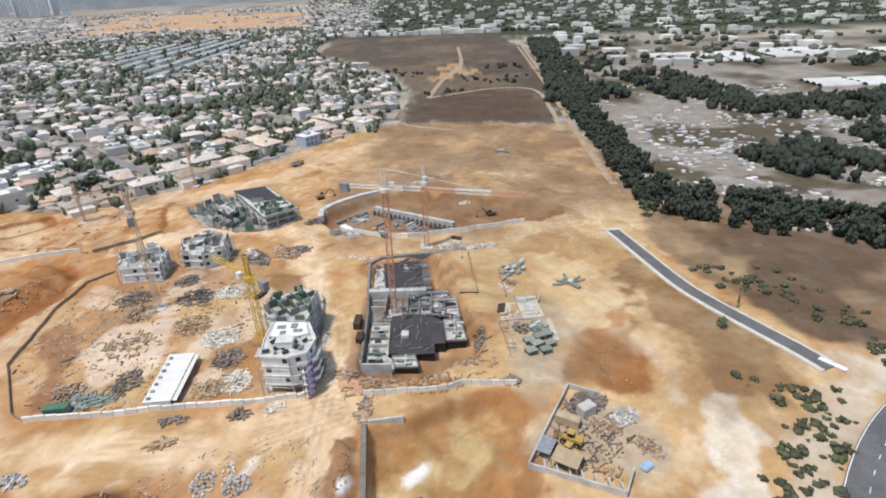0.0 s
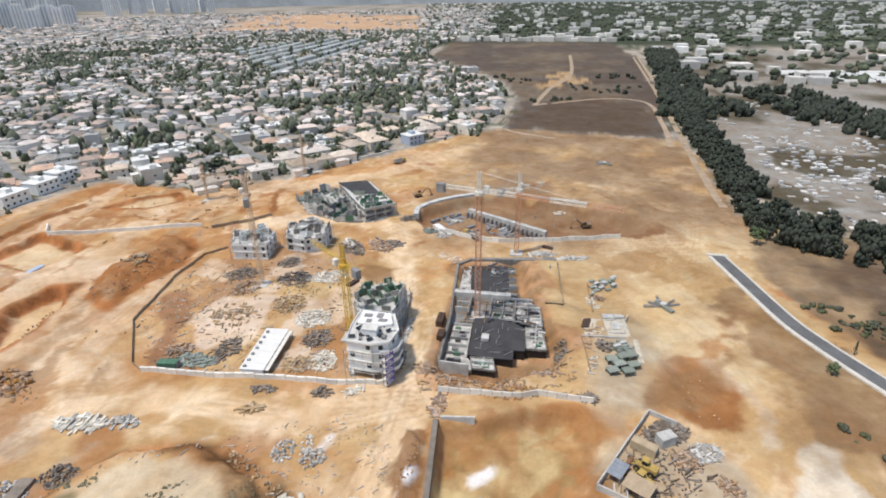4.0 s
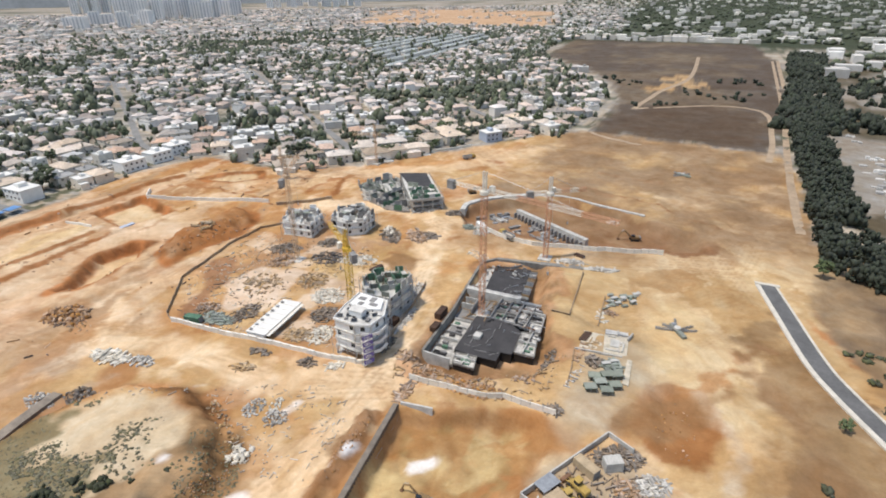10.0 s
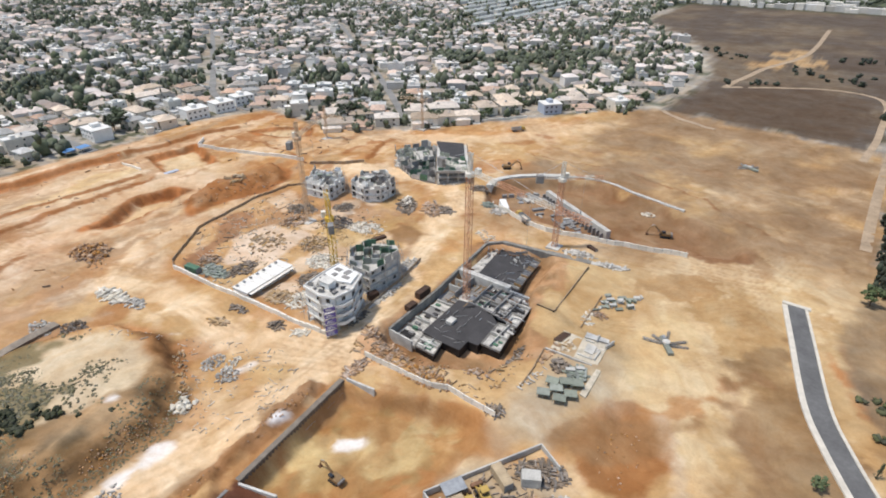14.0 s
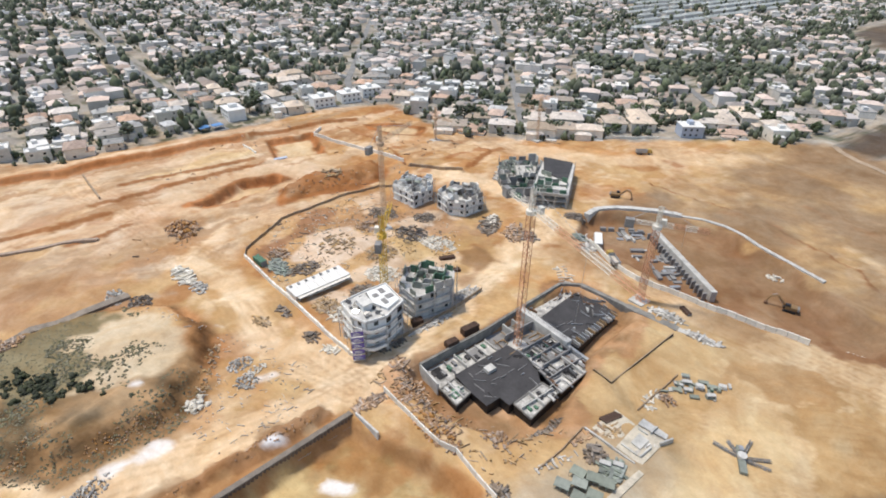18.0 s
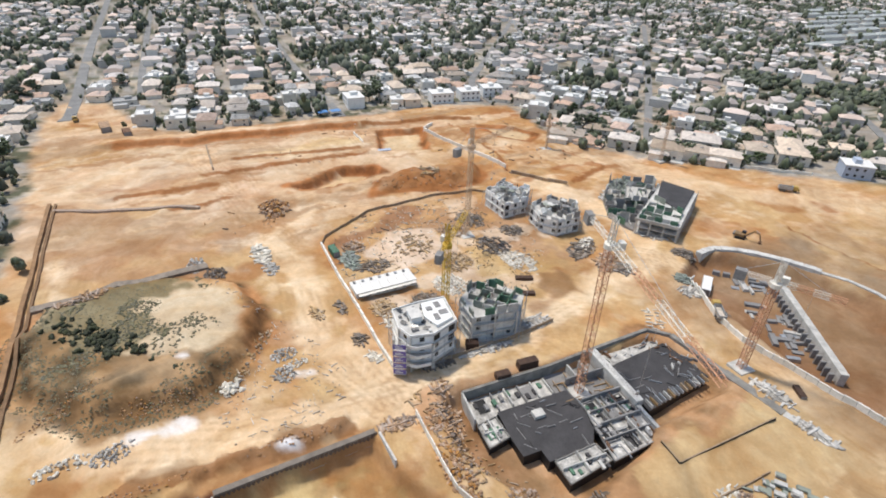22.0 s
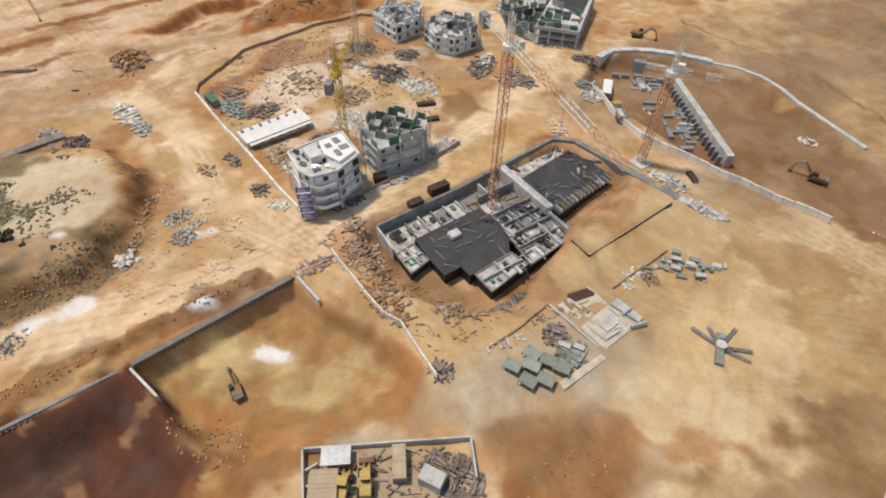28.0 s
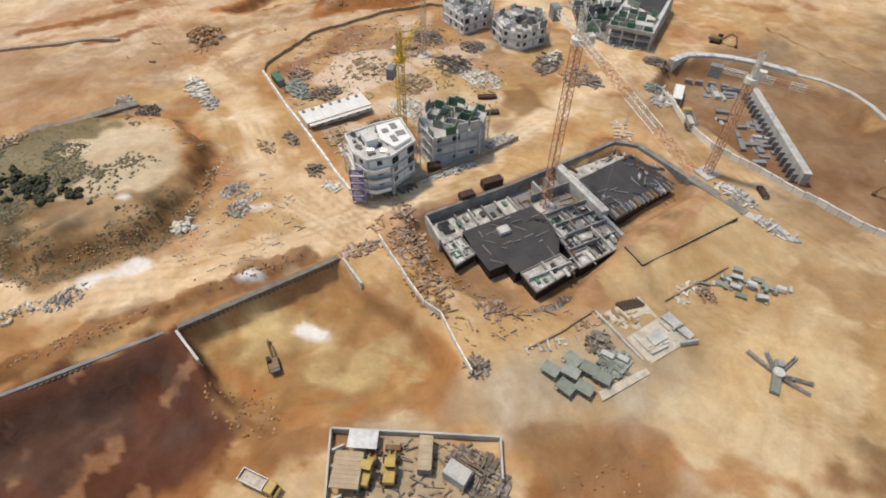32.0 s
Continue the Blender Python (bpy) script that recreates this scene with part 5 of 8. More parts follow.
def basement():
    t = thing("basement_building", "unfinished concrete basement with black bitumen decks and formwork", "building")
    sw = [(-17.5, 132.8), (-17.9, 153.4), (-12.7, 154.3), (-4.7, 152.8), (-0.9, 150.0), (-0.1, 137.4), (-3.6, 137.2), (-3.5, 132.4), (-9.4, 132.2)]
    ne = [(-21.1, 169.4), (-23.9, 191.6), (-8.2, 193.4), (-4.1, 169.4)]
    for name, poly, top, m in (("deck", sw, -1.2, BITUMEN), ("deck", ne, -1.2, BITUMEN)):
        part(name, prism(bmesh.new(), poly, top - 0.35, top), m, t, "black bitumen deck")
        part("retaining_wall", prism(bmesh.new(), grown(poly, -0.25), -8.0, top - 0.36), BLACK_WALL, t, "black waterproofed wall")
    pale = {"S": [(-15.4, 126.3), (-16.4, 131.6), (-9.6, 132.0), (-8.3, 126.1)], "SE": [(0.2, 138.6), (-0.6, 150.2), (4.6, 151.2), (6.6, 138.7)],
            "M": [(-12.2, 154.6), (-12.7, 166.6), (-5.6, 166.6), (-4.9, 153.2)], "E": [(-4.4, 153.2), (-5.0, 166.6), (3.7, 166.4), (5.1, 151.6)]}
    for k, poly in pale.items():
        part("slab", prism(bmesh.new(), poly, -1.75, -1.4), BASE_SLAB, t, "dusty concrete slab")
        part("retaining_wall", prism(bmesh.new(), grown(poly, -0.2), -8.0, -1.77), BLACK_WALL, t, "black waterproofed wall")
        for (x0, y0), (x1, y1) in zip(poly, poly[1:] + poly[:1]):
            part("parapet", wall_run(bmesh.new(), [(x0, y0), (x1, y1)], 0.3, -1.39, -1.0), DARK_CONCRETE if k in "ME" else EDGE_GREY, t)
    # sunken court on the street side and the strip under the crane
    part("court_floor", prism(bmesh.new(), [(-24.6, 127.5), (-24.6, 151), (-18.4, 150.5), (-17.9, 133), (-16.6, 131.9), (-15.6, 127.2)], -6, -2.6), BASE_SLAB, t, "dusty concrete floor")
    part("court_floor", prism(bmesh.new(), [(-26, 151.4), (-26.8, 166.6), (-13.0, 166.6), (-12.9, 154.9), (-18.4, 153.9), (-18.4, 151.2)], -6, -3.0), DARK_CONCRETE, t)
    part("court_floor", prism(bmesh.new(), [(-26.9, 171), (-28.4, 189), (-24.4, 192.9), (-21.6, 171)], -6, -2.2), BASE_SLAB, t)
    part("upstand", boxes((-27.6, -6.6, 167.0, 169.2, -8, 0.5)), PALE_CONCRETE, t, "broad pale concrete upstand")
    part("upstand", boxes((-6.5, 4.4, 167.0, 168.0, -8, -0.6)), CONCRETE, t)
    ring = [(-25.4, 126.5), (-26.1, 152.6), (-27.6, 168), (-29.3, 189.4), (-24.6, 194.6), (-7.1, 197.2), (9.6, 199.8)]
    for a, b, w in zip(ring, ring[1:], (0.8, 0.8, 0.9, 1.0, 1.6, 2.6)):
        part("edge_wall", wall_run(bmesh.new(), [a, b], w, -8, 0.55), EDGE_GREY, t, "grey concrete edge wall")
    part("edge_wall", wall_run(bmesh.new(), [(-25.4, 126.5), (-16.2, 126.0)], 0.5, -8, 0.3), CONCRETE, t)
    # walled sand yard
    for a, b in (((5.6, 164.1), (11.9, 163.9)), ((11.9, 164.1), (10.2, 196))):
        part("yard_wall", wall_run(bmesh.new(), [a, b], 0.42, -6, 0.95), BLACK_WALL, t, "low black coated wall")
        part("wall_coping", wall_run(bmesh.new(), [a, b], 0.3, 0.952, 1.1), FORM_WOOD, t, "timber strip on the wall top")
    part("walkway", wall_run(bmesh.new(), [(9.7, 199.9), (19.5, 203.0)], 2.2, -0.6, 0.35), CONCRETE, t, "grey concrete walkway end")
    part("trench_wall", wall_run(bmesh.new(), [(1.0, 190.8), (9.8, 192.2)], 0.5, -6, 0.25), DARK_CONCRETE, t)
    r = random.Random(4)
    # shallow inner walls of the rooms to come
    for k in range(26):
        x, y = r.uniform(-24, -14), r.uniform(152, 166)
        L = r.uniform(1.5, 5)
        part("formwork_beam", box(bmesh.new(), -L / 2, L / 2, -0.12, 0.12, 0, 0.3, pose(x, y, -3.0 + r.uniform(0, 1.6), 0, r.uniform(-3, 3), r.choice((0, 90)) + r.uniform(-4, 4))), FORM_WOOD, t)
    for k in range(46):
        poly = sw if k % 2 else ne
        while True:
            x, y = r.uniform(-24, 0), r.uniform(131, 193)
            if inside(np.array(x), np.array(y), grown(poly, -1.5)):
                break
        L = r.uniform(0.8, 4.2)
        part("timber", box(bmesh.new(), -L / 2, L / 2, -0.09, 0.09, -1.19, -1.05 + r.uniform(0, 0.25), pose(x, y, 0, 0, 0, r.choice((0, 90, 45)) + r.uniform(-6, 6))), r.choice((DARK_CONCRETE, DARK_CONCRETE, BITUMEN, STEEL)), t)
    for poly in pale.values():
        for k in range(12):
            c = [r.uniform(min(p[i] for p in poly) + 1.4, max(p[i] for p in poly) - 1.4) for i in (0, 1)]
            s = r.uniform(0.4, 1.3)
            part("concrete_block", bevelled(boxes((c[0] - s, c[0] + s, c[1] - 0.4, c[1] + 0.4, -1.39, -1.39 + r.uniform(0.2, 0.8))), 0.05), r.choice((DARK_CONCRETE, FORM_GREEN, PALE_CONCRETE, BITUMEN)), t)
    for k in range(9):
        x, y = r.uniform(-23.6, -19.2), 129 + 2.4 * k
        part("shaft", boxes((x - 0.9, x + 0.9, y - 0.5, y + 0.5, -2.59, -2.59 + r.uniform(0.3, 1.1))), r.choice((BITUMEN, DARK_CONCRETE, FORM_GREEN)), t)
    part("roof_light", bevelled(boxes((-14.2, -11.8, 140.4, 143.4, -1.19, -0.1)), 0.08), CONCRETE, t, "pale concrete roof upstand")
    for k in range(60):
        x, y = r.uniform(-13, 4), r.uniform(152, 166)
        L = r.uniform(0.8, 5)
        part("formwork_beam", box(bmesh.new(), -L / 2, L / 2, -0.1, 0.1, 0, r.uniform(0.15, 0.9), pose(x, y, -1.39, 0, 0, r.choice((0, 90)) + r.uniform(-3, 3))), r.choice((DARK_CONCRETE, CONCRETE, STEEL, BITUMEN, RUST)), t)
    for k in range(46):
        x, y = r.uniform(-28, -7), r.uniform(186, 196) if k % 2 else r.uniform(171, 192)
        if k % 2 == 0:
            x = r.uniform(-28, -23)
        L = r.uniform(0.8, 3.5)
        part("formwork_beam", box(bmesh.new(), -L / 2, L / 2, -0.12, 0.12, 0, r.uniform(0.2, 0.9), pose(x, y, -2.19 if k % 2 == 0 else -1.19, 0, 0, r.uniform(0, 180))), r.choice((DARK_CONCRETE, STEEL, PALE_CONCRETE, RUST)), t)
    for k in range(14):
        y = 170.5 + 1.6 * k
        part("edge_form", boxes((-7.2 - 0.16 * k, -4.4 - 0.16 * k, y, y + 0.25, -1.19, -0.3)), r.choice((STEEL, CONCRETE, FORM_WOOD)), t, "edge form props")
    for x in (-20.5, -12.9, -4.6):
        part("inner_wall", boxes((x - 0.2, x + 0.2, 154.8, 166.8, -3.2, 0.0)), DARK_CONCRETE, t)
    for y in (158.5, 162.5):
        part("inner_wall", boxes((-25.5, -20.8, y - 0.2, y + 0.2, -3.2, -0.4)), CONCRETE, t)
    for x0, x1, y0, y1 in ((-12.2, -5.2, 158.2, 158.5), (-12.4, -5.4, 162.4, 162.7), (-4.6, 4.2, 157.0, 157.3), (-4.8, 3.9, 161.8, 162.1), (-8.9, -8.6, 154.6, 166.4), (-0.4, -0.1, 152.4, 166.2), (0.0, 5.6, 144.2, 144.5), (2.8, 3.1, 139, 150.6), (-16, -9, 129.0, 129.3), (-12.4, -12.1, 126.6, 131.6)):
        part("inner_wall", boxes((x0, x1, y0, y1, -1.39, -0.3 + r.uniform(-0.4, 0.3))), r.choice((DARK_CONCRETE, CONCRETE, EDGE_GREY)), t)
    for x0, x1, y0, y1 in ((-11.8, -9.4, 155.2, 157.6), (-8.2, -5.8, 159, 161.8), (-4.2, -1.2, 153.6, 156.2), (0.3, 3.4, 158, 161), (-3.8, -1, 162.6, 165.6), (-11.9, -9.3, 163.2, 166), (-23.8, -19.4, 129, 132), (-23.8, -19.4, 142, 146.5)):
        part("pit_cover", boxes((x0, x1, y0, y1, -1.389 if x0 > -15 else -2.589, -1.25 if x0 > -15 else -2.45)), r.choice((BITUMEN, BLACK_WALL, DARK_CONCRETE)), t, "dark sheet over a shaft")
    for y in (134, 138, 142, 146, 150):
        part("inner_wall", boxes((-24.4, -18.6, y - 0.15, y + 0.15, -2.59, -1.4 + r.uniform(-0.3, 0.4))), r.choice((CONCRETE, EDGE_GREY, DARK_CONCRETE)), t)
    # starter bars along the walls
    for line, z in ((ring[:3], 0.55), ([(-27, 168), (-7, 168)], 0.5), ([(-24, 190), (-9, 192)], -1.2), ([(-3.6, 170), (-9, 192)], -1.2)):
        for (x0, y0), (x1, y1) in zip(line, line[1:]):
            n = int(math.hypot(x1 - x0, y1 - y0) / 0.8)
            for i in range(n):
                piece("starter_bar", STARTER_BAR, t, pose(x0 + (x1 - x0) * i / n, y0 + (y1 - y0) * i / n, z - 0.1, r.uniform(-6, 6), r.uniform(-6, 6)) @ Matrix.Scale(r.uniform(0.7, 1.3), 4, (0, 0, 1)))


basement()

PANE = mesh_of("pane", boxes((-0.65, 0.65, -0.05, 0.05, -0.7, 0.7)), GLASS)
# no hole is cut: a black plate paints the shade of an unglazed opening
OPENING = mesh_of("opening", boxes((-1.1, 1.1, -0.05, 0.05, -1.0, 1.0)), BLACK_WALL)


def maze(t, poly, z, mats, grid, heights, panel, r, keep=0.72, name="wall_form"):
    """Formed walls of rooms to come: short upright panels on a grid inside a polygon, and round its edge."""
    turn = math.degrees(math.atan2(poly[1][1] - poly[0][1], poly[1][0] - poly[0][0]))
    ring = grown(poly, -0.1)
    for x, y, a in edge_spots(ring, panel, panel * 0.5):
        if r.random() < 0.85:
            part(name, box(bmesh.new(), -panel * 0.48, panel * 0.48, -0.14, 0.14, 0.002, r.uniform(*heights), pose(x, y, z, 0, 0, a)), r.choice(mats), t)
    cx, cy = sum(p[0] for p in poly) / len(poly), sum(p[1] for p in poly) / len(poly)
    c, s = math.cos(radians(turn)), math.sin(radians(turn))
    inner = grown(poly, -1.6)
    for i in range(-9, 10):
        for j in range(-9, 10):
            for k in (0, 1):
                u, v = (i + 0.5 * k) * grid, (j + 0.5 * (1 - k)) * grid
                x, y = cx + c * u - s * v, cy + s * u + c * v
                if bool(inside(np.array(x), np.array(y), inner)) and r.random() < keep:
                    part(name, box(bmesh.new(), -grid * 0.44, grid * 0.44, -0.12, 0.12, 0.002, r.uniform(*heights), pose(x, y, z, 0, 0, turn + (90 if k == 0 else 0))), r.choice(mats), t)


def carcass(name, label, poly, storeys, wall, slab, walls_from=0, top="roof", step=3.4, seed=1, base=0.0, bare=(), recess=0.15):
    """A building under construction: slabs, columns, walls with black plates for openings, and what stands on top."""
    r = random.Random(seed)
    t = thing(name, label, "building")
    h = 3.1
    cx, cy = sum(p[0] for p in poly) / len(poly), sum(p[1] for p in poly) / len(poly)
    for s in range(storeys + 1):
        z = base + s * h
        part("floor_slab", prism(bmesh.new(), grown(poly, 0.45), z - 0.28, z), slab, t)
    for s in range(storeys):
        z = base + s * h
        if s >= walls_from:
            part("outer_wall", prism(bmesh.new(), grown(poly, -recess), z + 0.003, z + h - 0.283), wall, t)
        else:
            # open storey: a solid inset dark block stands for the shade inside
            part("core", prism(bmesh.new(), grown(poly, -2.6), z + 0.003, z + h - 0.283), DARK_CONCRETE, t, "dark block standing in for the shade of an open storey")
        ring = grown(poly, -recess)
        for x, y, turn in edge_spots(ring, step, 1.3):
            k = r.random()
            if s < walls_from:
                continue
            if k < 0.55:
                piece("window", PANE, t, pose(x, y, z + 1.55, 0, 0, turn))
            elif k < 0.78:
                piece("opening", OPENING, t, pose(x, y, z + 1.35, 0, 0, turn))
        for x, y, turn in edge_spots(grown(poly, 0.1), 4.6, 0.2):
            if s < walls_from or r.random() < (0.25 if recess < 0.5 else 0.9):
                part("column", boxes((x - 0.2, x + 0.2, y - 0.2, y + 0.2, z + 0.002, z + h - 0.282)), slab, t)
    z = base + storeys * h
    if top == "roof":
        ring = grown(poly, 0.2)
        for a, b in zip(ring, ring[1:] + ring[:1]):
            part("parapet", wall_run(bmesh.new(), [a, b], 0.22, z + 0.002, z + 0.45), wall, t)
        part("stair_tower", boxes((cx - 2.2, cx + 2.0, cy - 3.6, cy - 0.6, z + 0.002, z + 2.2)), wall, t)
        part("stair_roof", boxes((cx - 2.4, cx + 2.2, cy - 3.8, cy - 0.4, z + 2.202, z + 2.4)), slab, t)
        for k in range(26):
            a, d = r.uniform(0, math.tau), r.uniform(1.5, 6.2)
            x, y, s = cx + d * math.cos(a), cy + d * math.sin(a), r.uniform(0.25, 0.75)
            part("roof_item", bevelled(boxes((x - s, x + s, y - 0.4, y + 0.4, z + 0.002, z + r.uniform(0.15, 0.8))), 0.04), r.choice((BITUMEN, DARK_CONCRETE, PALE_CONCRETE, DARK_CONCRETE)), t)
    elif top in ("forms", "low"):
        mats = (FORM_GREEN, FORM_GREEN, GREY_GREEN, GREY_GREEN, CONCRETE) if top == "forms" else (PLASTER, PLASTER, CONCRETE, PALE_CONCRETE, DARK_CONCRETE)
        maze(t, poly, z, mats, 2.9, (1.5, 2.8) if top == "forms" else (0.7, 2.7), 3.0, r)
        for k in range(7 if top == "forms" else 12):
            a, d = r.uniform(0, math.tau), r.uniform(0.5, 5.5)
            x, y, s = cx + d * math.cos(a), cy + d * math.sin(a), r.uniform(0.8, 2.2)
            zz = z + (r.choice((0.003, 2.72)) if top == "low" else 0.003)
            part("roof_sheet", box(bmesh.new(), -s, s, -s * 0.7, s * 0.7, 0.0, r.uniform(0.12, 0.3), pose(x, y, zz, 0, 0, 20 + 45 * (k % 2))), r.choice((PALE_CONCRETE, DARK_CONCRETE, GREY_GREEN, STEEL)), t, "loose sheet on the open storey")
        for k in range(110):
            a, d = r.uniform(0, math.tau), r.uniform(0.5, 6.8)
            piece("starter_bar", STARTER_BAR, t, pose(cx + d * math.cos(a), cy + d * math.sin(a), z - 0.1) @ Matrix.Scale(r.uniform(1.6, 3.4), 4, (0, 0, 1)))
    # scaffold round the lower storeys
    bm = bmesh.new()
    ring = list(edge_spots(grown(poly, 1.5), 2.4, 0.2))
    hs = base + min(storeys, 3) * h
    for i, (x, y, turn) in enumerate(ring):
        if bare and i % len(bare) in bare:
            continue
        tube(bm, (x, y, base - 0.6), (x, y, hs + 1), 0.06, 4)
        x2, y2, turn2 = ring[(i + 1) % len(ring)]
        if abs(turn2 - turn) < 1:
            for k in range(1, 4):
                zz = base + (hs - base) * k / 3
                tube(bm, (x, y, zz), (x2, y2, zz), 0.05, 3)
    part("scaffold", bm, STEEL, t, "steel tube scaffold")
    return t


WHITE_POLY = [(-49.2, 115.6), (-50.1, 123.1), (-50.0, 130.9), (-39.4, 130.2), (-36.2, 122.6), (-37.3, 116.6), (-41.7, 115.0)]
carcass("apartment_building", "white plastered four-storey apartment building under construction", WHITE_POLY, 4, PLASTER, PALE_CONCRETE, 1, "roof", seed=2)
WHITE_HOUSE = bpy.data.objects["apartment_building"]
for s in (1, 2, 3):
    z = 3.1 * s
    ring = [(-39.5, 114.9), (-36.6, 115.6), (-35.0, 117.6), (-34.8, 121.5), (-36.4, 122.4), (-37.5, 116.8), (-40.6, 115.6)]
    part("balcony", prism(bmesh.new(), ring, z - 0.2, z + 0.02), PALE_CONCRETE, WHITE_HOUSE, "rounded concrete balcony")
    for a, b in zip(ring[:3], ring[1:4]):
        part("balustrade", wall_run(bmesh.new(), [a, b], 0.15, z + 0.022, z + 1.0), PLASTER, WHITE_HOUSE)
part("upper_roof", prism(bmesh.new(), [(-48.6, 123.6), (-48.9, 130.2), (-40.2, 129.6), (-38.2, 124.4), (-43, 122.4)], 12.402, 13.3), PLASTER, WHITE_HOUSE, "raised white roof")
for x, y, w, d in ((-46.5, 127.5, 1.2, 0.8), (-43, 128, 0.9, 1.2), (-41.5, 125.6, 1.3, 0.7), (-45.5, 124.8, 0.8, 0.8)):
    part("roof_hatch", bevelled(boxes((x - w, x + w, y - d, y + d, 13.302, 13.55)), 0.05), DARK_CONCRETE, WHITE_HOUSE, "dark roof hatch")
WEATHERED = mat("weathered white render", (0.66, 0.65, 0.62), 0.9, 0.3, 0.4, 0.15)
carcass("apartment_building", "pale grey apartment carcass with green formwork on top", [(-51.0, 136.8), (-56.2, 142.6), (-55.6, 150.6), (-47.0, 155.4), (-41.0, 150.4), (-42.4, 137.0)], 3, WEATHERED, PALE_CONCRETE, 0, "forms", seed=3, recess=0.9)
for k, (x, y) in enumerate(((-48.2, 117.2), (-45.6, 118.4), (-42.8, 116.6), (-40.2, 118.8), (-38.6, 121.6), (-47.4, 121.4), (-44.4, 121.0))):
    part("solar_panel", box(bmesh.new(), -0.9, 0.9, -0.55, 0.55, 0, 0.08, pose(x, y, 12.9, 25, 0, 20 + 7 * k)), GLASS, WHITE_HOUSE, "dark solar panel")
    part("panel_foot", boxes((x - 0.5, x + 0.5, y - 0.06, y + 0.06, 12.402, 12.88)), STEEL, WHITE_HOUSE)
carcass("apartment_building", "pale low apartment carcass with unfinished upper walls", [(-122.5, 180.5), (-128.0, 192.5), (-117.0, 198.5), (-109.6, 193.0), (-108.4, 182.0)], 2, PLASTER, PALE_CONCRETE, 0, "low", seed=4)
carcass("apartment_building", "white two-storey apartment carcass with rounded balconies", [(-103.6, 191.6), (-107.4, 203.4), (-98.6, 209.6), (-89.4, 205.4), (-88.8, 195.0), (-95.0, 190.4)], 2, PLASTER, PALE_CONCRETE, 0, "low", seed=5)


def north_block():
    right = [(-80, 226), (-68, 236), (-77, 248), (-90, 266), (-105, 261), (-93, 244)]
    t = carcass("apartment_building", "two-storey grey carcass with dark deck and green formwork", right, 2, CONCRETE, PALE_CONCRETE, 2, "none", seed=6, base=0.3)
    r = random.Random(5)
    deck = [(-106, 261), (-92, 267), (-78, 247), (-92, 246)]
    part("deck", prism(bmesh.new(), deck, 6.75, 7.0), BITUMEN, t, "dark bitumen deck")
    part("deck_wall", prism(bmesh.new(), grown(deck, -0.6), 6.502, 6.74), CONCRETE, t)
    front = [(-80, 226.5), (-69, 236), (-77, 246), (-92, 244.5)]
    maze(t, front, 6.502, (FORM_GREEN, GREY_GREEN, GREY_GREEN, PALE_CONCRETE), 3.4, (0.5, 2.4), 2.8, r, 0.6)
    part("front_beam", wall_run(bmesh.new(), [(-80.4, 225.0), (-67.2, 235.6)], 0.4, 5.9, 7.2), CONCRETE, t, "concrete front beam")
    left = [(-94, 224), (-110, 233), (-126, 249), (-116, 266), (-106.5, 261.5), (-94.5, 243.5), (-81.5, 226.5)]
    part("floor_slab", prism(bmesh.new(), left, -0.5, 0.5), DARK_CONCRETE, t)
    maze(t, left, 0.502, (GREY_GREEN, FORM_GREEN, CONCRETE, PALE_CONCRETE, DARK_CONCRETE), 4.2, (0.8, 4.6), 4.0, r, 0.55)
    slab = [(-100, 236), (-112, 246), (-106, 256), (-96, 245)]
    part("floor_slab", prism(bmesh.new(), slab, 3.6, 3.9), CONCRETE, t)
    maze(t, slab, 3.902, (GREY_GREEN, PALE_CONCRETE, CONCRETE), 3.4, (0.6, 2.4), 3.0, r, 0.5)
    for k in range(260):
        x, y = r.uniform(-126, -80), r.uniform(224, 266)
        if bool(inside(np.array(x), np.array(y), left)):
            piece("prop", PROP, t, pose(x, y, 0.4, 0, r.uniform(-4, 4)) @ Matrix.Scale(r.uniform(2.1, 4.8), 4, (0, 0, 1)))


north_block()


def banner():
    t = thing("scaffold_tower", "scaffold tower hung with a purple printed banner", "scaffold", (-37.0, 113.6, gz(-37.0, 113.6)), 64)
    part("frame", boxes(*[(x - 0.08, x + 0.08, y - 0.08, y + 0.08, -0.2, 11.5) for x in (-1.6, 1.6) for y in (-0.6, 0.6)]), STEEL, t)
    for k in range(5):
        z = 1.2 + 2.1 * k
        part("banner", boxes((-1.7, 1.7, -0.76, -0.7, z, z + 1.5)), PURPLE, t, "purple banner")
        part("platform", boxes((-1.7, 1.7, -0.68, 0.68, z - 0.4, z - 0.3)), CRANE_WHITE, t)
        for j in range(2):
            part("text_bar", boxes((-1.2, 0.9 - 0.5 * j, -0.79, -0.765, z + 0.35 + 0.5 * j, z + 0.6 + 0.5 * j)), LINE, t, "white printed bar")


banner()


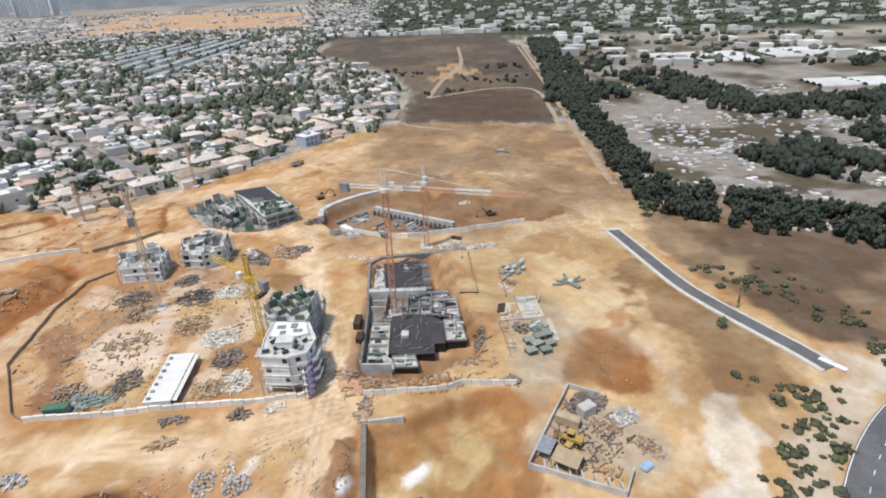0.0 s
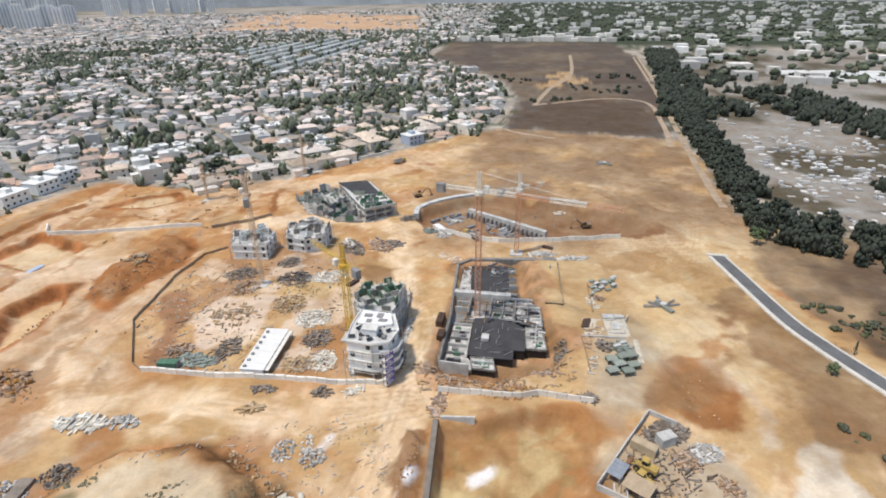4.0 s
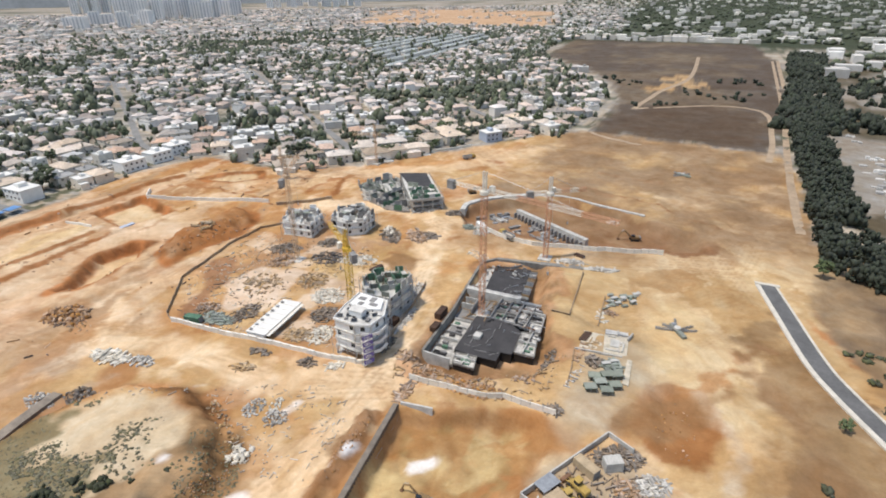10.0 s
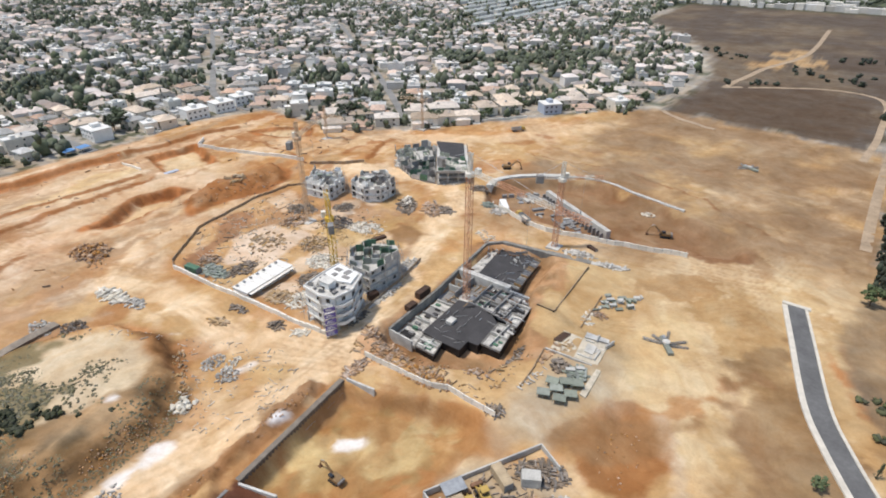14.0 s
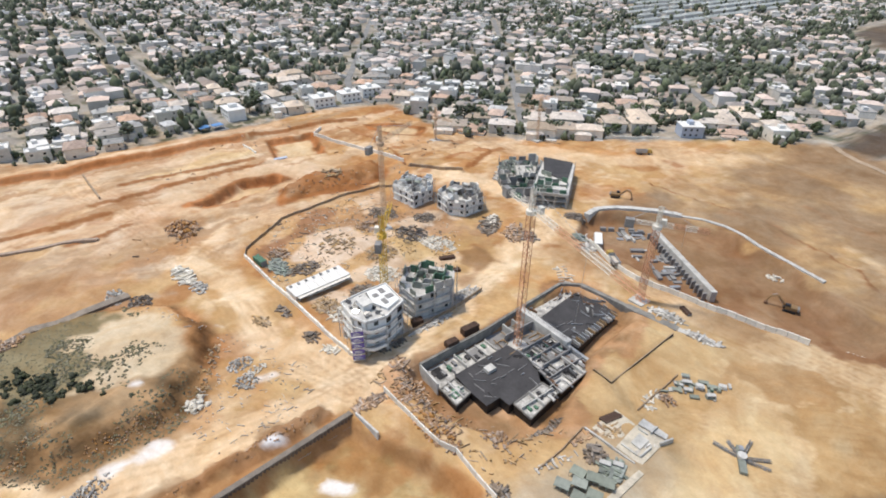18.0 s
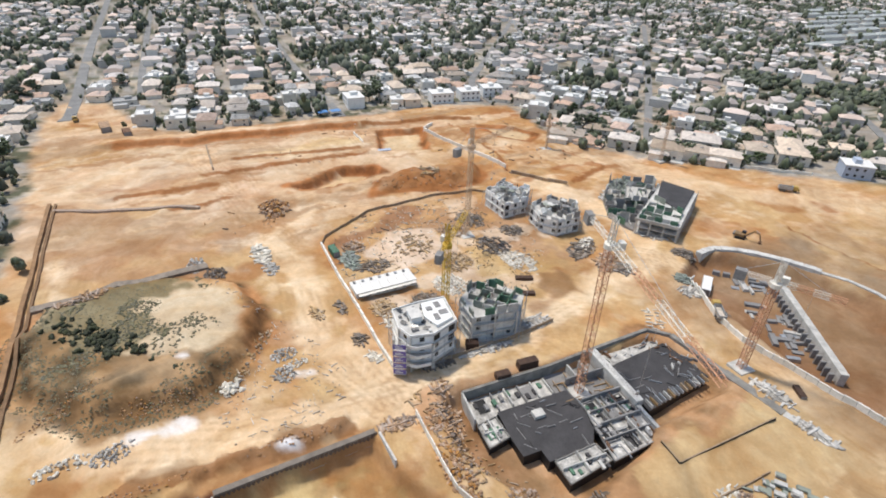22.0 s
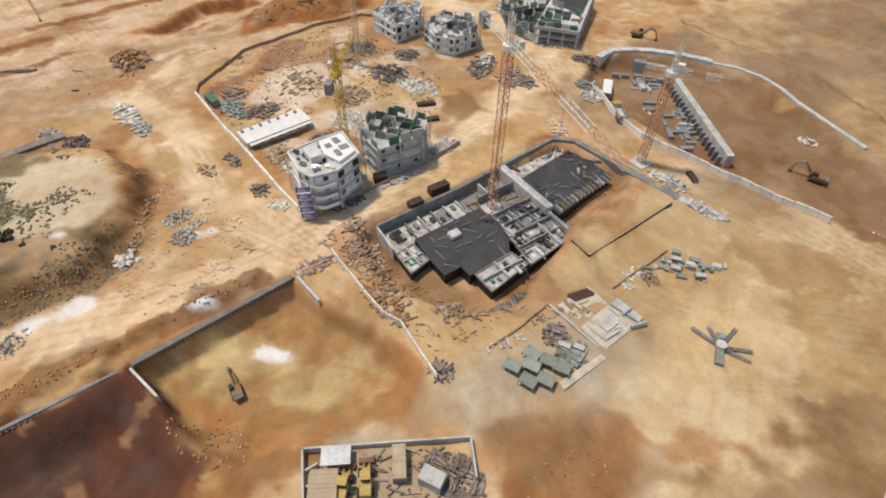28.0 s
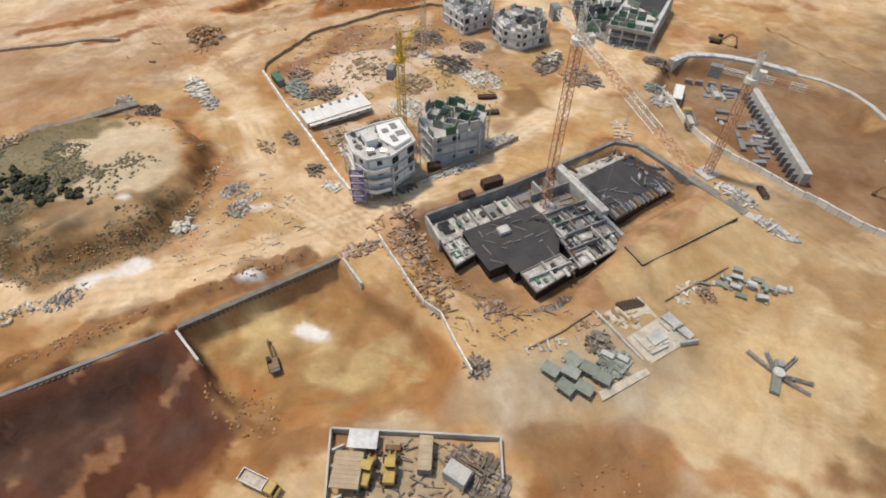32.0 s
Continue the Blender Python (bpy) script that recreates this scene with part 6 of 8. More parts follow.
def site_office():
    t = thing("site_office", "long white prefabricated site office with flat roof", "office", (-78.4, 121.4, gz(-78.4, 121.4) - 0.1), 4.8)
    for k in range(7):
        y = -10.5 + 3.0 * k
        part("cabin", boxes((-3.3, 3.3, y + 0.02, y + 2.98, 0, 2.75)), PLASTER, t, "white wall panel")
        piece("window", WIN, t, pose(3.3, y + 1.5, 1.6, 0, 0, 90))
        piece("window", WIN, t, pose(-3.3, y + 1.5, 1.6, 0, 0, 90))
        part("roof_sheet", boxes((-3.7, 3.7, y + 0.0, y + 2.97, 2.76, 2.95)), ROOF_WHITE, t)
        part("rib", boxes((-3.6, 3.6, y - 0.06, y + 0.06, 2.951, 3.03)), CRANE_WHITE, t)
    for k in range(7):
        part("air_conditioner", bevelled(boxes((-2.9, -2.0, -9.6 + 2.9 * k, -8.8 + 2.9 * k, 2.96, 3.5)), 0.05), (DARK_CONCRETE, STEEL)[k % 2], t, "rooftop air conditioner")
    part("canopy", boxes((3.71, 5.0, -10, 10, 2.5, 2.6)), CRANE_WHITE, t)
    for k in range(6):
        part("post", boxes((4.85, 4.95, -9.9 + 3.95 * k, -9.8 + 3.95 * k, -0.3, 2.5)), STEEL, t)


site_office()


# fences
def fence(label, line, h, material, panel=3.0, base_h=0.0, thick=0.12):
    t = thing("fence", label, "fence")
    post = mesh_of("post", boxes((-0.06, 0.06, -0.06, 0.06, -0.6, h + 0.1)), STEEL)
    meshes = {}
    for (x0, y0), (x1, y1) in zip(line, line[1:]):
        L = math.hypot(x1 - x0, y1 - y0)
        n = max(1, round(L / panel))
        a = math.degrees(math.atan2(y1 - y0, x1 - x0))
        w = round(L / n, 2)
        if w not in meshes:
            meshes[w] = mesh_of("panel", boxes((0.07, w - 0.07, -thick / 2, thick / 2, -0.5, h), (0.07, w - 0.07, -thick / 2 - 0.06, thick / 2 + 0.06, h * 0.86, h * 0.92)), material)
        for k in range(n):
            x, y = x0 + (x1 - x0) * k / n, y0 + (y1 - y0) * k / n
            dz = gz(x0 + (x1 - x0) * (k + 0.5) / n, y0 + (y1 - y0) * (k + 0.5) / n)
            piece("panel", meshes[w], t, pose(x, y, dz, 0, 0, a))
            piece("post", post, t, pose(x, y, dz, 0, 0, a))
    return t


DARK_FENCE = mat("grey brown site fence", (0.36, 0.265, 0.175), 0.8, 0.3, 0.5, 0.1, rand=0.15)
fence("pale sheet fence along the street side of the site", [(-111, 107.3), (-88, 108.7), (-57.5, 111.2), (-40.5, 112.4), (-37, 114.5)], 1.7, FENCE, thick=0.5)
fence("dark weathered fence along the far side of the site", [(-111, 107.3), (-115.5, 109.5), (-131.5, 130.5), (-136.5, 160), (-138, 182), (-131, 190)], 1.1, DARK_FENCE)
fence("grey mesh fence beside the haul road", [(-37, 114.5), (-38.6, 132), (-40.5, 150), (-43, 165)], 1.4, DARK_FENCE)
fence("white sheet fence with a kink by the pit", [(-23, 113), (-8, 113.6), (0, 114.2), (4, 116), (12, 115.4), (19, 115.2)], 2.0, FENCE, thick=0.2)
fence("long white sheet fence round the curved pit", [(-49.5, 228.5), (-48, 224.5), (-40, 220), (-27.5, 214.5), (-15, 212.8), (-3.6, 215.7), (14.8, 219.2), (26, 221.5), (37.5, 224.5)], 2.0, FENCE, thick=0.3)
fence("long white barrier on the far sand", [(-229, 197), (-222, 189), (-196, 196), (-176, 202), (-154, 207)], 1.8, FENCE, panel=4, thick=0.5)
fence("low dark barrier on bare sand", [(-230, 71), (-197, 73)], 1.4, DARK_FENCE, panel=4, thick=0.6)
fence("low pale barrier across bare sand", [(-229, 149), (-212, 150)], 1.2, FENCE, panel=4, thick=0.5)
fence("low dark hoarding by the far track", [(-150, 208), (-128, 226)], 1.6, DARK_FENCE, panel=3, thick=0.6)
fence("low wall along the edge of the town", [(-178, 258), (-200, 262), (-250, 268)], 1.6, FENCE, panel=4, thick=0.3)
fence("pale wall at the edge of the gardens", [(-150, 290), (-120, 322), (-98, 352)], 1.5, FENCE, panel=4, thick=0.3)


CONCRETE_GREY = mat("grey bench concrete", (0.22, 0.185, 0.15), 0.9, 0.35, 0.5, 0.3)


# sheet of piles along the pits
def pile_wall():
    t = thing("retaining_wall", "bored pile retaining wall with a concrete capping beam", "wall")
    pile = bmesh.new()
    tube(pile, (0, 0, -9.5), (0, 0, 0.2), 0.42, 10)
    pile = mesh_of("pile", pile, PILE_WALL)
    runs = (((-21.0, 102.2), (-17.2, 66.2)), ((-17.2, 65.2), (-15.2, 23.0)))
    for n, ((x0, y0), (x1, y1)) in enumerate(runs):
        L = math.hypot(x1 - x0, y1 - y0)
        m = int(L / 1.0)
        for k in range(m + 1):
            piece("pile", pile, t, pose(x0 + (x1 - x0) * k / m, y0 + (y1 - y0) * k / m, -0.3 if n else 0.0))
        part("capping_beam", wall_run(bmesh.new(), [(x0 - 0.5, y0), (x1 - 0.5, y1)], 1.4 if n == 0 else 0.8, -1.2, 0.55 if n == 0 else 0.3), CONCRETE_GREY if n == 0 else DARK_CONCRETE, t, "concrete capping beam")
    part("wing_wall", wall_run(bmesh.new(), [(-20.4, 103.0), (-11.5, 104.2)], 0.5, -7, 0.9), PALE_CONCRETE, t, "thin pale wing wall")
    part("wing_wall", wall_run(bmesh.new(), [(-16.6, 65.8), (-7.5, 68.6)], 0.5, -9, 0.7), PALE_CONCRETE, t, "thin pale wing wall")
    part("anchor_beam", wall_run(bmesh.new(), [(-20.1, 101.5), (-16.5, 67)], 0.35, -2.9, -2.4), STEEL, t)


pile_wall()


# tower cranes
def lattice(bm, a, b, w, step, bar):
    """A square lattice boom from a to b."""
    a, b = Vector(a), Vector(b)
    d = (b - a).normalized()
    side = d.cross(Vector((0, 0, 1)))
    if side.length < 0.1:
        side = Vector((1, 0, 0))
    side.normalize()
    up = side.cross(d).normalized()
    cs = [(side * sx + up * sy) * (w / 2) for sx, sy in ((-1, -1), (1, -1), (1, 1), (-1, 1))]
    for c in cs:
        beam(bm, a + c, b + c, bar)
    n = max(1, round((b - a).length / step))
    for k in range(n):
        p, q = a + (b - a) * k / n, a + (b - a) * (k + 1) / n
        for i in range(4):
            c, e = cs[i], cs[(i + 1) % 4]
            if k % 2:
                c, e = e, c
            tube(bm, p + c, q + e, bar * 0.45, 3)
            tube(bm, p + c, p + e, bar * 0.4, 3)
    return bm


def tower_crane(label, at, height, turn, jib, counter, mast_mat, jib_mats, w=1.7, sections=6):
    t = thing("tower_crane", label, "crane", at, 0)
    part("base", bevelled(boxes((-2.6, 2.6, -2.6, 2.6, -0.8, 0.5)), 0.1), CONCRETE, t, "concrete crane footing")
    hs = height / sections
    for k in range(sections):
        part("mast_section", lattice(bmesh.new(), (0, 0, 0.5 + k * hs), (0, 0, 0.5 + (k + 1) * hs), w, 1.7, 0.17), mast_mat, t)
    a = radians(turn)
    d = Vector((math.cos(a), math.sin(a), 0))
    top = Vector((0, 0, height + 0.6))
    part("slewing_ring", tube(bmesh.new(), top, top + Vector((0, 0, 1.2)), 1.5, 12), jib_mats[0], t)
    part("cab", bevelled(box(bmesh.new(), 0.9, 2.6, 1.0, 2.4, 0.6, 2.6, pose(*top, 0, 0, turn)), 0.08), CRANE_WHITE, t, "white driver's cab")
    n = 4
    for k in range(n):
        part("jib_section", lattice(bmesh.new(), top + d * (1.2 + (jib - 1.2) * k / n) + Vector((0, 0, 1.6)), top + d * (1.2 + (jib - 1.2) * (k + 1) / n) + Vector((0, 0, 1.6)), 1.2, 1.6, 0.11), jib_mats[k % len(jib_mats)], t)
    part("counter_jib", lattice(bmesh.new(), top - d * 1.2 + Vector((0, 0, 1.4)), top - d * counter + Vector((0, 0, 1.4)), 1.0, 1.6, 0.10), jib_mats[0], t)
    part("counterweight", bevelled(box(bmesh.new(), -counter - 0.6, -counter + 2.2, -0.9, 0.9, -1.4, 1.6, pose(*(top + Vector((0, 0, 0.6))), 0, 0, turn)), 0.1), DARK_CONCRETE, t, "concrete counterweight blocks")
    apex = top + Vector((0, 0, 7.5))
    part("tower_head", lattice(bmesh.new(), top + Vector((0, 0, 1.2)), apex, 1.0, 1.5, 0.2), jib_mats[0], t)
    bm = bmesh.new()
    tube(bm, apex, top + d * jib * 0.72 + Vector((0, 0, 2.4)), 0.06, 4)
    tube(bm, apex, top - d * counter * 0.9 + Vector((0, 0, 2.2)), 0.06, 4)
    part("tie_rod", bm, STEEL, t)
    hook = top + d * jib * 0.55
    bm = tube(bmesh.new(), hook + Vector((0, 0, 0.8)), hook - Vector((0, 0, height * 0.45)), 0.04, 3)
    tube(bm, hook - Vector((0, 0, height * 0.45)), hook - Vector((0, 0, height * 0.45 + 0.9)), 0.3, 6)
    part("hook", bm, STEEL, t)
    return t


SAND_PAINT = mat("sand coloured crane paint", (0.60, 0.44, 0.30), 0.6, 0.2, 0.8, 0.05)
tower_crane("tall orange tower crane with a red and white jib", (-17.5, 157.3, -3.0), 44.5, -14.5, 44, 14, CRANE_RED, (CRANE_WHITE, CRANE_RED), sections=8)
tower_crane("pale red tower crane standing by the walled yard", (-6.8, 203.2, 0.0), 27, 34, 15, 9, CRANE_RED, (CRANE_WHITE, CRANE_RED))
tower_crane("yellow tower crane beside the apartment carcass", (-55.3, 133.8, 0.0), 25, 140, 20, 8, CRANE_YELLOW, (CRANE_YELLOW,), sections=5)
tower_crane("pale tower crane by the far low carcasses", (-100.2, 161.5, 0.0), 35, 118, 26, 9, SAND_PAINT, (SAND_PAINT,), w=1.4)
tower_crane("slim pale crane at the edge of the gardens", (-139, 291, 0.0), 17, 205, 14, 6, SAND_PAINT, (SAND_PAINT,), w=1.0, sections=4)
tower_crane("small pale crane on the far sand", (-173, 242, 0.0), 12, 15, 12, 5, SAND_PAINT, (SAND_PAINT,), w=1.0, sections=3)


# crane feet lying ready on the sand
def crane_foot(at, turn, label, k=1.0):
    t = thing("crane_foot", label, "crane part", (*at, gz(*at)), turn)
    part("hub", bevelled(boxes((-0.8, 0.8, -4.6, 3.4, 0.1, 1.1)), 0.1), GREY_GREEN, t, "long grey steel hub")
    part("turntable", tube(bmesh.new(), (0, 0, 1.11), (0, 0, 1.7), 1.1, 12), PALE_CONCRETE, t)
    part("crate", bevelled(boxes((-0.5, 0.5, 1.4, 2.8, 1.11, 1.8)), 0.06), STEEL, t)
    for a, L in ((12, 6.8), (-14, 6.4), (152, 6.6), (64, 7.0), (118, 5.2)):
        part("leg", lattice(bmesh.new(), (1.0 * math.cos(radians(a)), 1.0 * math.sin(radians(a)), 0.45), (L * k * math.cos(radians(a)), L * k * math.sin(radians(a)), 0.35), 0.55, 0.9, 0.14), DARK_CONCRETE, t, "dark steel truss leg")


crane_foot((45.6, 168.2), 34, "long steel crane foot with truss legs on sand")
crane_foot((40, 338), 70, "dark steel crane foot on the far sand")


# machines
def wheel_mesh(r, w):
    bm = tube(bmesh.new(), (0, -w / 2, 0), (0, w / 2, 0), r, 14)
    return bevelled(bm, 0.05)


def dump_truck(at, turn, label):
    t = thing("dump_truck", label, "truck", (*at, gz(*at)), turn)
    part("chassis", boxes((-4.0, 4.0, -0.5, 0.5, 0.75, 1.1)), RUBBER, t)
    part("cab", bevelled(boxes((2.0, 3.9, -1.2, 1.2, 1.12, 3.1)), 0.12), MACHINE, t, "yellow driver's cab")
    part("windscreen", boxes((3.9, 3.96, -1.0, 1.0, 2.1, 2.9)), GLASS, t)
    part("bonnet", bevelled(boxes((3.92, 4.6, -1.1, 1.1, 0.9, 2.0)), 0.1), MACHINE, t)
    for r in ((-4.2, 1.7, -1.25, 1.25, 1.15, 1.4), (-4.2, 1.7, -1.25, -1.12, 1.41, 2.6), (-4.2, 1.7, 1.12, 1.25, 1.41, 2.6), (1.55, 1.7, -1.11, 1.11, 1.41, 2.9), (-4.2, -4.08, -1.11, 1.11, 1.41, 2.4)):
        part("tipper_side", boxes(r), STEEL, t, "grey steel tipper body")
    part("load", bevelled(boxes((-4.0, 1.5, -1.1, 1.1, 1.42, 1.9)), 0.2), RUBBLE, t)
    for x in (3.0, -1.6, -3.0):
        for y in (-1.05, 1.05):
            w = part("wheel", wheel_mesh(0.55, 0.4), RUBBER, t)
            w.matrix_local = pose(x, y, 0.55)
            h = part("rim", tube(bmesh.new(), (0, -0.22, 0), (0, 0.22, 0), 0.25, 8), STEEL, w)
    return t


WORN_PAINT = mat("worn brown machine paint", (0.24, 0.15, 0.07), 0.6, 0.3, 1.0, 0.05)


def excavator(at, turn, label):
    t = thing("excavator", label, "excavator", (*at, gz(*at)), turn)
    for y in (-1.3, 1.3):
        bm = bmesh.new()
        prism(bm, [(-2.0, 0.35), (-1.6, 0.0), (1.6, 0.0), (2.0, 0.35), (1.6, 0.85), (-1.6, 0.85)], -0.3, 0.3)
        tr = part("track", bm, RUBBER, t)
        tr.matrix_local = pose(0, y, 0, 90, 0, 0)
    part("undercarriage", boxes((-1.0, 1.0, -0.95, 0.95, 0.4, 0.95)), DARK_CONCRETE, t)
    part("house", bevelled(boxes((-2.2, 1.3, -1.35, 1.35, 1.0, 2.2)), 0.12), WORN_PAINT, t)
    part("counterweight", bevelled(boxes((-2.9, -2.22, -1.3, 1.3, 1.05, 2.1)), 0.15), DARK_CONCRETE, t)
    part("cab", bevelled(boxes((0.0, 1.6, 0.3, 1.35, 2.21, 3.1)), 0.08), GLASS, t)
    part("boom", beam(beam(bmesh.new(), (1.2, -0.3, 1.6), (4.4, -0.3, 4.6), 0.5), (4.2, -0.3, 4.5), (6.4, -0.3, 3.6), 0.42), WORN_PAINT, t)
    part("stick", beam(bmesh.new(), (6.3, -0.3, 3.8), (7.2, -0.3, 1.2), 0.34), WORN_PAINT, t)
    part("bucket", bevelled(boxes((6.6, 7.7, -0.9, 0.3, 0.2, 1.15)), 0.15), RUST, t, "rusty digging bucket")
    part("ram", tube(tube(bmesh.new(), (2.0, -0.3, 1.4), (3.6, -0.3, 3.4), 0.12, 6), (4.6, -0.3, 5.1), (6.2, -0.3, 4.4), 0.1, 6), STEEL, t)
    return t


def wheel_loader(at, turn, label):
    t = thing("wheel_loader", label, "loader", (*at, gz(*at)), turn)
    part("rear_body", bevelled(boxes((-3.2, 0.0, -1.0, 1.0, 0.9, 2.2)), 0.12), MACHINE, t)
    part("front_frame", bevelled(boxes((0.1, 1.8, -0.7, 0.7, 0.8, 1.6)), 0.1), MACHINE, t)
    part("cab", bevelled(boxes((-1.0, 0.4, -0.8, 0.8, 2.21, 3.4)), 0.1), GLASS, t)
    part("cab_roof", bevelled(boxes((-1.1, 0.5, -0.9, 0.9, 3.41, 3.55)), 0.04), MACHINE, t)
    part("lift_arm", beam(beam(bmesh.new(), (0.8, -0.5, 1.7), (2.9, -0.5, 0.7), 0.25), (0.8, 0.5, 1.7), (2.9, 0.5, 0.7), 0.25), MACHINE, t)
    part("bucket", bevelled(boxes((2.7, 3.7, -1.35, 1.35, 0.1, 1.1)), 0.12), RUST, t, "worn steel bucket")
    for x in (-2.1, 1.2):
        for y in (-1.15, 1.15):
            w = part("wheel", wheel_mesh(0.75, 0.55), RUBBER, t)
            w.matrix_local = pose(x, y, 0.75)
            part("rim", tube(bmesh.new(), (0, -0.3, 0), (0, 0.3, 0), 0.35, 8), MACHINE, w)
    return t


parked = dump_truck((21.4, 73.6), 40, "dump truck with yellow cab and grey tipper")
parked.scale = (0.85, 0.85, 0.85)
digger = excavator((-3.4, 81.4), 178, "tracked excavator working on the sandy pit floor")
digger.scale = (0.78, 0.78, 0.78)
wheel_loader((28.6, 94.2), 150, "yellow wheel loader parked in the walled compound")
wheel_loader((27.2, 90.6), 140, "yellow wheel loader parked beside another loader")
excavator((-62.5, 264), 30, "small yellow drilling excavator on open sand")
excavator((24, 246), 200, "excavator in the red soil of the curved pit")
for at, turn in (((-27.5, 215.8), 150), ((-300, 2), 10), ((-88, 322), 50)):
    dump_truck(at, turn, "site truck standing on the bare soil")


# ---- stacks, heaps and clutter ----
def heap(name, label, at, spread, n, material, size=(0.4, 1.2), tall=0.7, turn=0.0, flat=False, category="rubble heap", seed=0):
    """A loose heap of broken blocks, bars or sacks, one thing."""
    r = random.Random(seed + int(abs(at[0] * 7 + at[1] * 13)))
    V, F, k = [], [], 0
    base = np.array([[-1, -1, 0], [1, -1, 0], [1, 1, 0], [-1, 1, 0], [-1, -1, 1], [1, -1, 1], [1, 1, 1], [-1, 1, 1]], float)
    cf = np.array([[0, 1, 5, 4], [1, 2, 6, 5], [2, 3, 7, 6], [3, 0, 4, 7], [4, 5, 6, 7], [3, 2, 1, 0]])
    g0 = gz(*at)
    for i in range(n):
        a, d = r.uniform(0, math.tau), math.sqrt(r.random())
        x, y = d * spread[0] * math.cos(a), d * spread[1] * math.sin(a)
        c, s = math.cos(radians(turn)), math.sin(radians(turn))
        wx, wy = c * x - s * y, s * x + c * y
        w, L, h = r.uniform(*size) / 2 * (0.5 if flat else 1), r.uniform(*size) / 2 * (1 if not flat else 2.2), r.uniform(*size) / 2 * (1 if not flat else 0.7)
        e = Euler((r.uniform(-0.5, 0.5) * (0.3 if flat else 1), r.uniform(-0.5, 0.5) * (0.3 if flat else 1), r.uniform(0, math.tau) if not flat else radians(turn + r.choice((0, 90)) + r.uniform(-12, 12)))).to_matrix()
        if flat:
            v = base * (w, L, h) @ np.array(e).T
        else:
            jig = np.array([[r.uniform(0.6, 1.25)] for _ in range(12)])
            v = ICO1[0] * (w * 1.15, L * 1.15, h) * jig @ np.array(e).T + (0, 0, h * 0.4)
        z = gz(at[0] + wx, at[1] + wy) - g0 + (1 - d) * tall * r.random() - 0.05
        V.append(v + (wx, wy, z))
        F.append((cf if flat else ICO1[1]) + k)
        k += len(v)
    me = bpy.data.meshes.new(name)
    me.from_pydata(np.concatenate(V).tolist(), [], [tuple(f) for fs in F for f in fs])
    me.materials.append(material)
    ob = new(name, me)
    ob.matrix_world = pose(at[0], at[1], g0)
    return tagged(ob, label, category, kind="stuff")


TIMBER_HEAP = mat("old timber", (0.40, 0.28, 0.16), 0.9, 0.35, 0.8, 0.2, island=0.35)
PALE_HEAP = mat("pale stone blocks", (0.62, 0.57, 0.48), 0.9, 0.25, 0.8, 0.3, island=0.25)
DARK_HEAP = mat("dark formwork scrap", (0.22, 0.175, 0.135), 0.85, 0.4, 0.8, 0.2, island=0.5)
SCRUB_DARK = mat("dark olive leaves", (0.055, 0.06, 0.032), 0.85, 0.4, 0.6, 0.3, island=0.3)
SCRUB_GREEN = mat("olive bushes", (0.09, 0.095, 0.05), 0.85, 0.4, 0.6, 0.3, island=0.4)
GREEN_HEAP = mat("green grey panels", (0.24, 0.265, 0.225), 0.8, 0.35, 0.6, 0.1, island=0.35)
STEEL_HEAP = mat("grey steel props", (0.46, 0.43, 0.385), 0.9, 0.3, 0.8, 0.1, island=0.45)
BRICK_HEAP = mat("red brown scrap", (0.38, 0.255, 0.165), 0.9, 0.35, 0.8, 0.2, island=0.45)

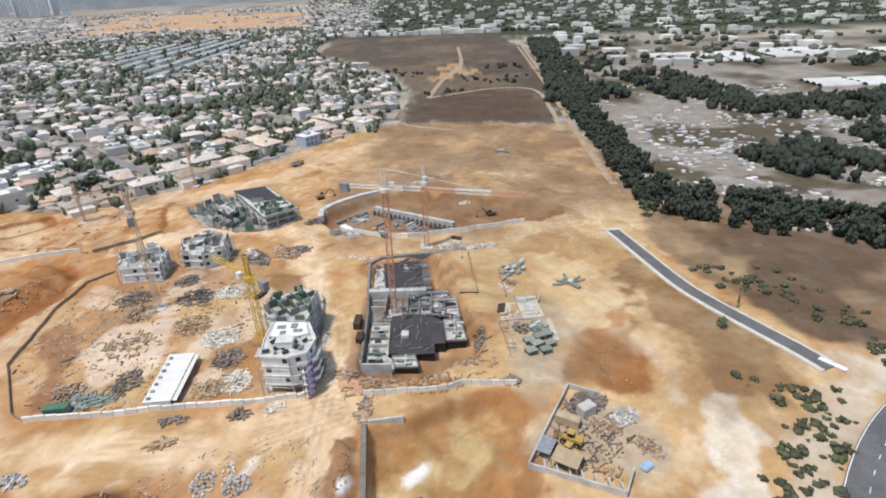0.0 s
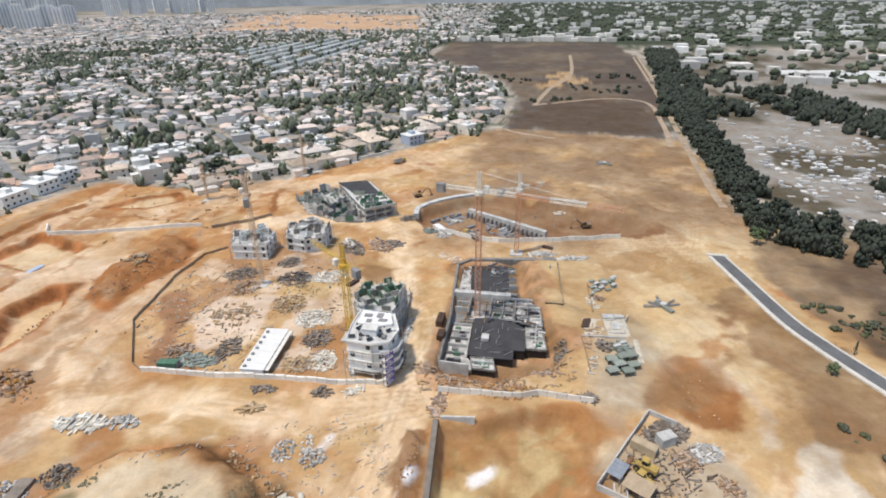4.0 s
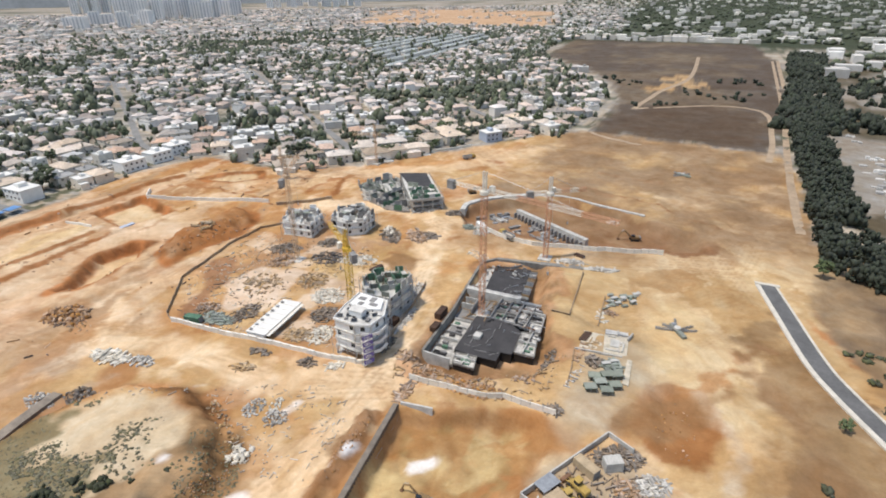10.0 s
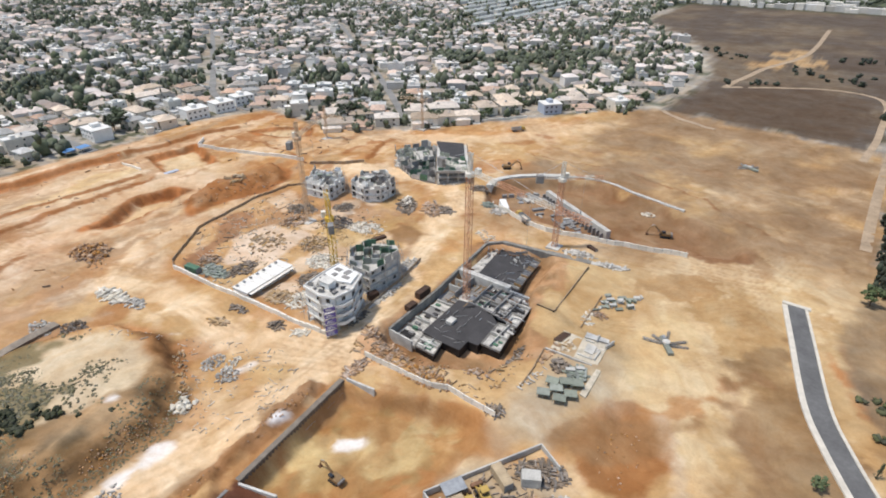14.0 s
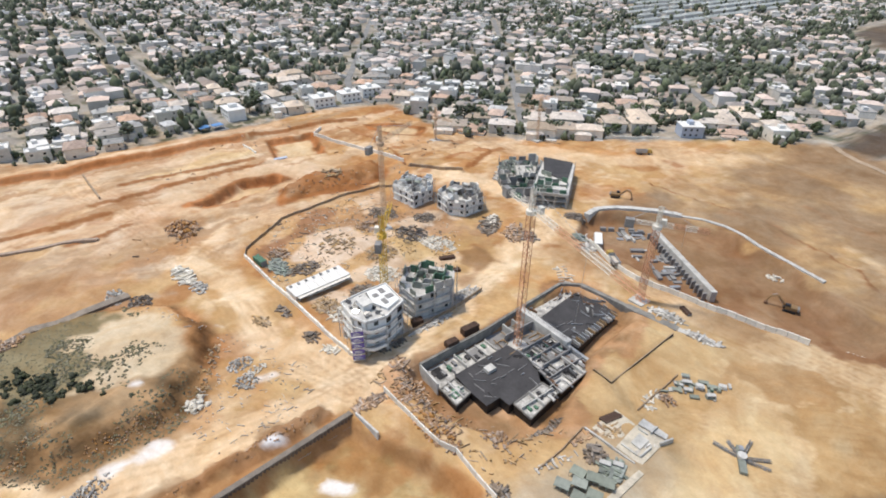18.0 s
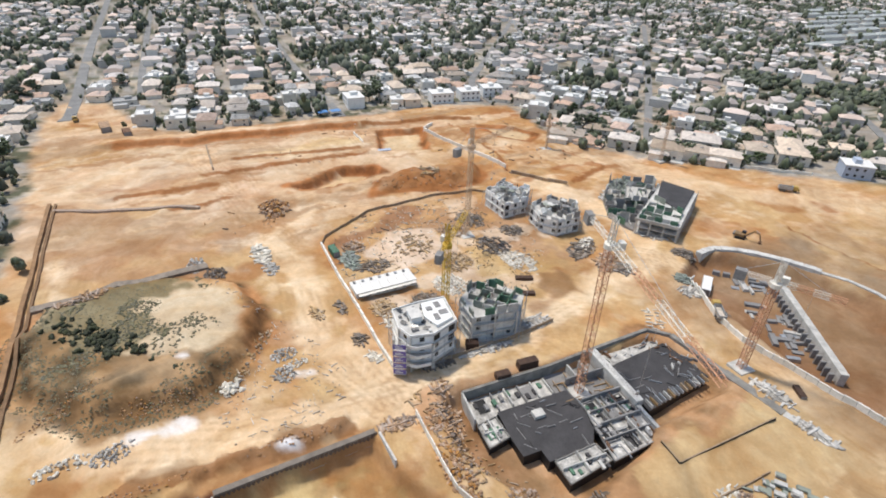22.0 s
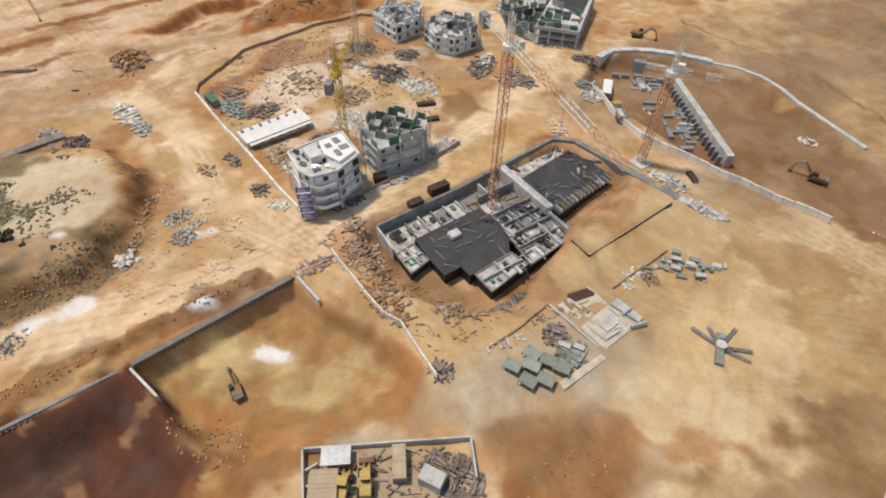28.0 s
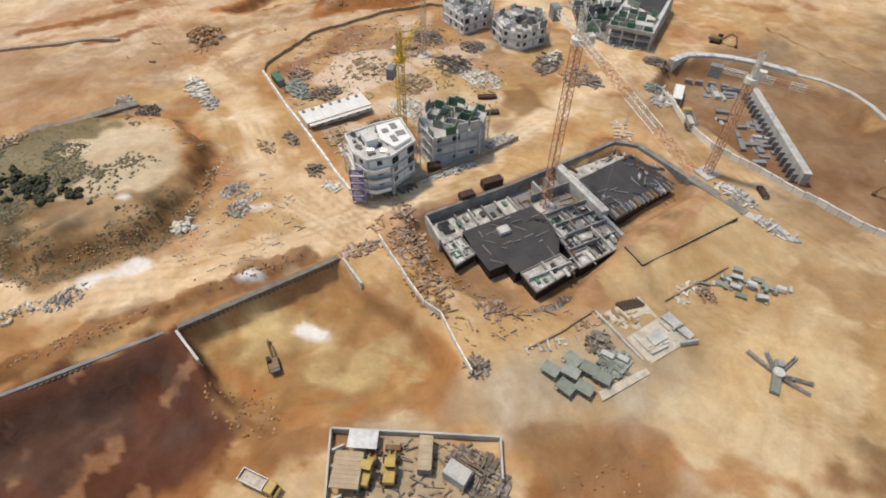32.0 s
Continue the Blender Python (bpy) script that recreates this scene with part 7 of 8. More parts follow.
for at, sp, n, m, sz, tall, turn, flat, label in (
    ((29.6, 153), (2.6, 4), 40, STEEL_HEAP, (0.3, 1.0), 0.5, 5, True, "grey parts lying on the dusty slab"),
    ((21.5, 151), (2.4, 3.4), 36, TIMBER_HEAP, (0.3, 1.0), 0.4, 5, True, "boards lying on the dusty slab"),
    ((-36, 46), (3, 5), 90, STEEL_HEAP, (0.3, 1.0), 1.4, 20, False, "heap of grey rubble beside the haul road"),
    ((-36, 36), (2.5, 6), 60, PALE_HEAP, (0.4, 1.2), 0.8, 10, False, "scattered pale blocks beside the track"),
    ((-56, 86), (3, 3.5), 90, STEEL_HEAP, (0.3, 1.0), 1.3, 0, False, "heap of grey rubble on the sand road"),
    ((-48, 85), (3.5, 3), 90, STEEL_HEAP, (0.3, 1.1), 1.3, 0, False, "heap of grey rubble next to white dust"),
    ((-51, 89), (1.6, 2.6), 30, PALE_HEAP, (0.4, 0.9), 0.6, 0, False, "pale broken blocks on the sand"),
    ((-113, 86), (7, 2.6), 70, PALE_HEAP, (0.8, 1.8), 1.4, 5, True, "pallets of pale stone blocks on sand"),
    ((-102, 88), (5, 2.2), 70, STEEL_HEAP, (0.4, 1.2), 1.0, 5, True, "grey steel props in a loose stack"),
    ((-71, 98), (3.4, 1.6), 34, TIMBER_HEAP, (0.5, 1.4), 0.3, 20, True, "loose timber planks on bare sand"),
    ((-60, 78.5), (12, 2.2), 70, TIMBER_HEAP, (0.3, 1.0), 0.5, -28, False, "sandy boulders below the cut bank"),
    ((-48, 72), (3, 3), 24, PALE_HEAP, (0.8, 2.0), 1.0, 0, False, "pale concrete lumps at the corner"),
    ((-71, 105.6), (3.6, 1.5), 36, DARK_HEAP, (0.4, 1.2), 0.9, 5, True, "dark formwork scrap outside the fence"),
    ((-54.6, 107.2), (2.8, 2.0), 36, DARK_HEAP, (0.5, 1.4), 1.4, 15, True, "stacked dark panels outside the fence"),
    ((-46, 109), (3, 1.5), 30, PALE_HEAP, (0.5, 1.2), 0.8, 15, True, "pale sacks and boards by the fence"),
    ((-147, 95), (10, 7), 130, BRICK_HEAP, (0.3, 1.0), 1.6, 10, False, "low mound of brown earth on open sand"),
    ((-136, 92), (5, 3), 34, TIMBER_HEAP, (0.3, 0.8), 0.5, 10, False, "spread of brown clods near the mound"),
    ((-104, 70), (5, 3.5), 110, DARK_HEAP, (0.4, 1.3), 1.2, 0, False, "dark scrap heap near the scrub plot"),
    ((-112, 64), (5, 3), 70, STEEL_HEAP, (0.4, 1.2), 1.0, 0, False, "grey scrap heap near the scrub plot"),
    ((-98, 32), (3, 8), 90, BRICK_HEAP, (0.5, 1.5), 1.2, 10, True, "rusty scrap along the earth bank"),
    ((-158, 168), (4, 5), 40, TIMBER_HEAP, (0.6, 1.6), 1.0, 30, True, "stacked timber on the terrace"),
    ((-25, 122), (3, 8), 90, BRICK_HEAP, (0.3, 1.2), 0.8, 95, True, "tangle of rusty scrap by the basement"),
    ((-18, 119), (7, 4), 110, BRICK_HEAP, (0.3, 1.1), 0.7, 5, True, "brown timber scrap before the basement"),
    ((-6, 120), (7, 4), 100, BRICK_HEAP, (0.3, 1.0), 0.9, 0, False, "brown building rubble before the basement"),
    ((6, 128), (4, 5), 110, BRICK_HEAP, (0.3, 1.2), 0.9, 40, False, "red brown spoil and scrap by the wall"),
    ((11, 140), (2, 5), 70, DARK_HEAP, (0.3, 1.3), 0.9, 0, True, "dark boards along the black wall"),
    ((-22, 108), (2, 5), 110, BRICK_HEAP, (0.3, 1.2), 0.7, 0, True, "scrap timber beside the pit head"),
    ((18, 117), (2.5, 2), 50, DARK_HEAP, (0.4, 1.2), 1.0, 0, True, "dark scrap at the fence end"),
    ((-24, 140), (1, 9), 80, STEEL_HEAP, (0.3, 1.4), 0.6, 0, True, "steel props along the edge wall"),
    ((-34, 196), (3, 6), 20, PALE_HEAP, (0.4, 1.2), 0.5, 60, True, "pale boards beside the haul road"),
    ((4, 203), (6, 2), 80, STEEL_HEAP, (0.5, 1.6), 0.9, 10, True, "grey props beside the walkway"),
    ((17, 202), (5, 1.6), 60, STEEL_HEAP, (0.5, 1.6), 0.8, 10, True, "grey beams at the walkway end"),
    ((24.5, 171.5), (2.4, 2.2), 60, BRICK_HEAP, (0.4, 1.1), 1.4, 0, False, "dark brown heap of soil and scrap"),
    ((22, 168), (2, 4), 40, PALE_HEAP, (0.3, 1.0), 0.4, 20, True, "scattered pale boards on sand"),
    ((29.5, 141.5), (2.4, 2.6), 60, GREEN_HEAP, (0.8, 2.0), 0.9, 30, True, "flat green panels on gravel"),
    ((24, 142), (1.8, 2.6), 60, DARK_HEAP, (0.6, 1.6), 1.4, 30, True, "dark boards stacked by the low wall"),
    ((20, 133), (1.2, 7), 22, STEEL_HEAP, (0.3, 1.0), 0.4, -10, True, "scattered props along the strip"),
    ((19.5, 145), (1.0, 6), 24, BRICK_HEAP, (0.3, 1.2), 0.4, -5, True, "scrap boards along the strip"),
    ((36, 107), (6, 3.5), 190, DARK_HEAP, (0.3, 1.3), 1.2, 30, True, "tangled steel scrap in the compound"),
    ((44, 102), (4, 3), 130, STEEL_HEAP, (0.3, 1.2), 1.1, 30, True, "heap of steel parts in the compound"),
    ((39, 98), (3, 3), 80, BRICK_HEAP, (0.4, 1.2), 0.8, 30, True, "rusty parts lying in the compound"),
    ((47, 92), (2.5, 4), 60, BRICK_HEAP, (0.3, 1.0), 0.7, 30, True, "rusty bars at the compound edge"),
    ((-100, 140), (8, 7), 70, TIMBER_HEAP, (0.4, 1.4), 0.5, 10, True, "loose timber on the pale slab"),
    ((-92, 122), (4, 6), 90, DARK_HEAP, (0.4, 1.4), 1.0, 5, True, "dark formwork stacks by the office"),
    ((-98, 115), (6, 3), 90, GREEN_HEAP, (0.5, 1.6), 1.2, 5, True, "green stacked panels inside the fence"),
    ((-106, 118), (4, 4), 60, BRICK_HEAP, (0.4, 1.4), 1.2, 5, True, "rusty steel stacks inside the fence"),
    ((-66, 118), (5, 4), 130, TIMBER_HEAP, (0.4, 1.4), 0.9, 5, True, "yellow timber and boards near the building"),
    ((-60, 121), (4, 6), 120, PALE_HEAP, (0.4, 1.2), 0.9, 5, True, "pale blocks and pallets near the building"),
    ((-66, 132), (5, 5), 120, DARK_HEAP, (0.4, 1.3), 1.0, 5, True, "dark stacked boards in the site middle"),
    ((-72, 143), (6, 5), 150, PALE_HEAP, (0.4, 1.3), 0.8, 25, True, "pale boards and blocks on red soil"),
    ((-84, 150), (6, 6), 150, TIMBER_HEAP, (0.4, 1.3), 0.8, 25, True, "scattered timber on red soil"),
    ((-90, 168), (7, 6), 140, DARK_HEAP, (0.4, 1.3), 0.9, 25, True, "dark scrap before the low carcasses"),
    ((-78, 172), (8, 5), 150, PALE_HEAP, (0.4, 1.2), 0.6, 25, True, "pale boards spread on the soil"),
    ((-98, 180), (4, 4), 110, DARK_HEAP, (0.4, 1.3), 1.0, 25, True, "dark scrap between two carcasses"),
    ((-112, 168), (7, 5), 130, DARK_HEAP, (0.4, 1.3), 1.2, 15, True, "dark scrap and rebar by the fence"),
    ((-105, 158), (5, 6), 110, BRICK_HEAP, (0.4, 1.3), 1.4, 0, True, "rebar cages and boards round a footing"),
    ((-45, 160), (3, 5), 110, STEEL_HEAP, (0.4, 1.3), 0.9, 10, True, "grey props behind the carcass"),
    ((-38.8, 140), (1.2, 9), 120, STEEL_HEAP, (0.4, 1.2), 0.9, 3, True, "grey materials along the road fence"),
    ((-37, 124), (1.0, 6), 70, DARK_HEAP, (0.4, 1.2), 1.0, 3, True, "dark materials along the road fence"),
    ((-77, 199), (4.5, 8), 110, DARK_HEAP, (0.6, 2.0), 1.2, 40, True, "dark stacked formwork by the road"),
    ((-79, 201), (2, 7), 50, PALE_HEAP, (0.6, 1.8), 1.5, 40, True, "pale frames on the formwork stacks"),
    ((-66, 203), (4, 8), 100, BRICK_HEAP, (0.6, 2.0), 1.0, 40, True, "brown timber stacks by the road"),
    ((-60, 205), (3, 4), 50, DARK_HEAP, (0.6, 2.0), 1.0, 40, True, "dark timber stacks by the road"),
    ((-118, 250), (6, 9), 230, GREEN_HEAP, (0.5, 1.8), 2.2, 35, True, "dense stacks of green formwork"),
    ((-110, 240), (6, 8), 200, STEEL_HEAP, (0.5, 1.8), 2.0, 35, True, "grey formwork and props by the carcass"),
    ((-76, 232), (6, 4), 120, STEEL_HEAP, (0.4, 1.5), 1.0, 35, True, "grey props in front of the carcass"),
    ((-60, 233), (4, 3), 110, DARK_HEAP, (0.5, 1.6), 1.6, 35, True, "dark scrap at the pit corner"),
    ((-47, 221), (3, 3), 70, GREEN_HEAP, (0.5, 1.5), 1.0, 35, True, "bright green net and boards"),
    ((-40, 217), (4, 3), 60, STEEL_HEAP, (0.5, 1.5), 0.6, 35, True, "pale steel parts by the fence"),
    ((-30, 221), (4, 3), 80, DARK_HEAP, (0.4, 1.4), 0.9, 35, True, "dark scrap inside the curved pit"),
    ((12, 262), (3, 2), 24, PALE_HEAP, (0.5, 1.6), 1.0, 0, False, "pale lumps on the pit rim"),
    ((48, 236), (4, 2), 24, PALE_HEAP, (0.4, 1.4), 0.8, 0, False, "pale lumps at the pit end")):
    heap("material_stack" if flat else "rubble_heap", label, at, sp, n, m, sz, tall, turn, flat, "stack" if flat else "rubble heap")


SOIL_HEAP = mat("red brown clods", (0.41, 0.235, 0.115), 0.95, 0.4, 0.8, 0.3, island=0.35)
for at, sp, n, sz, tall, turn, label in (((-24.5, 84), (1.6, 11), 80, (0.2, 0.65), 0.3, 2, "ragged bank of red clods above the pit wall"), ((-22.5, 50), (1.6, 16), 100, (0.2, 0.65), 0.3, 3, "ragged bank of brown clods above the pit"),
                                         ((-47, 58), (2.2, 12), 150, (0.2, 0.6), 0.4, 0, "clods below the cut bank of the scrub"), ((-53, 34), (2.2, 11), 120, (0.2, 0.6), 0.4, 32, "clods along the foot of the bank"),
                                         ((-168, 122), (2.0, 16), 80, (0.3, 1.1), 0.4, 12, "red clods fallen from the pit edge"), ((-152, 165), (5, 22), 90, (0.3, 1.0), 0.3, 2, "red clods on the slope of the mound"),
                                         ((-147, 95), (9, 6), 160, (0.5, 1.8), 1.8, 10, "brown soil mixed into the rubble mound"), ((48, 124), (5, 11), 40, (0.2, 0.7), 0.2, 10, "dug orange clods on the sand"),
                                         ((5, 74), (9, 5), 60, (0.3, 0.8), 0.2, 25, "red clods on the slope of the pit"), ((-4, 116), (9, 3), 160, (0.4, 1.2), 0.5, 5, "brown clods between fence and basement")):
    heap("soil_clods", label, at, sp, n, SOIL_HEAP, sz, tall, turn, False, "soil clods")


def container(at, turn, L, w, h, material, label, name="container"):
    t = thing(name, label, "container", (*at, gz(*at)), turn)
    part("body", bevelled(boxes((-L / 2, L / 2, -w / 2, w / 2, -0.2, h)), 0.06), material, t)
    n = int(L / 1.1)
    for k in range(n):
        x = -L / 2 + (k + 0.5) * L / n
        part("rib", boxes((x - 0.08, x + 0.08, -w / 2 - 0.06, w / 2 + 0.06, 0.15, h + 0.05)), material, t)
    part("door", boxes((L / 2 + 0.005, L / 2 + 0.06, -w * 0.45, w * 0.45, 0.1, h - 0.1)), DARK_CONCRETE, t)
    return t


DARK_RUST = mat("dark rusty sheet", (0.085, 0.05, 0.035), 0.8, 0.4, 0.7, 0.2)
container((-26.9, 139), 88, 4.0, 2.2, 2.0, DARK_RUST, "dark rusty skip beside the haul road", "skip")
container((-28.6, 147.5), 88, 5.8, 2.3, 2.3, DARK_RUST, "long dark rusty skip beside the haul road", "skip")
container((-41.2, 136.6), 75, 3.6, 2.4, 2.2, DARK_RUST, "dark shed beside the carcass", "skip")
container((-104, 110.5), 8, 6, 2.4, 2.4, FORM_GREEN, "green container just inside the fence")
container((-44, 229), -50, 9.5, 3.0, 2.8, PLASTER, "white container beside the pit fence")
container((29.6, 100.2), -30, 6.0, 2.4, 2.6, mat("tan container paint", (0.48, 0.37, 0.24), 0.7, 0.25, 0.5, 0.1), "tan container inside the walled compound")
container((-276, 20), 12, 12, 5, 3.0, BRICK_HEAP, "low brown shed at the far track")
container((-262, 32), 12, 8, 4, 2.6, RUST, "low rusty shed at the far track")
container((-198, 157), 85, 9, 2.5, 2.2, mat("blue white container", (0.45, 0.50, 0.60), 0.6, 0.2, 0.5, 0.05), "pale blue container beside the square pit")
container((35, 103.5), 30, 4.2, 2.8, 2.8, CONCRETE, "small pale hut in the compound", "hut")
container((-66.5, 168), 70, 6, 1.8, 1.2, DARK_RUST, "low dark rusty trough on the soil", "skip")
container((-58, 165), 70, 4, 1.8, 1.0, DARK_RUST, "short dark rusty trough on the soil", "skip")
container((6, 210), -25, 4.5, 1.6, 1.0, DARK_RUST, "flat dark trough beside the fence", "skip")


# stacked formwork on the gravel yard
def panel_stack(at, turn, label, L, w, n, m):
    t = thing("panel_stack", label, "formwork", (*at, gz(*at)), turn, "formwork stacks")
    r = random.Random(int(at[0] * 31 + at[1] * 17))
    for x in (-L * 0.3, L * 0.3):
        part("bearer", boxes((x - 0.12, x + 0.12, -w / 2, w / 2, -0.2, 0.16)), FORM_WOOD, t)
    for k in range(n):
        dx, dy = r.uniform(-0.15, 0.15), r.uniform(-0.15, 0.15)
        part("panel", boxes((-L / 2 + dx, L / 2 + dx, -w / 2 + dy, w / 2 + dy, 0.17 + 0.27 * k, 0.38 + 0.27 * k)), m if k < n - 1 else r.choice((m, GREY_GREEN, CONCRETE)), t)


def form_table(at, turn, label, L=3.4, w=2.6, h=1.5):
    t = thing("formwork_table", label, "formwork", (*at, gz(*at)), turn, "formwork tables")
    part("table_top", boxes((-L / 2, L / 2, -w / 2, w / 2, h, h + 0.16)), GREY_GREEN, t, "grey green table sheet")
    for x in (-L / 2 + 0.1, 0, L / 2 - 0.1):
        part("girder", boxes((x - 0.08, x + 0.08, -w / 2, w / 2, h - 0.3, h - 0.002)), FORM_GREEN, t)
        for y in (-w / 2 + 0.15, w / 2 - 0.15):
            part("prop", tube(bmesh.new(), (x, y, -0.2), (x, y, h - 0.31), 0.06, 5), STEEL, t)
    part("side_panel", boxes((-L / 2 + 0.06, L / 2 - 0.06, w / 2 - 0.08, w / 2 - 0.02, 0.2, h - 0.31)), FORM_GREEN, t)


for x, y, a in ((25.2, 129.2, 25), (27.4, 132.4, 28), (29.6, 129.6, 20), (28.6, 135.8, 30), (31.4, 132.6, 26), (31.2, 137.0, 30), (25.4, 134.2, 15)):
    form_table((x, y), a, "dark green formwork table standing on gravel")
for k, (x, y, a) in enumerate(((23.6, 176.4, 38), (25.8, 178.6, 38), (24.2, 180.8, 40), (27.2, 182.2, 36), (28.2, 178.0, 42), (29.2, 185.4, 38), (30.8, 187.6, 34), (30.6, 181.8, 52), (26.6, 185.0, 40), (22.6, 182.6, 40), (29.4, 143.4, 30), (27.6, 141.0, 30))):
    panel_stack((x, y), a, "stack of grey green formwork panels on sand" if k < 10 else "low stack of green panels on gravel", 2.0 + 0.3 * (k % 3), 1.2, 2 + k % 4, GREY_GREEN if k % 3 else PALE_CONCRETE)


r = random.Random(44)
for k in range(16):
    x, y = r.uniform(22, 32), 0
    y = 174.5 + (x - 22) * 1.1 + r.uniform(-3.5, 4.5)
    panel_stack((x, y), r.choice((38, 128)) + r.uniform(-12, 12), "small stack of dark formwork boards on sand", r.uniform(1.2, 2.4), r.uniform(0.5, 1.0), r.choice((1, 2, 3)), r.choice((GREY_GREEN, FORM_GREEN, DARK_CONCRETE, CONCRETE)))


# walled compound with sheds
def compound():
    t = thing("compound_wall", "low pale wall round a walled contractor's compound", "wall")
    for a, b in (((17.8, 87.3), (25.5, 101)), ((25.5, 101), (32.6, 113.4)), ((32.6, 113.4), (39, 110)), ((17.8, 87.3), (37.5, 78.8)), ((37.5, 78.8), (41, 85))):
        part("wall_panel", wall_run(bmesh.new(), [a, b], 0.35, -0.5, 1.8), CONCRETE, t)
    for k in range(7):
        x, y = 21.5 + 2.6 * k, 86.2 - 1.1 * k
        part("buttress", boxes((x - 0.15, x + 0.15, y, y + 2.2, -0.4, 1.5)), PALE_CONCRETE, t)
    s = thing("storage_shed", "open storage shed with a tan sheet roof", "shed", (26.5, 87.3, gz(26.5, 87.3)), -31)
    part("roof", bevelled(boxes((-3.1, 3.1, -2.4, 2.4, 2.8, 3.0)), 0.04), mat("tan roof sheet", (0.46, 0.35, 0.23), 0.8, 0.2, 0.5, 0.1), s, "tan corrugated sheet roof")
    for k in range(9):
        part("roof_rib", boxes((-3.0 + 0.75 * k, -2.92 + 0.75 * k, -2.4, 2.4, 3.001, 3.08)), mat_tan, s)
    for x in (-2.9, 2.9):
        for y in (-2.2, 2.2):
            part("post", boxes((x - 0.08, x + 0.08, y - 0.08, y + 0.08, -0.3, 2.8)), STEEL, s)
    part("back_wall", boxes((-3.0, 3.0, 2.3, 2.36, -0.3, 2.75)), STEEL, s)
    s = thing("storage_shed", "grey sheet-roofed lean-to in the compound", "shed", (22.6, 91.6, gz(22.6, 91.6)), 60)
    part("roof", bevelled(boxes((-2.6, 2.6, -1.7, 1.7, 2.2, 2.36)), 0.03), STEEL, s)
    for x in (-2.4, 2.4):
        part("post", boxes((x - 0.08, x + 0.08, 1.4, 1.56, -0.3, 2.2)), STEEL, s)
        part("post", boxes((x - 0.08, x + 0.08, -1.56, -1.4, -0.3, 2.2)), STEEL, s)


mat_tan = mat("tan rib", (0.50, 0.39, 0.27), 0.8, 0.2, 0.5, 0.05)
compound()
solid("tarpaulin", bevelled(boxes((-1.6, 1.6, -1.0, 1.0, -0.1, 0.9)), 0.3), mat("pale blue sheet", (0.34, 0.47, 0.58), 0.5, 0.25, 0.6, 0.1), "pale blue tarpaulin over a small stack", "tarpaulin", (44.6, 86.6, gz(44.6, 86.6)), 35)
for k in range(6):
    bm = boxes((-0.5, 0.5, -1.2, 1.2, -0.1, 0.6))
    solid("dark_crate", bevelled(bm, 0.06), DARK_RUST, "dark crate in a row on a pale slab", "crate", (18.7 + 0.18 * k, 152.2 + 0.85 * k, gz(19, 154)), -78, "row of dark crates")


# concrete test slabs on the gravel
DUSTY_SLAB = mat("sand dusted concrete", (0.56, 0.495, 0.39), 0.95, 0.35, 0.5, 0.2)


def platform():
    t = thing("concrete_platform", "sand dusted concrete slabs and low walls of a mixing place", "slab")
    for poly, h, m in (([(25.7, 147.6), (24.6, 157.4), (32.0, 158.8), (32.6, 148.2)], 0.3, DUSTY_SLAB), ([(18.4, 148), (18.2, 157.6), (24.2, 157.6), (25.2, 148)], 0.15, DUSTY_SLAB),
                       ([(27.2, 151.5), (26.8, 155.4), (29.6, 155.4), (29.8, 151.5)], 0.75, CONCRETE), ([(33.0, 134.8), (33.0, 146.4), (34.4, 146.4), (34.8, 134.4)], 0.55, DUSTY_SLAB), ([(24.8, 157.8), (24.5, 160.4), (31.4, 160.8), (31.8, 159.2)], 0.6, PALE_CONCRETE)):
        g = gz(*poly[0])
        part("slab", prism(bmesh.new(), poly, g - 0.6, g + h), m, t)
    for a, b, h in (((17.5, 146), (25.4, 146.7), 0.9), ((25.4, 146.7), (31.4, 147.2), 0.7), ((31.8, 156.4), (32.9, 160.2), 1.3), ((28.5, 157.6), (28.4, 160.4), 1.2), ((31.0, 149.6), (31.0, 154), 0.9), ((26.0, 149.4), (30.2, 149.6), 0.7), ((25.8, 156.6), (28.2, 156.8), 0.8)):
        part("low_wall", wall_run(bmesh.new(), [a, b], 0.4, -0.6, h), CONCRETE, t)


platform()
TRENCH_EDGE = mat("earthy boards", (0.33, 0.235, 0.15), 0.95, 0.35, 0.6, 0.3)
for label, line in (("low board edging beside the gravel yard", [(18.9, 128.2), (18.4, 137), (17.2, 146.0)]), ("low board edging across the sand", [(21.8, 161.9), (21.4, 171), (20.9, 181.6)])):
    t = thing("edging", label, "edging")
    for (x0, y0), (x1, y1) in zip(line, line[1:]):
        n = 4
        for k in range(n):
            a, b = k / n, (k + 0.97) / n
            x, y = x0 + (x1 - x0) * (a + b) / 2, y0 + (y1 - y0) * (a + b) / 2
            part("board", wall_run(bmesh.new(), [(x0 + (x1 - x0) * a, y0 + (y1 - y0) * a), (x0 + (x1 - x0) * b, y0 + (y1 - y0) * b)], 0.3, gz(x, y) - 0.6, gz(x, y) + 0.55), TRENCH_EDGE, t)


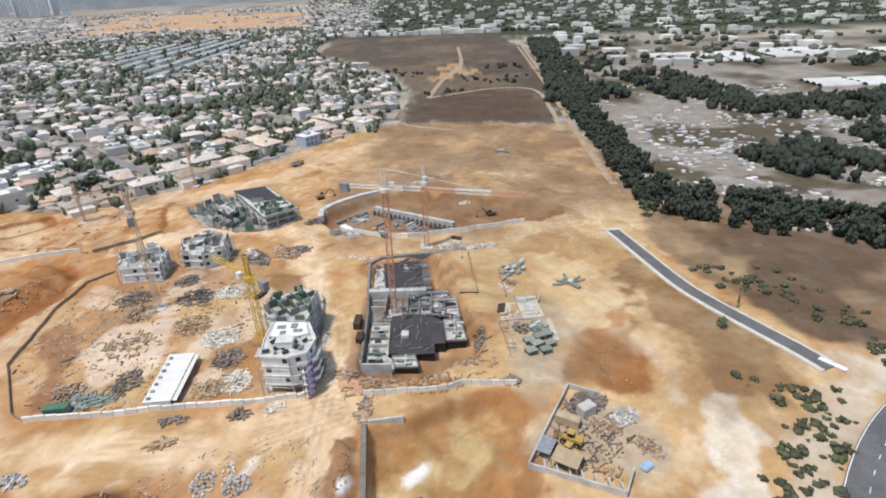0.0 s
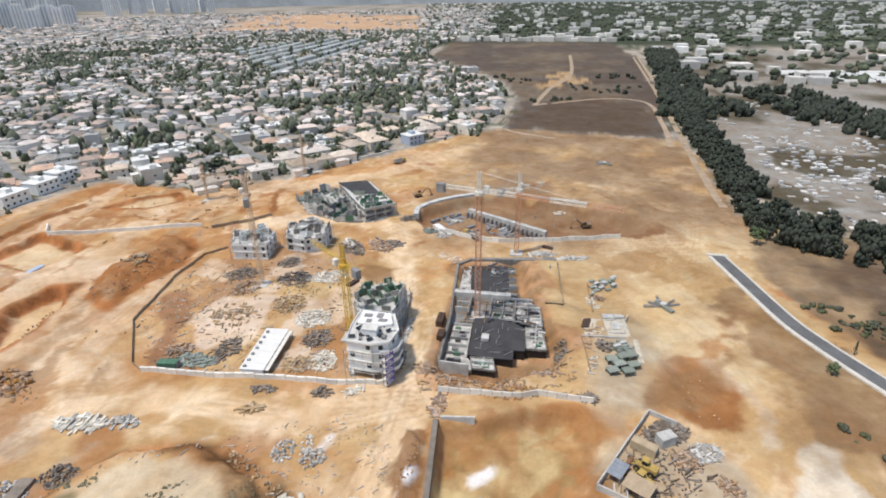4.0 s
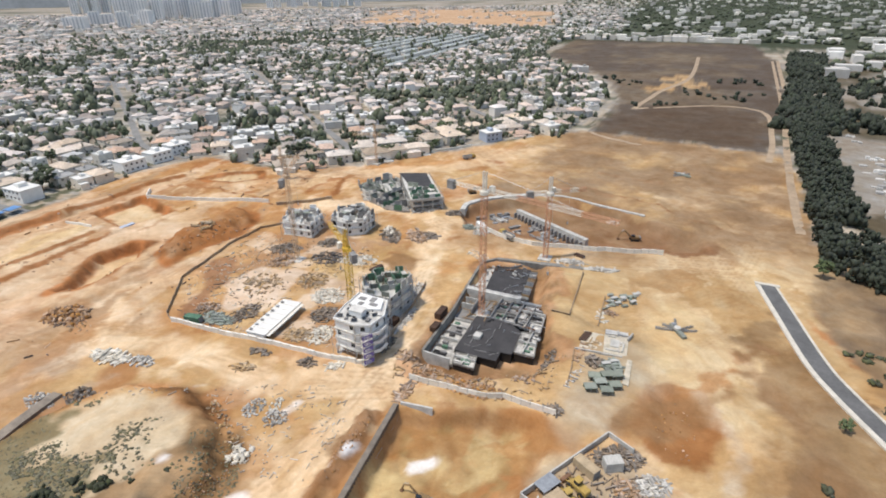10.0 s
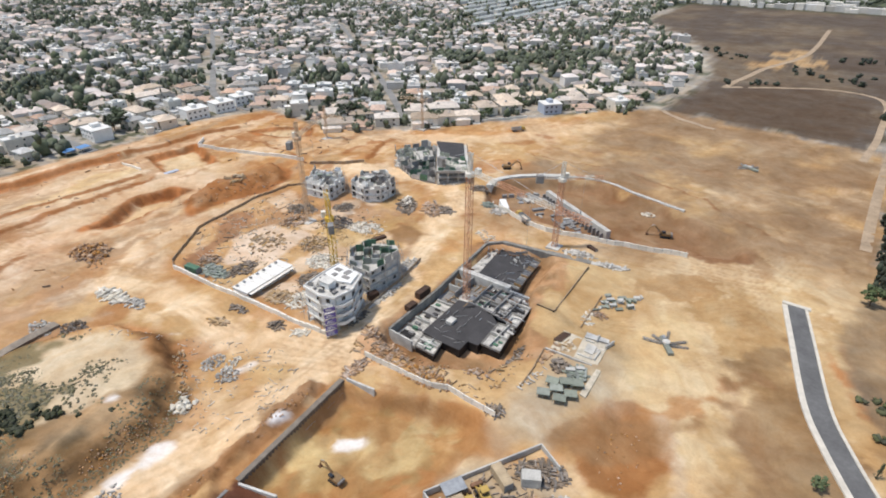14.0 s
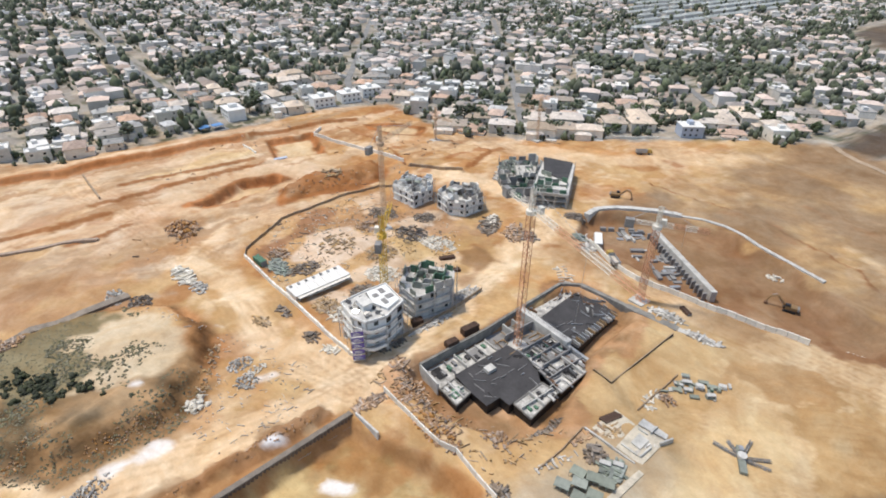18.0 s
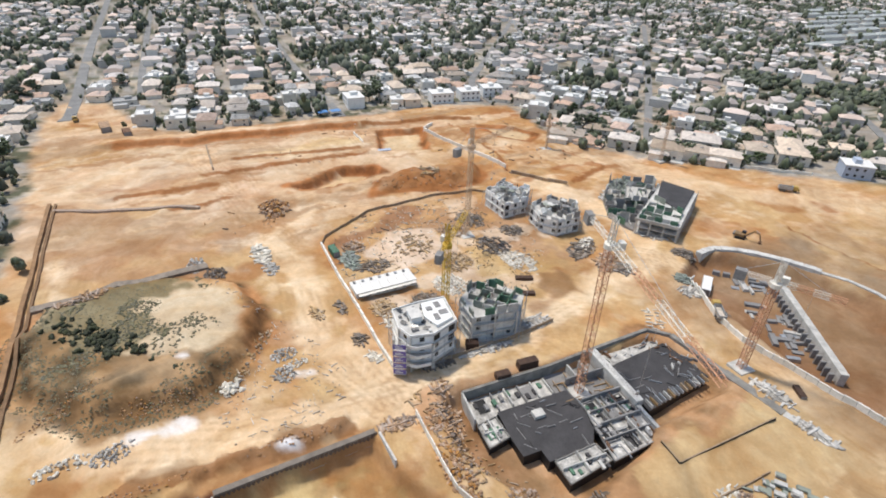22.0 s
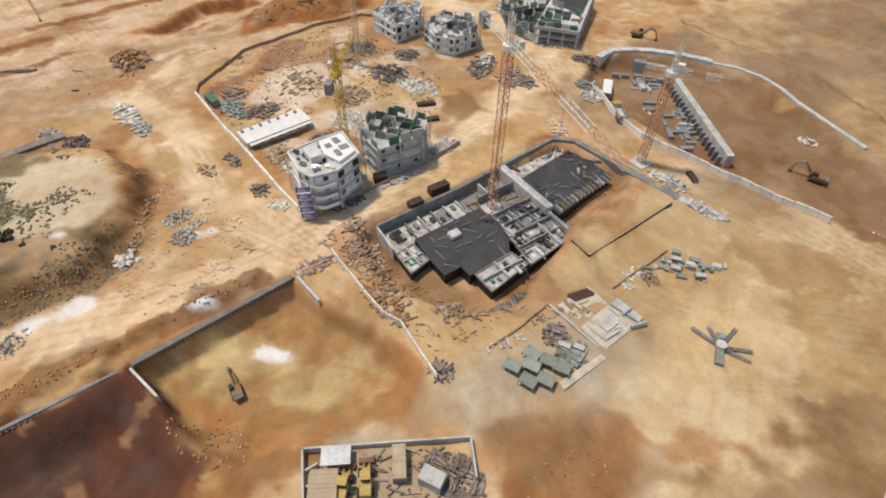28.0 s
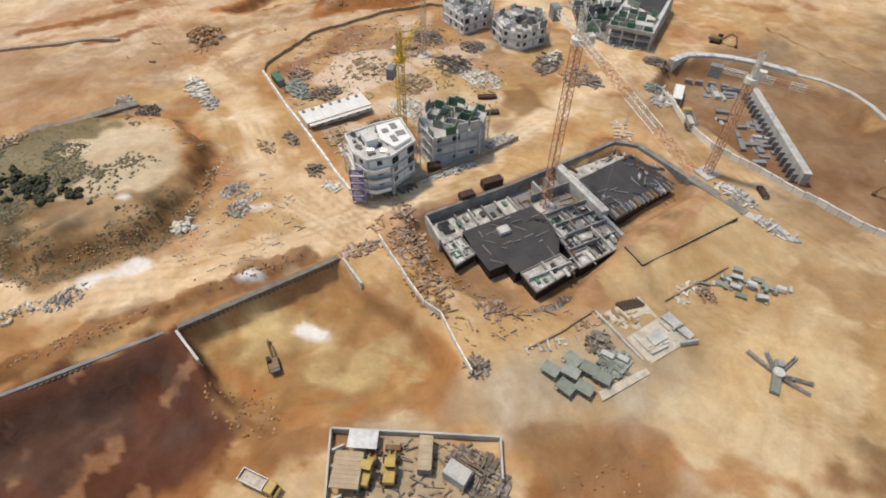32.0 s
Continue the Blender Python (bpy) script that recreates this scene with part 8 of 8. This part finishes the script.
# the curved pit
def curved_pit():
    t = thing("curved_wall", "curved pale retaining wall of precast blocks", "wall")
    line = [(-58, 238), (-59, 246), (-55, 254), (-47, 262), (-38, 268.5), (-33, 271)]
    for (x0, y0), (x1, y1) in zip(line, line[1:]):
        for k in range(3):
            a, b = k / 3, (k + 0.97) / 3
            part("wall_block", wall_run(bmesh.new(), [(x0 + (x1 - x0) * a, y0 + (y1 - y0) * a), (x0 + (x1 - x0) * b, y0 + (y1 - y0) * b)], 2.6, -5, 1.1 + 0.15 * (k % 2)), PALE_CONCRETE, t, "pale precast block")
    rim = [(-33, 271), (-26, 275.5), (-17, 277.5), (-8, 276), (0, 272.5), (14, 269), (26, 266)]
    u = thing("pit_edge", "low grey edging along the curved pit", "edging")
    for a, b in zip(rim, rim[1:]):
        part("edging", wall_run(bmesh.new(), [a, b], 1.6, -3, 0.5), CONCRETE, u)
    s = thing("long_shed", "long grey concrete gallery in the curved pit", "gallery")
    a0, a1 = (-33.5, 252.5), (5.5, 229.5)
    for k in range(9):
        p, q = k / 9, (k + 0.98) / 9
        part("gallery_wall", wall_run(bmesh.new(), [(a0[0] + (a1[0] - a0[0]) * p, a0[1] + (a1[1] - a0[1]) * p), (a0[0] + (a1[0] - a0[0]) * q, a0[1] + (a1[1] - a0[1]) * q)], 2.2, -6.5, -0.6), CONCRETE, s)
    for k in range(18):
        x, y = a0[0] + (a1[0] - a0[0]) * (k + 0.5) / 18 - 1.0, a0[1] + (a1[1] - a0[1]) * (k + 0.5) / 18 - 1.6
        part("buttress", box(bmesh.new(), -0.3, 0.3, -1.6, 0, -6.5, -1.6, pose(x, y, 0, 0, 0, -30)), DARK_CONCRETE, s)
    r = random.Random(8)
    for k in range(34):
        x, y = r.uniform(-44, -6), 0
        y = 232 + (-(x + 10)) * 0.42 + r.uniform(-8, 6)
        y = max(y, 224)
        L, w = r.uniform(2.5, 7), r.uniform(0.8, 2.0)
        solid("precast_panel", bevelled(boxes((-L / 2, L / 2, -w / 2, w / 2, 0, r.uniform(0.3, 1.2))), 0.05), r.choice((CONCRETE, DARK_CONCRETE, STEEL, DARK_CONCRETE)), "grey precast panel lying in the pit", "panel",
              (x, y, gz(x, y) - 0.05), r.choice((-32, 58)) + r.uniform(-10, 10), "precast panels in the pit")
    for x, y in ((-50, 240), (-48, 243), (-45, 246), (-42, 249), (-39, 251)):
        solid("footing", bevelled(boxes((-1.2, 1.2, -0.7, 0.7, -0.2, 1.6)), 0.06), DARK_CONCRETE, "dark concrete footing in a row", "footing", (x, y, gz(x, y)), 45, "footings in the pit")


curved_pit()

# berms and ditches beside the western track
BERM = [(-178, 10.5), (-110, 15.5), (-48, 20)]
solid("earth_berm", strip(BERM, -1.0, 0.3, -0.3, 1.2), mat("red earth", (0.32, 0.19, 0.10), 0.95, 0.35, 0.5, 0.4), "long bank of red earth beside a track", "earth bank")
solid("earth_berm", strip(BERM, 1.2, 2.1, -0.3, 0.7), mat("brown earth", (0.22, 0.135, 0.075), 0.95, 0.35, 0.5, 0.4), "lower bank of brown earth beside a ditch", "earth bank")
solid("earth_wall", strip([(-110, 68), (-106, 44), (-101.5, 18)], -1.6, 1.6, -0.4, 0.8), mat("grey earth", (0.27, 0.225, 0.18), 0.95, 0.4, 0.5, 0.5), "long low bank of grey rubble and earth", "earth bank")
solid("earth_wall", strip([(-172, 12), (-160, 60), (-158, 66)], -0.8, 0.8, -0.3, 0.7), BRICK_HEAP, "low earth bank at the plot edge", "earth bank")

# ---- plants of the site ----
r = np.random.RandomState(21)
pts, rad = [], []
while len(pts) < 4600:
    x, y = r.uniform(-104, -45), r.uniform(16, 86)
    d = float(depth_in(np.array(x), np.array(y), SCRUB_PLOT))
    w = float(waves(np.array(x), np.array(y), 16, 81))
    if d > 0.5 and ((y + 0.5 * (x + 75) < 50 + 12 * w and w > -0.5) or (w > 0.45 and r.uniform() < 0.25)):
        pts.append((x, y, gz(x, y) - 0.15))
        rad.append(r.uniform(0.12, 0.36) * (1.6 if w > 0.4 else 1))
while len(pts) < 7000:
    x, y = r.uniform(-92, -42), r.uniform(14, 80)
    w = float(waves(np.array(x), np.array(y), 12, 82))
    if -5 < float(depth_in(np.array(x), np.array(y), SCRUB_PLOT)) < 6 and y < 76 + 0.3 * (x + 45) and w > -0.3:
        pts.append((x, y, gz(x, y) - 0.12))
        rad.append(r.uniform(0.12, 0.4))
stuff_trees("scrub", pts, rad, SCRUB, "dry olive scrub on a raised sandy plot", seed=9, per=3, flat=0.42)
pts, rad = [], []
for k in range(90):
    k2 = r.normal()
    x, y = -74 + 7 * k2, 40 + 6 * k2 + r.normal() * 3
    pts.append((x, y, gz(x, y) - 0.3))
    rad.append(r.uniform(0.5, 1.3))
stuff_trees("thicket", pts, rad, SCRUB_DARK, "dark green thicket on the scrub plot", seed=10, per=7, flat=0.8)
pts, rad = [], []
for cx, cy, n, s in ((110, 165, 26, 5), (125, 146, 22, 6), (87, 108, 14, 3), (95, 103, 22, 4), (83, 90, 16, 4), (78, 80, 20, 4), (72, 74, 16, 4), (118, 158, 16, 5), (88, 96, 10, 4), (131, 118, 10, 4), (99, 176, 6, 2)):
    for k in range(n):
        x, y = cx + r.normal() * s, cy + r.normal() * s
        pts.append((x, y, gz(x, y) - 0.4))
        rad.append(r.uniform(0.6, 1.7))
for k in range(110):
    t = r.uniform(0, 1) * 5
    i = int(t)
    (x0, y0), (x1, y1) = MEDIAN[i], MEDIAN[i + 1]
    x, y = x0 + (x1 - x0) * (t - i), y0 + (y1 - y0) * (t - i)
    if x > 84 and x < 150:
        pts.append((x + r.uniform(-0.5, 0.5), y + r.uniform(-0.5, 0.5), gz(x, y) + 0.1))
        rad.append(r.uniform(0.35, 0.7))
for k in range(90):
    x = r.uniform(122, 200)
    pts.append((x, 125 + (x - 122) * 0.36 + r.normal() * 1.6, gz(x, 125) - 0.2))
    rad.append(r.uniform(0.5, 1.2))
stuff_trees("roadside_scrub", pts, rad, SCRUB_GREEN, "olive roadside scrub and bushes", seed=11, per=7, flat=0.7)
LIVE = [tree("broad green leafy garden tree", 7.5, 3.2, LEAF, 1), tree("round dark green street tree", 6.0, 2.8, LEAF, 2), tree("tall dense green garden tree", 10, 4.0, LEAF, 3), tree("slender dark green cypress tree", 9, 1.3, LEAF, 4, True)]
for x, y, k, s in ((94, 228, 2, 0.75), (97, 150, 3, 0.55), (86.5, 139, 1, 0.6), (-290, 180, 2, 1.35), (-286, 174, 2, 1.1), (121, 250, 2, 0.8)):
    c = copy_thing(LIVE[k], pose(x, y, gz(x, y)))
    c.scale = (s, s, s)
placed = 0
for x, y, turn in near_lots:
    for k in range(2):
        if placed < 290 and rng.uniform() < (0.3 if x < -230 else 0.95):
            tx, ty = x + rng.choice((-1, 1)) * rng.uniform(6.5, 8.5), y + rng.choice((-1, 1)) * rng.uniform(7, 9.5)
            if town_at(np.array(tx), np.array(ty)):
                s = rng.uniform(0.6, 1.15)
                c = tagged(copy_thing(LIVE[rng.choice(4, p=(0.36, 0.32, 0.22, 0.1))], pose(tx, ty, gz(tx, ty) - 0.2, 0, 0, rng.uniform(0, 360))), group="garden trees")
                c.scale = (s, s, s)
                placed += 1
pts = []
for x, y, turn in near_lots:
    for k in range(4 if x < -230 else 9):
        tx, ty = x + rng.uniform(-10, 10), y + rng.uniform(-12, 12)
        pts.append((tx, ty, -0.4))
stuff_trees("garden_shrubs", pts, rng.uniform(0.9, 2.2, len(pts)) * np.where(np.array(pts)[:, 0] > -230, 1.3, 1.0), LEAF_FAR, "green hedges and shrubs in gardens", seed=12, per=5, flat=1.5)
for h in LIVE:
    for o in (*h.children_recursive, h):
        bpy.data.objects.remove(o)

# nursery sheds and greenhouse tunnels beyond the tree belt
TUNNEL = bmesh.new()
prev = None
for k in range(9):
    a = math.pi * k / 8
    row = [TUNNEL.verts.new((x, 4.2 * math.cos(a), 3.2 * math.sin(a))) for x in (-20, 20)]
    if prev:
        TUNNEL.faces.new((prev[0], prev[1], row[1], row[0]))
    prev = row
TUNNEL = mesh_of("cover", TUNNEL, mat("greenhouse film", (0.60, 0.59, 0.55), 0.6, 0.2, 0.2, 0.05, rand=0.15))
for bx, by, nx, ny, turn in ((300, 700, 3, 9, 5), (450, 720, 3, 9, 5), (600, 690, 3, 9, 5), (380, 520, 3, 4, 5), (520, 560, 2, 5, 5)):
    for i in range(nx):
        for j in range(ny):
            g = thing("greenhouse", "long pale plastic greenhouse tunnel", "greenhouse", (bx + 43 * i, by + 9.2 * j, -0.2), turn, "greenhouse tunnels")
            piece("cover", TUNNEL, g, Matrix())
V, F = [], []
for k in range(1500):
    x, y = r.uniform(130, 330), r.uniform(205, 560)
    if x > 128 + 0.08 * (y - 260) and waves(np.array(x), np.array(y), 45, 71) > -0.2:
        w, d, h = r.uniform(0.5, 2.2), r.uniform(0.5, 1.6), r.uniform(0.4, 1.8)
        V.append(cube * (w, d, h) + (x, y, -0.1))
        F.append(cf + 8 * len(F))
joined("yard_stacks", V, F, FAR_FLAT, "pale stacked goods in the storage yards", "stacks")

# small loose things spread over the fenced plot and the tracks
def litter(name, label, poly, n, material, size, seed, keep=-0.1, grain=18):
    r = random.Random(seed)
    V, F = [], []
    base = cube * (0.5, 0.5, 1)
    lo = [min(p[i] for p in poly) for i in (0, 1)]
    hi = [max(p[i] for p in poly) for i in (0, 1)]
    while len(V) < n:
        x, y = r.uniform(lo[0], hi[0]), r.uniform(lo[1], hi[1])
        if inside(np.array(x), np.array(y), poly) and float(waves(np.array(x), np.array(y), grain, seed)) > keep:
            a = r.choice((0.08, 1.65, 0.8)) + r.uniform(-0.3, 0.3)
            R = np.array([[math.cos(a), math.sin(a), 0], [-math.sin(a), math.cos(a), 0], [0, 0, 1]])
            V.append(base * (r.uniform(*size) * r.choice((0.7, 1, 3.2)), r.uniform(*size) * 0.36, r.uniform(*size) * 0.6) @ R + (x, y, gz(x, y) - 0.05))
            F.append(np.vstack([cf, [[3, 2, 1, 0]]]) + 8 * len(F))
    return joined(name, V, F, material, label, "litter")


PLOT = [(-110, 109), (-130, 131), (-136, 180), (-110, 176), (-98, 184), (-80, 186), (-58, 166), (-57, 134), (-52, 116)]
litter("timber_litter", "timber boards scattered over the building plot", PLOT, 420, TIMBER_HEAP, (0.2, 0.8), 91)
litter("pale_litter", "pale blocks and boards scattered over the plot", PLOT, 420, PALE_HEAP, (0.2, 0.8), 92)
litter("dark_litter", "dark formwork parts scattered over the plot", PLOT, 300, DARK_HEAP, (0.2, 0.8), 93, 0.05)
litter("basement_litter", "timber scrap scattered round the basement", [(-31, 112), (-6, 113), (14, 118), (16, 142), (8, 138), (-8, 125), (-26, 124)], 220, TIMBER_HEAP, (0.3, 1.0), 94, -0.4)
litter("deck_litter", "small parts lying over the basement floors", [(-25, 128), (-25, 150), (-17, 150), (-17, 128)], 90, DARK_HEAP, (0.4, 1.2), 95, -2)
litter("compound_litter", "scrap lying in the contractor's compound", [(20, 89), (32, 110), (48, 101), (38, 82)], 240, DARK_HEAP, (0.3, 1.1), 96, 0.0, 9)
litter("track_stones", "stones and clods strewn over the tracks", [(-110, 60), (-60, 95), (-30, 105), (-28, 70), (-44, 66), (-66, 84)], 260, RUBBLE, (0.2, 0.7), 97, 0.0)
litter("sand_clods", "clods strewn over the western sand", [(-250, 60), (-250, 250), (-150, 250), (-120, 90), (-170, 30)], 150, BRICK_HEAP, (0.3, 1.1), 98, 0.2, 40)
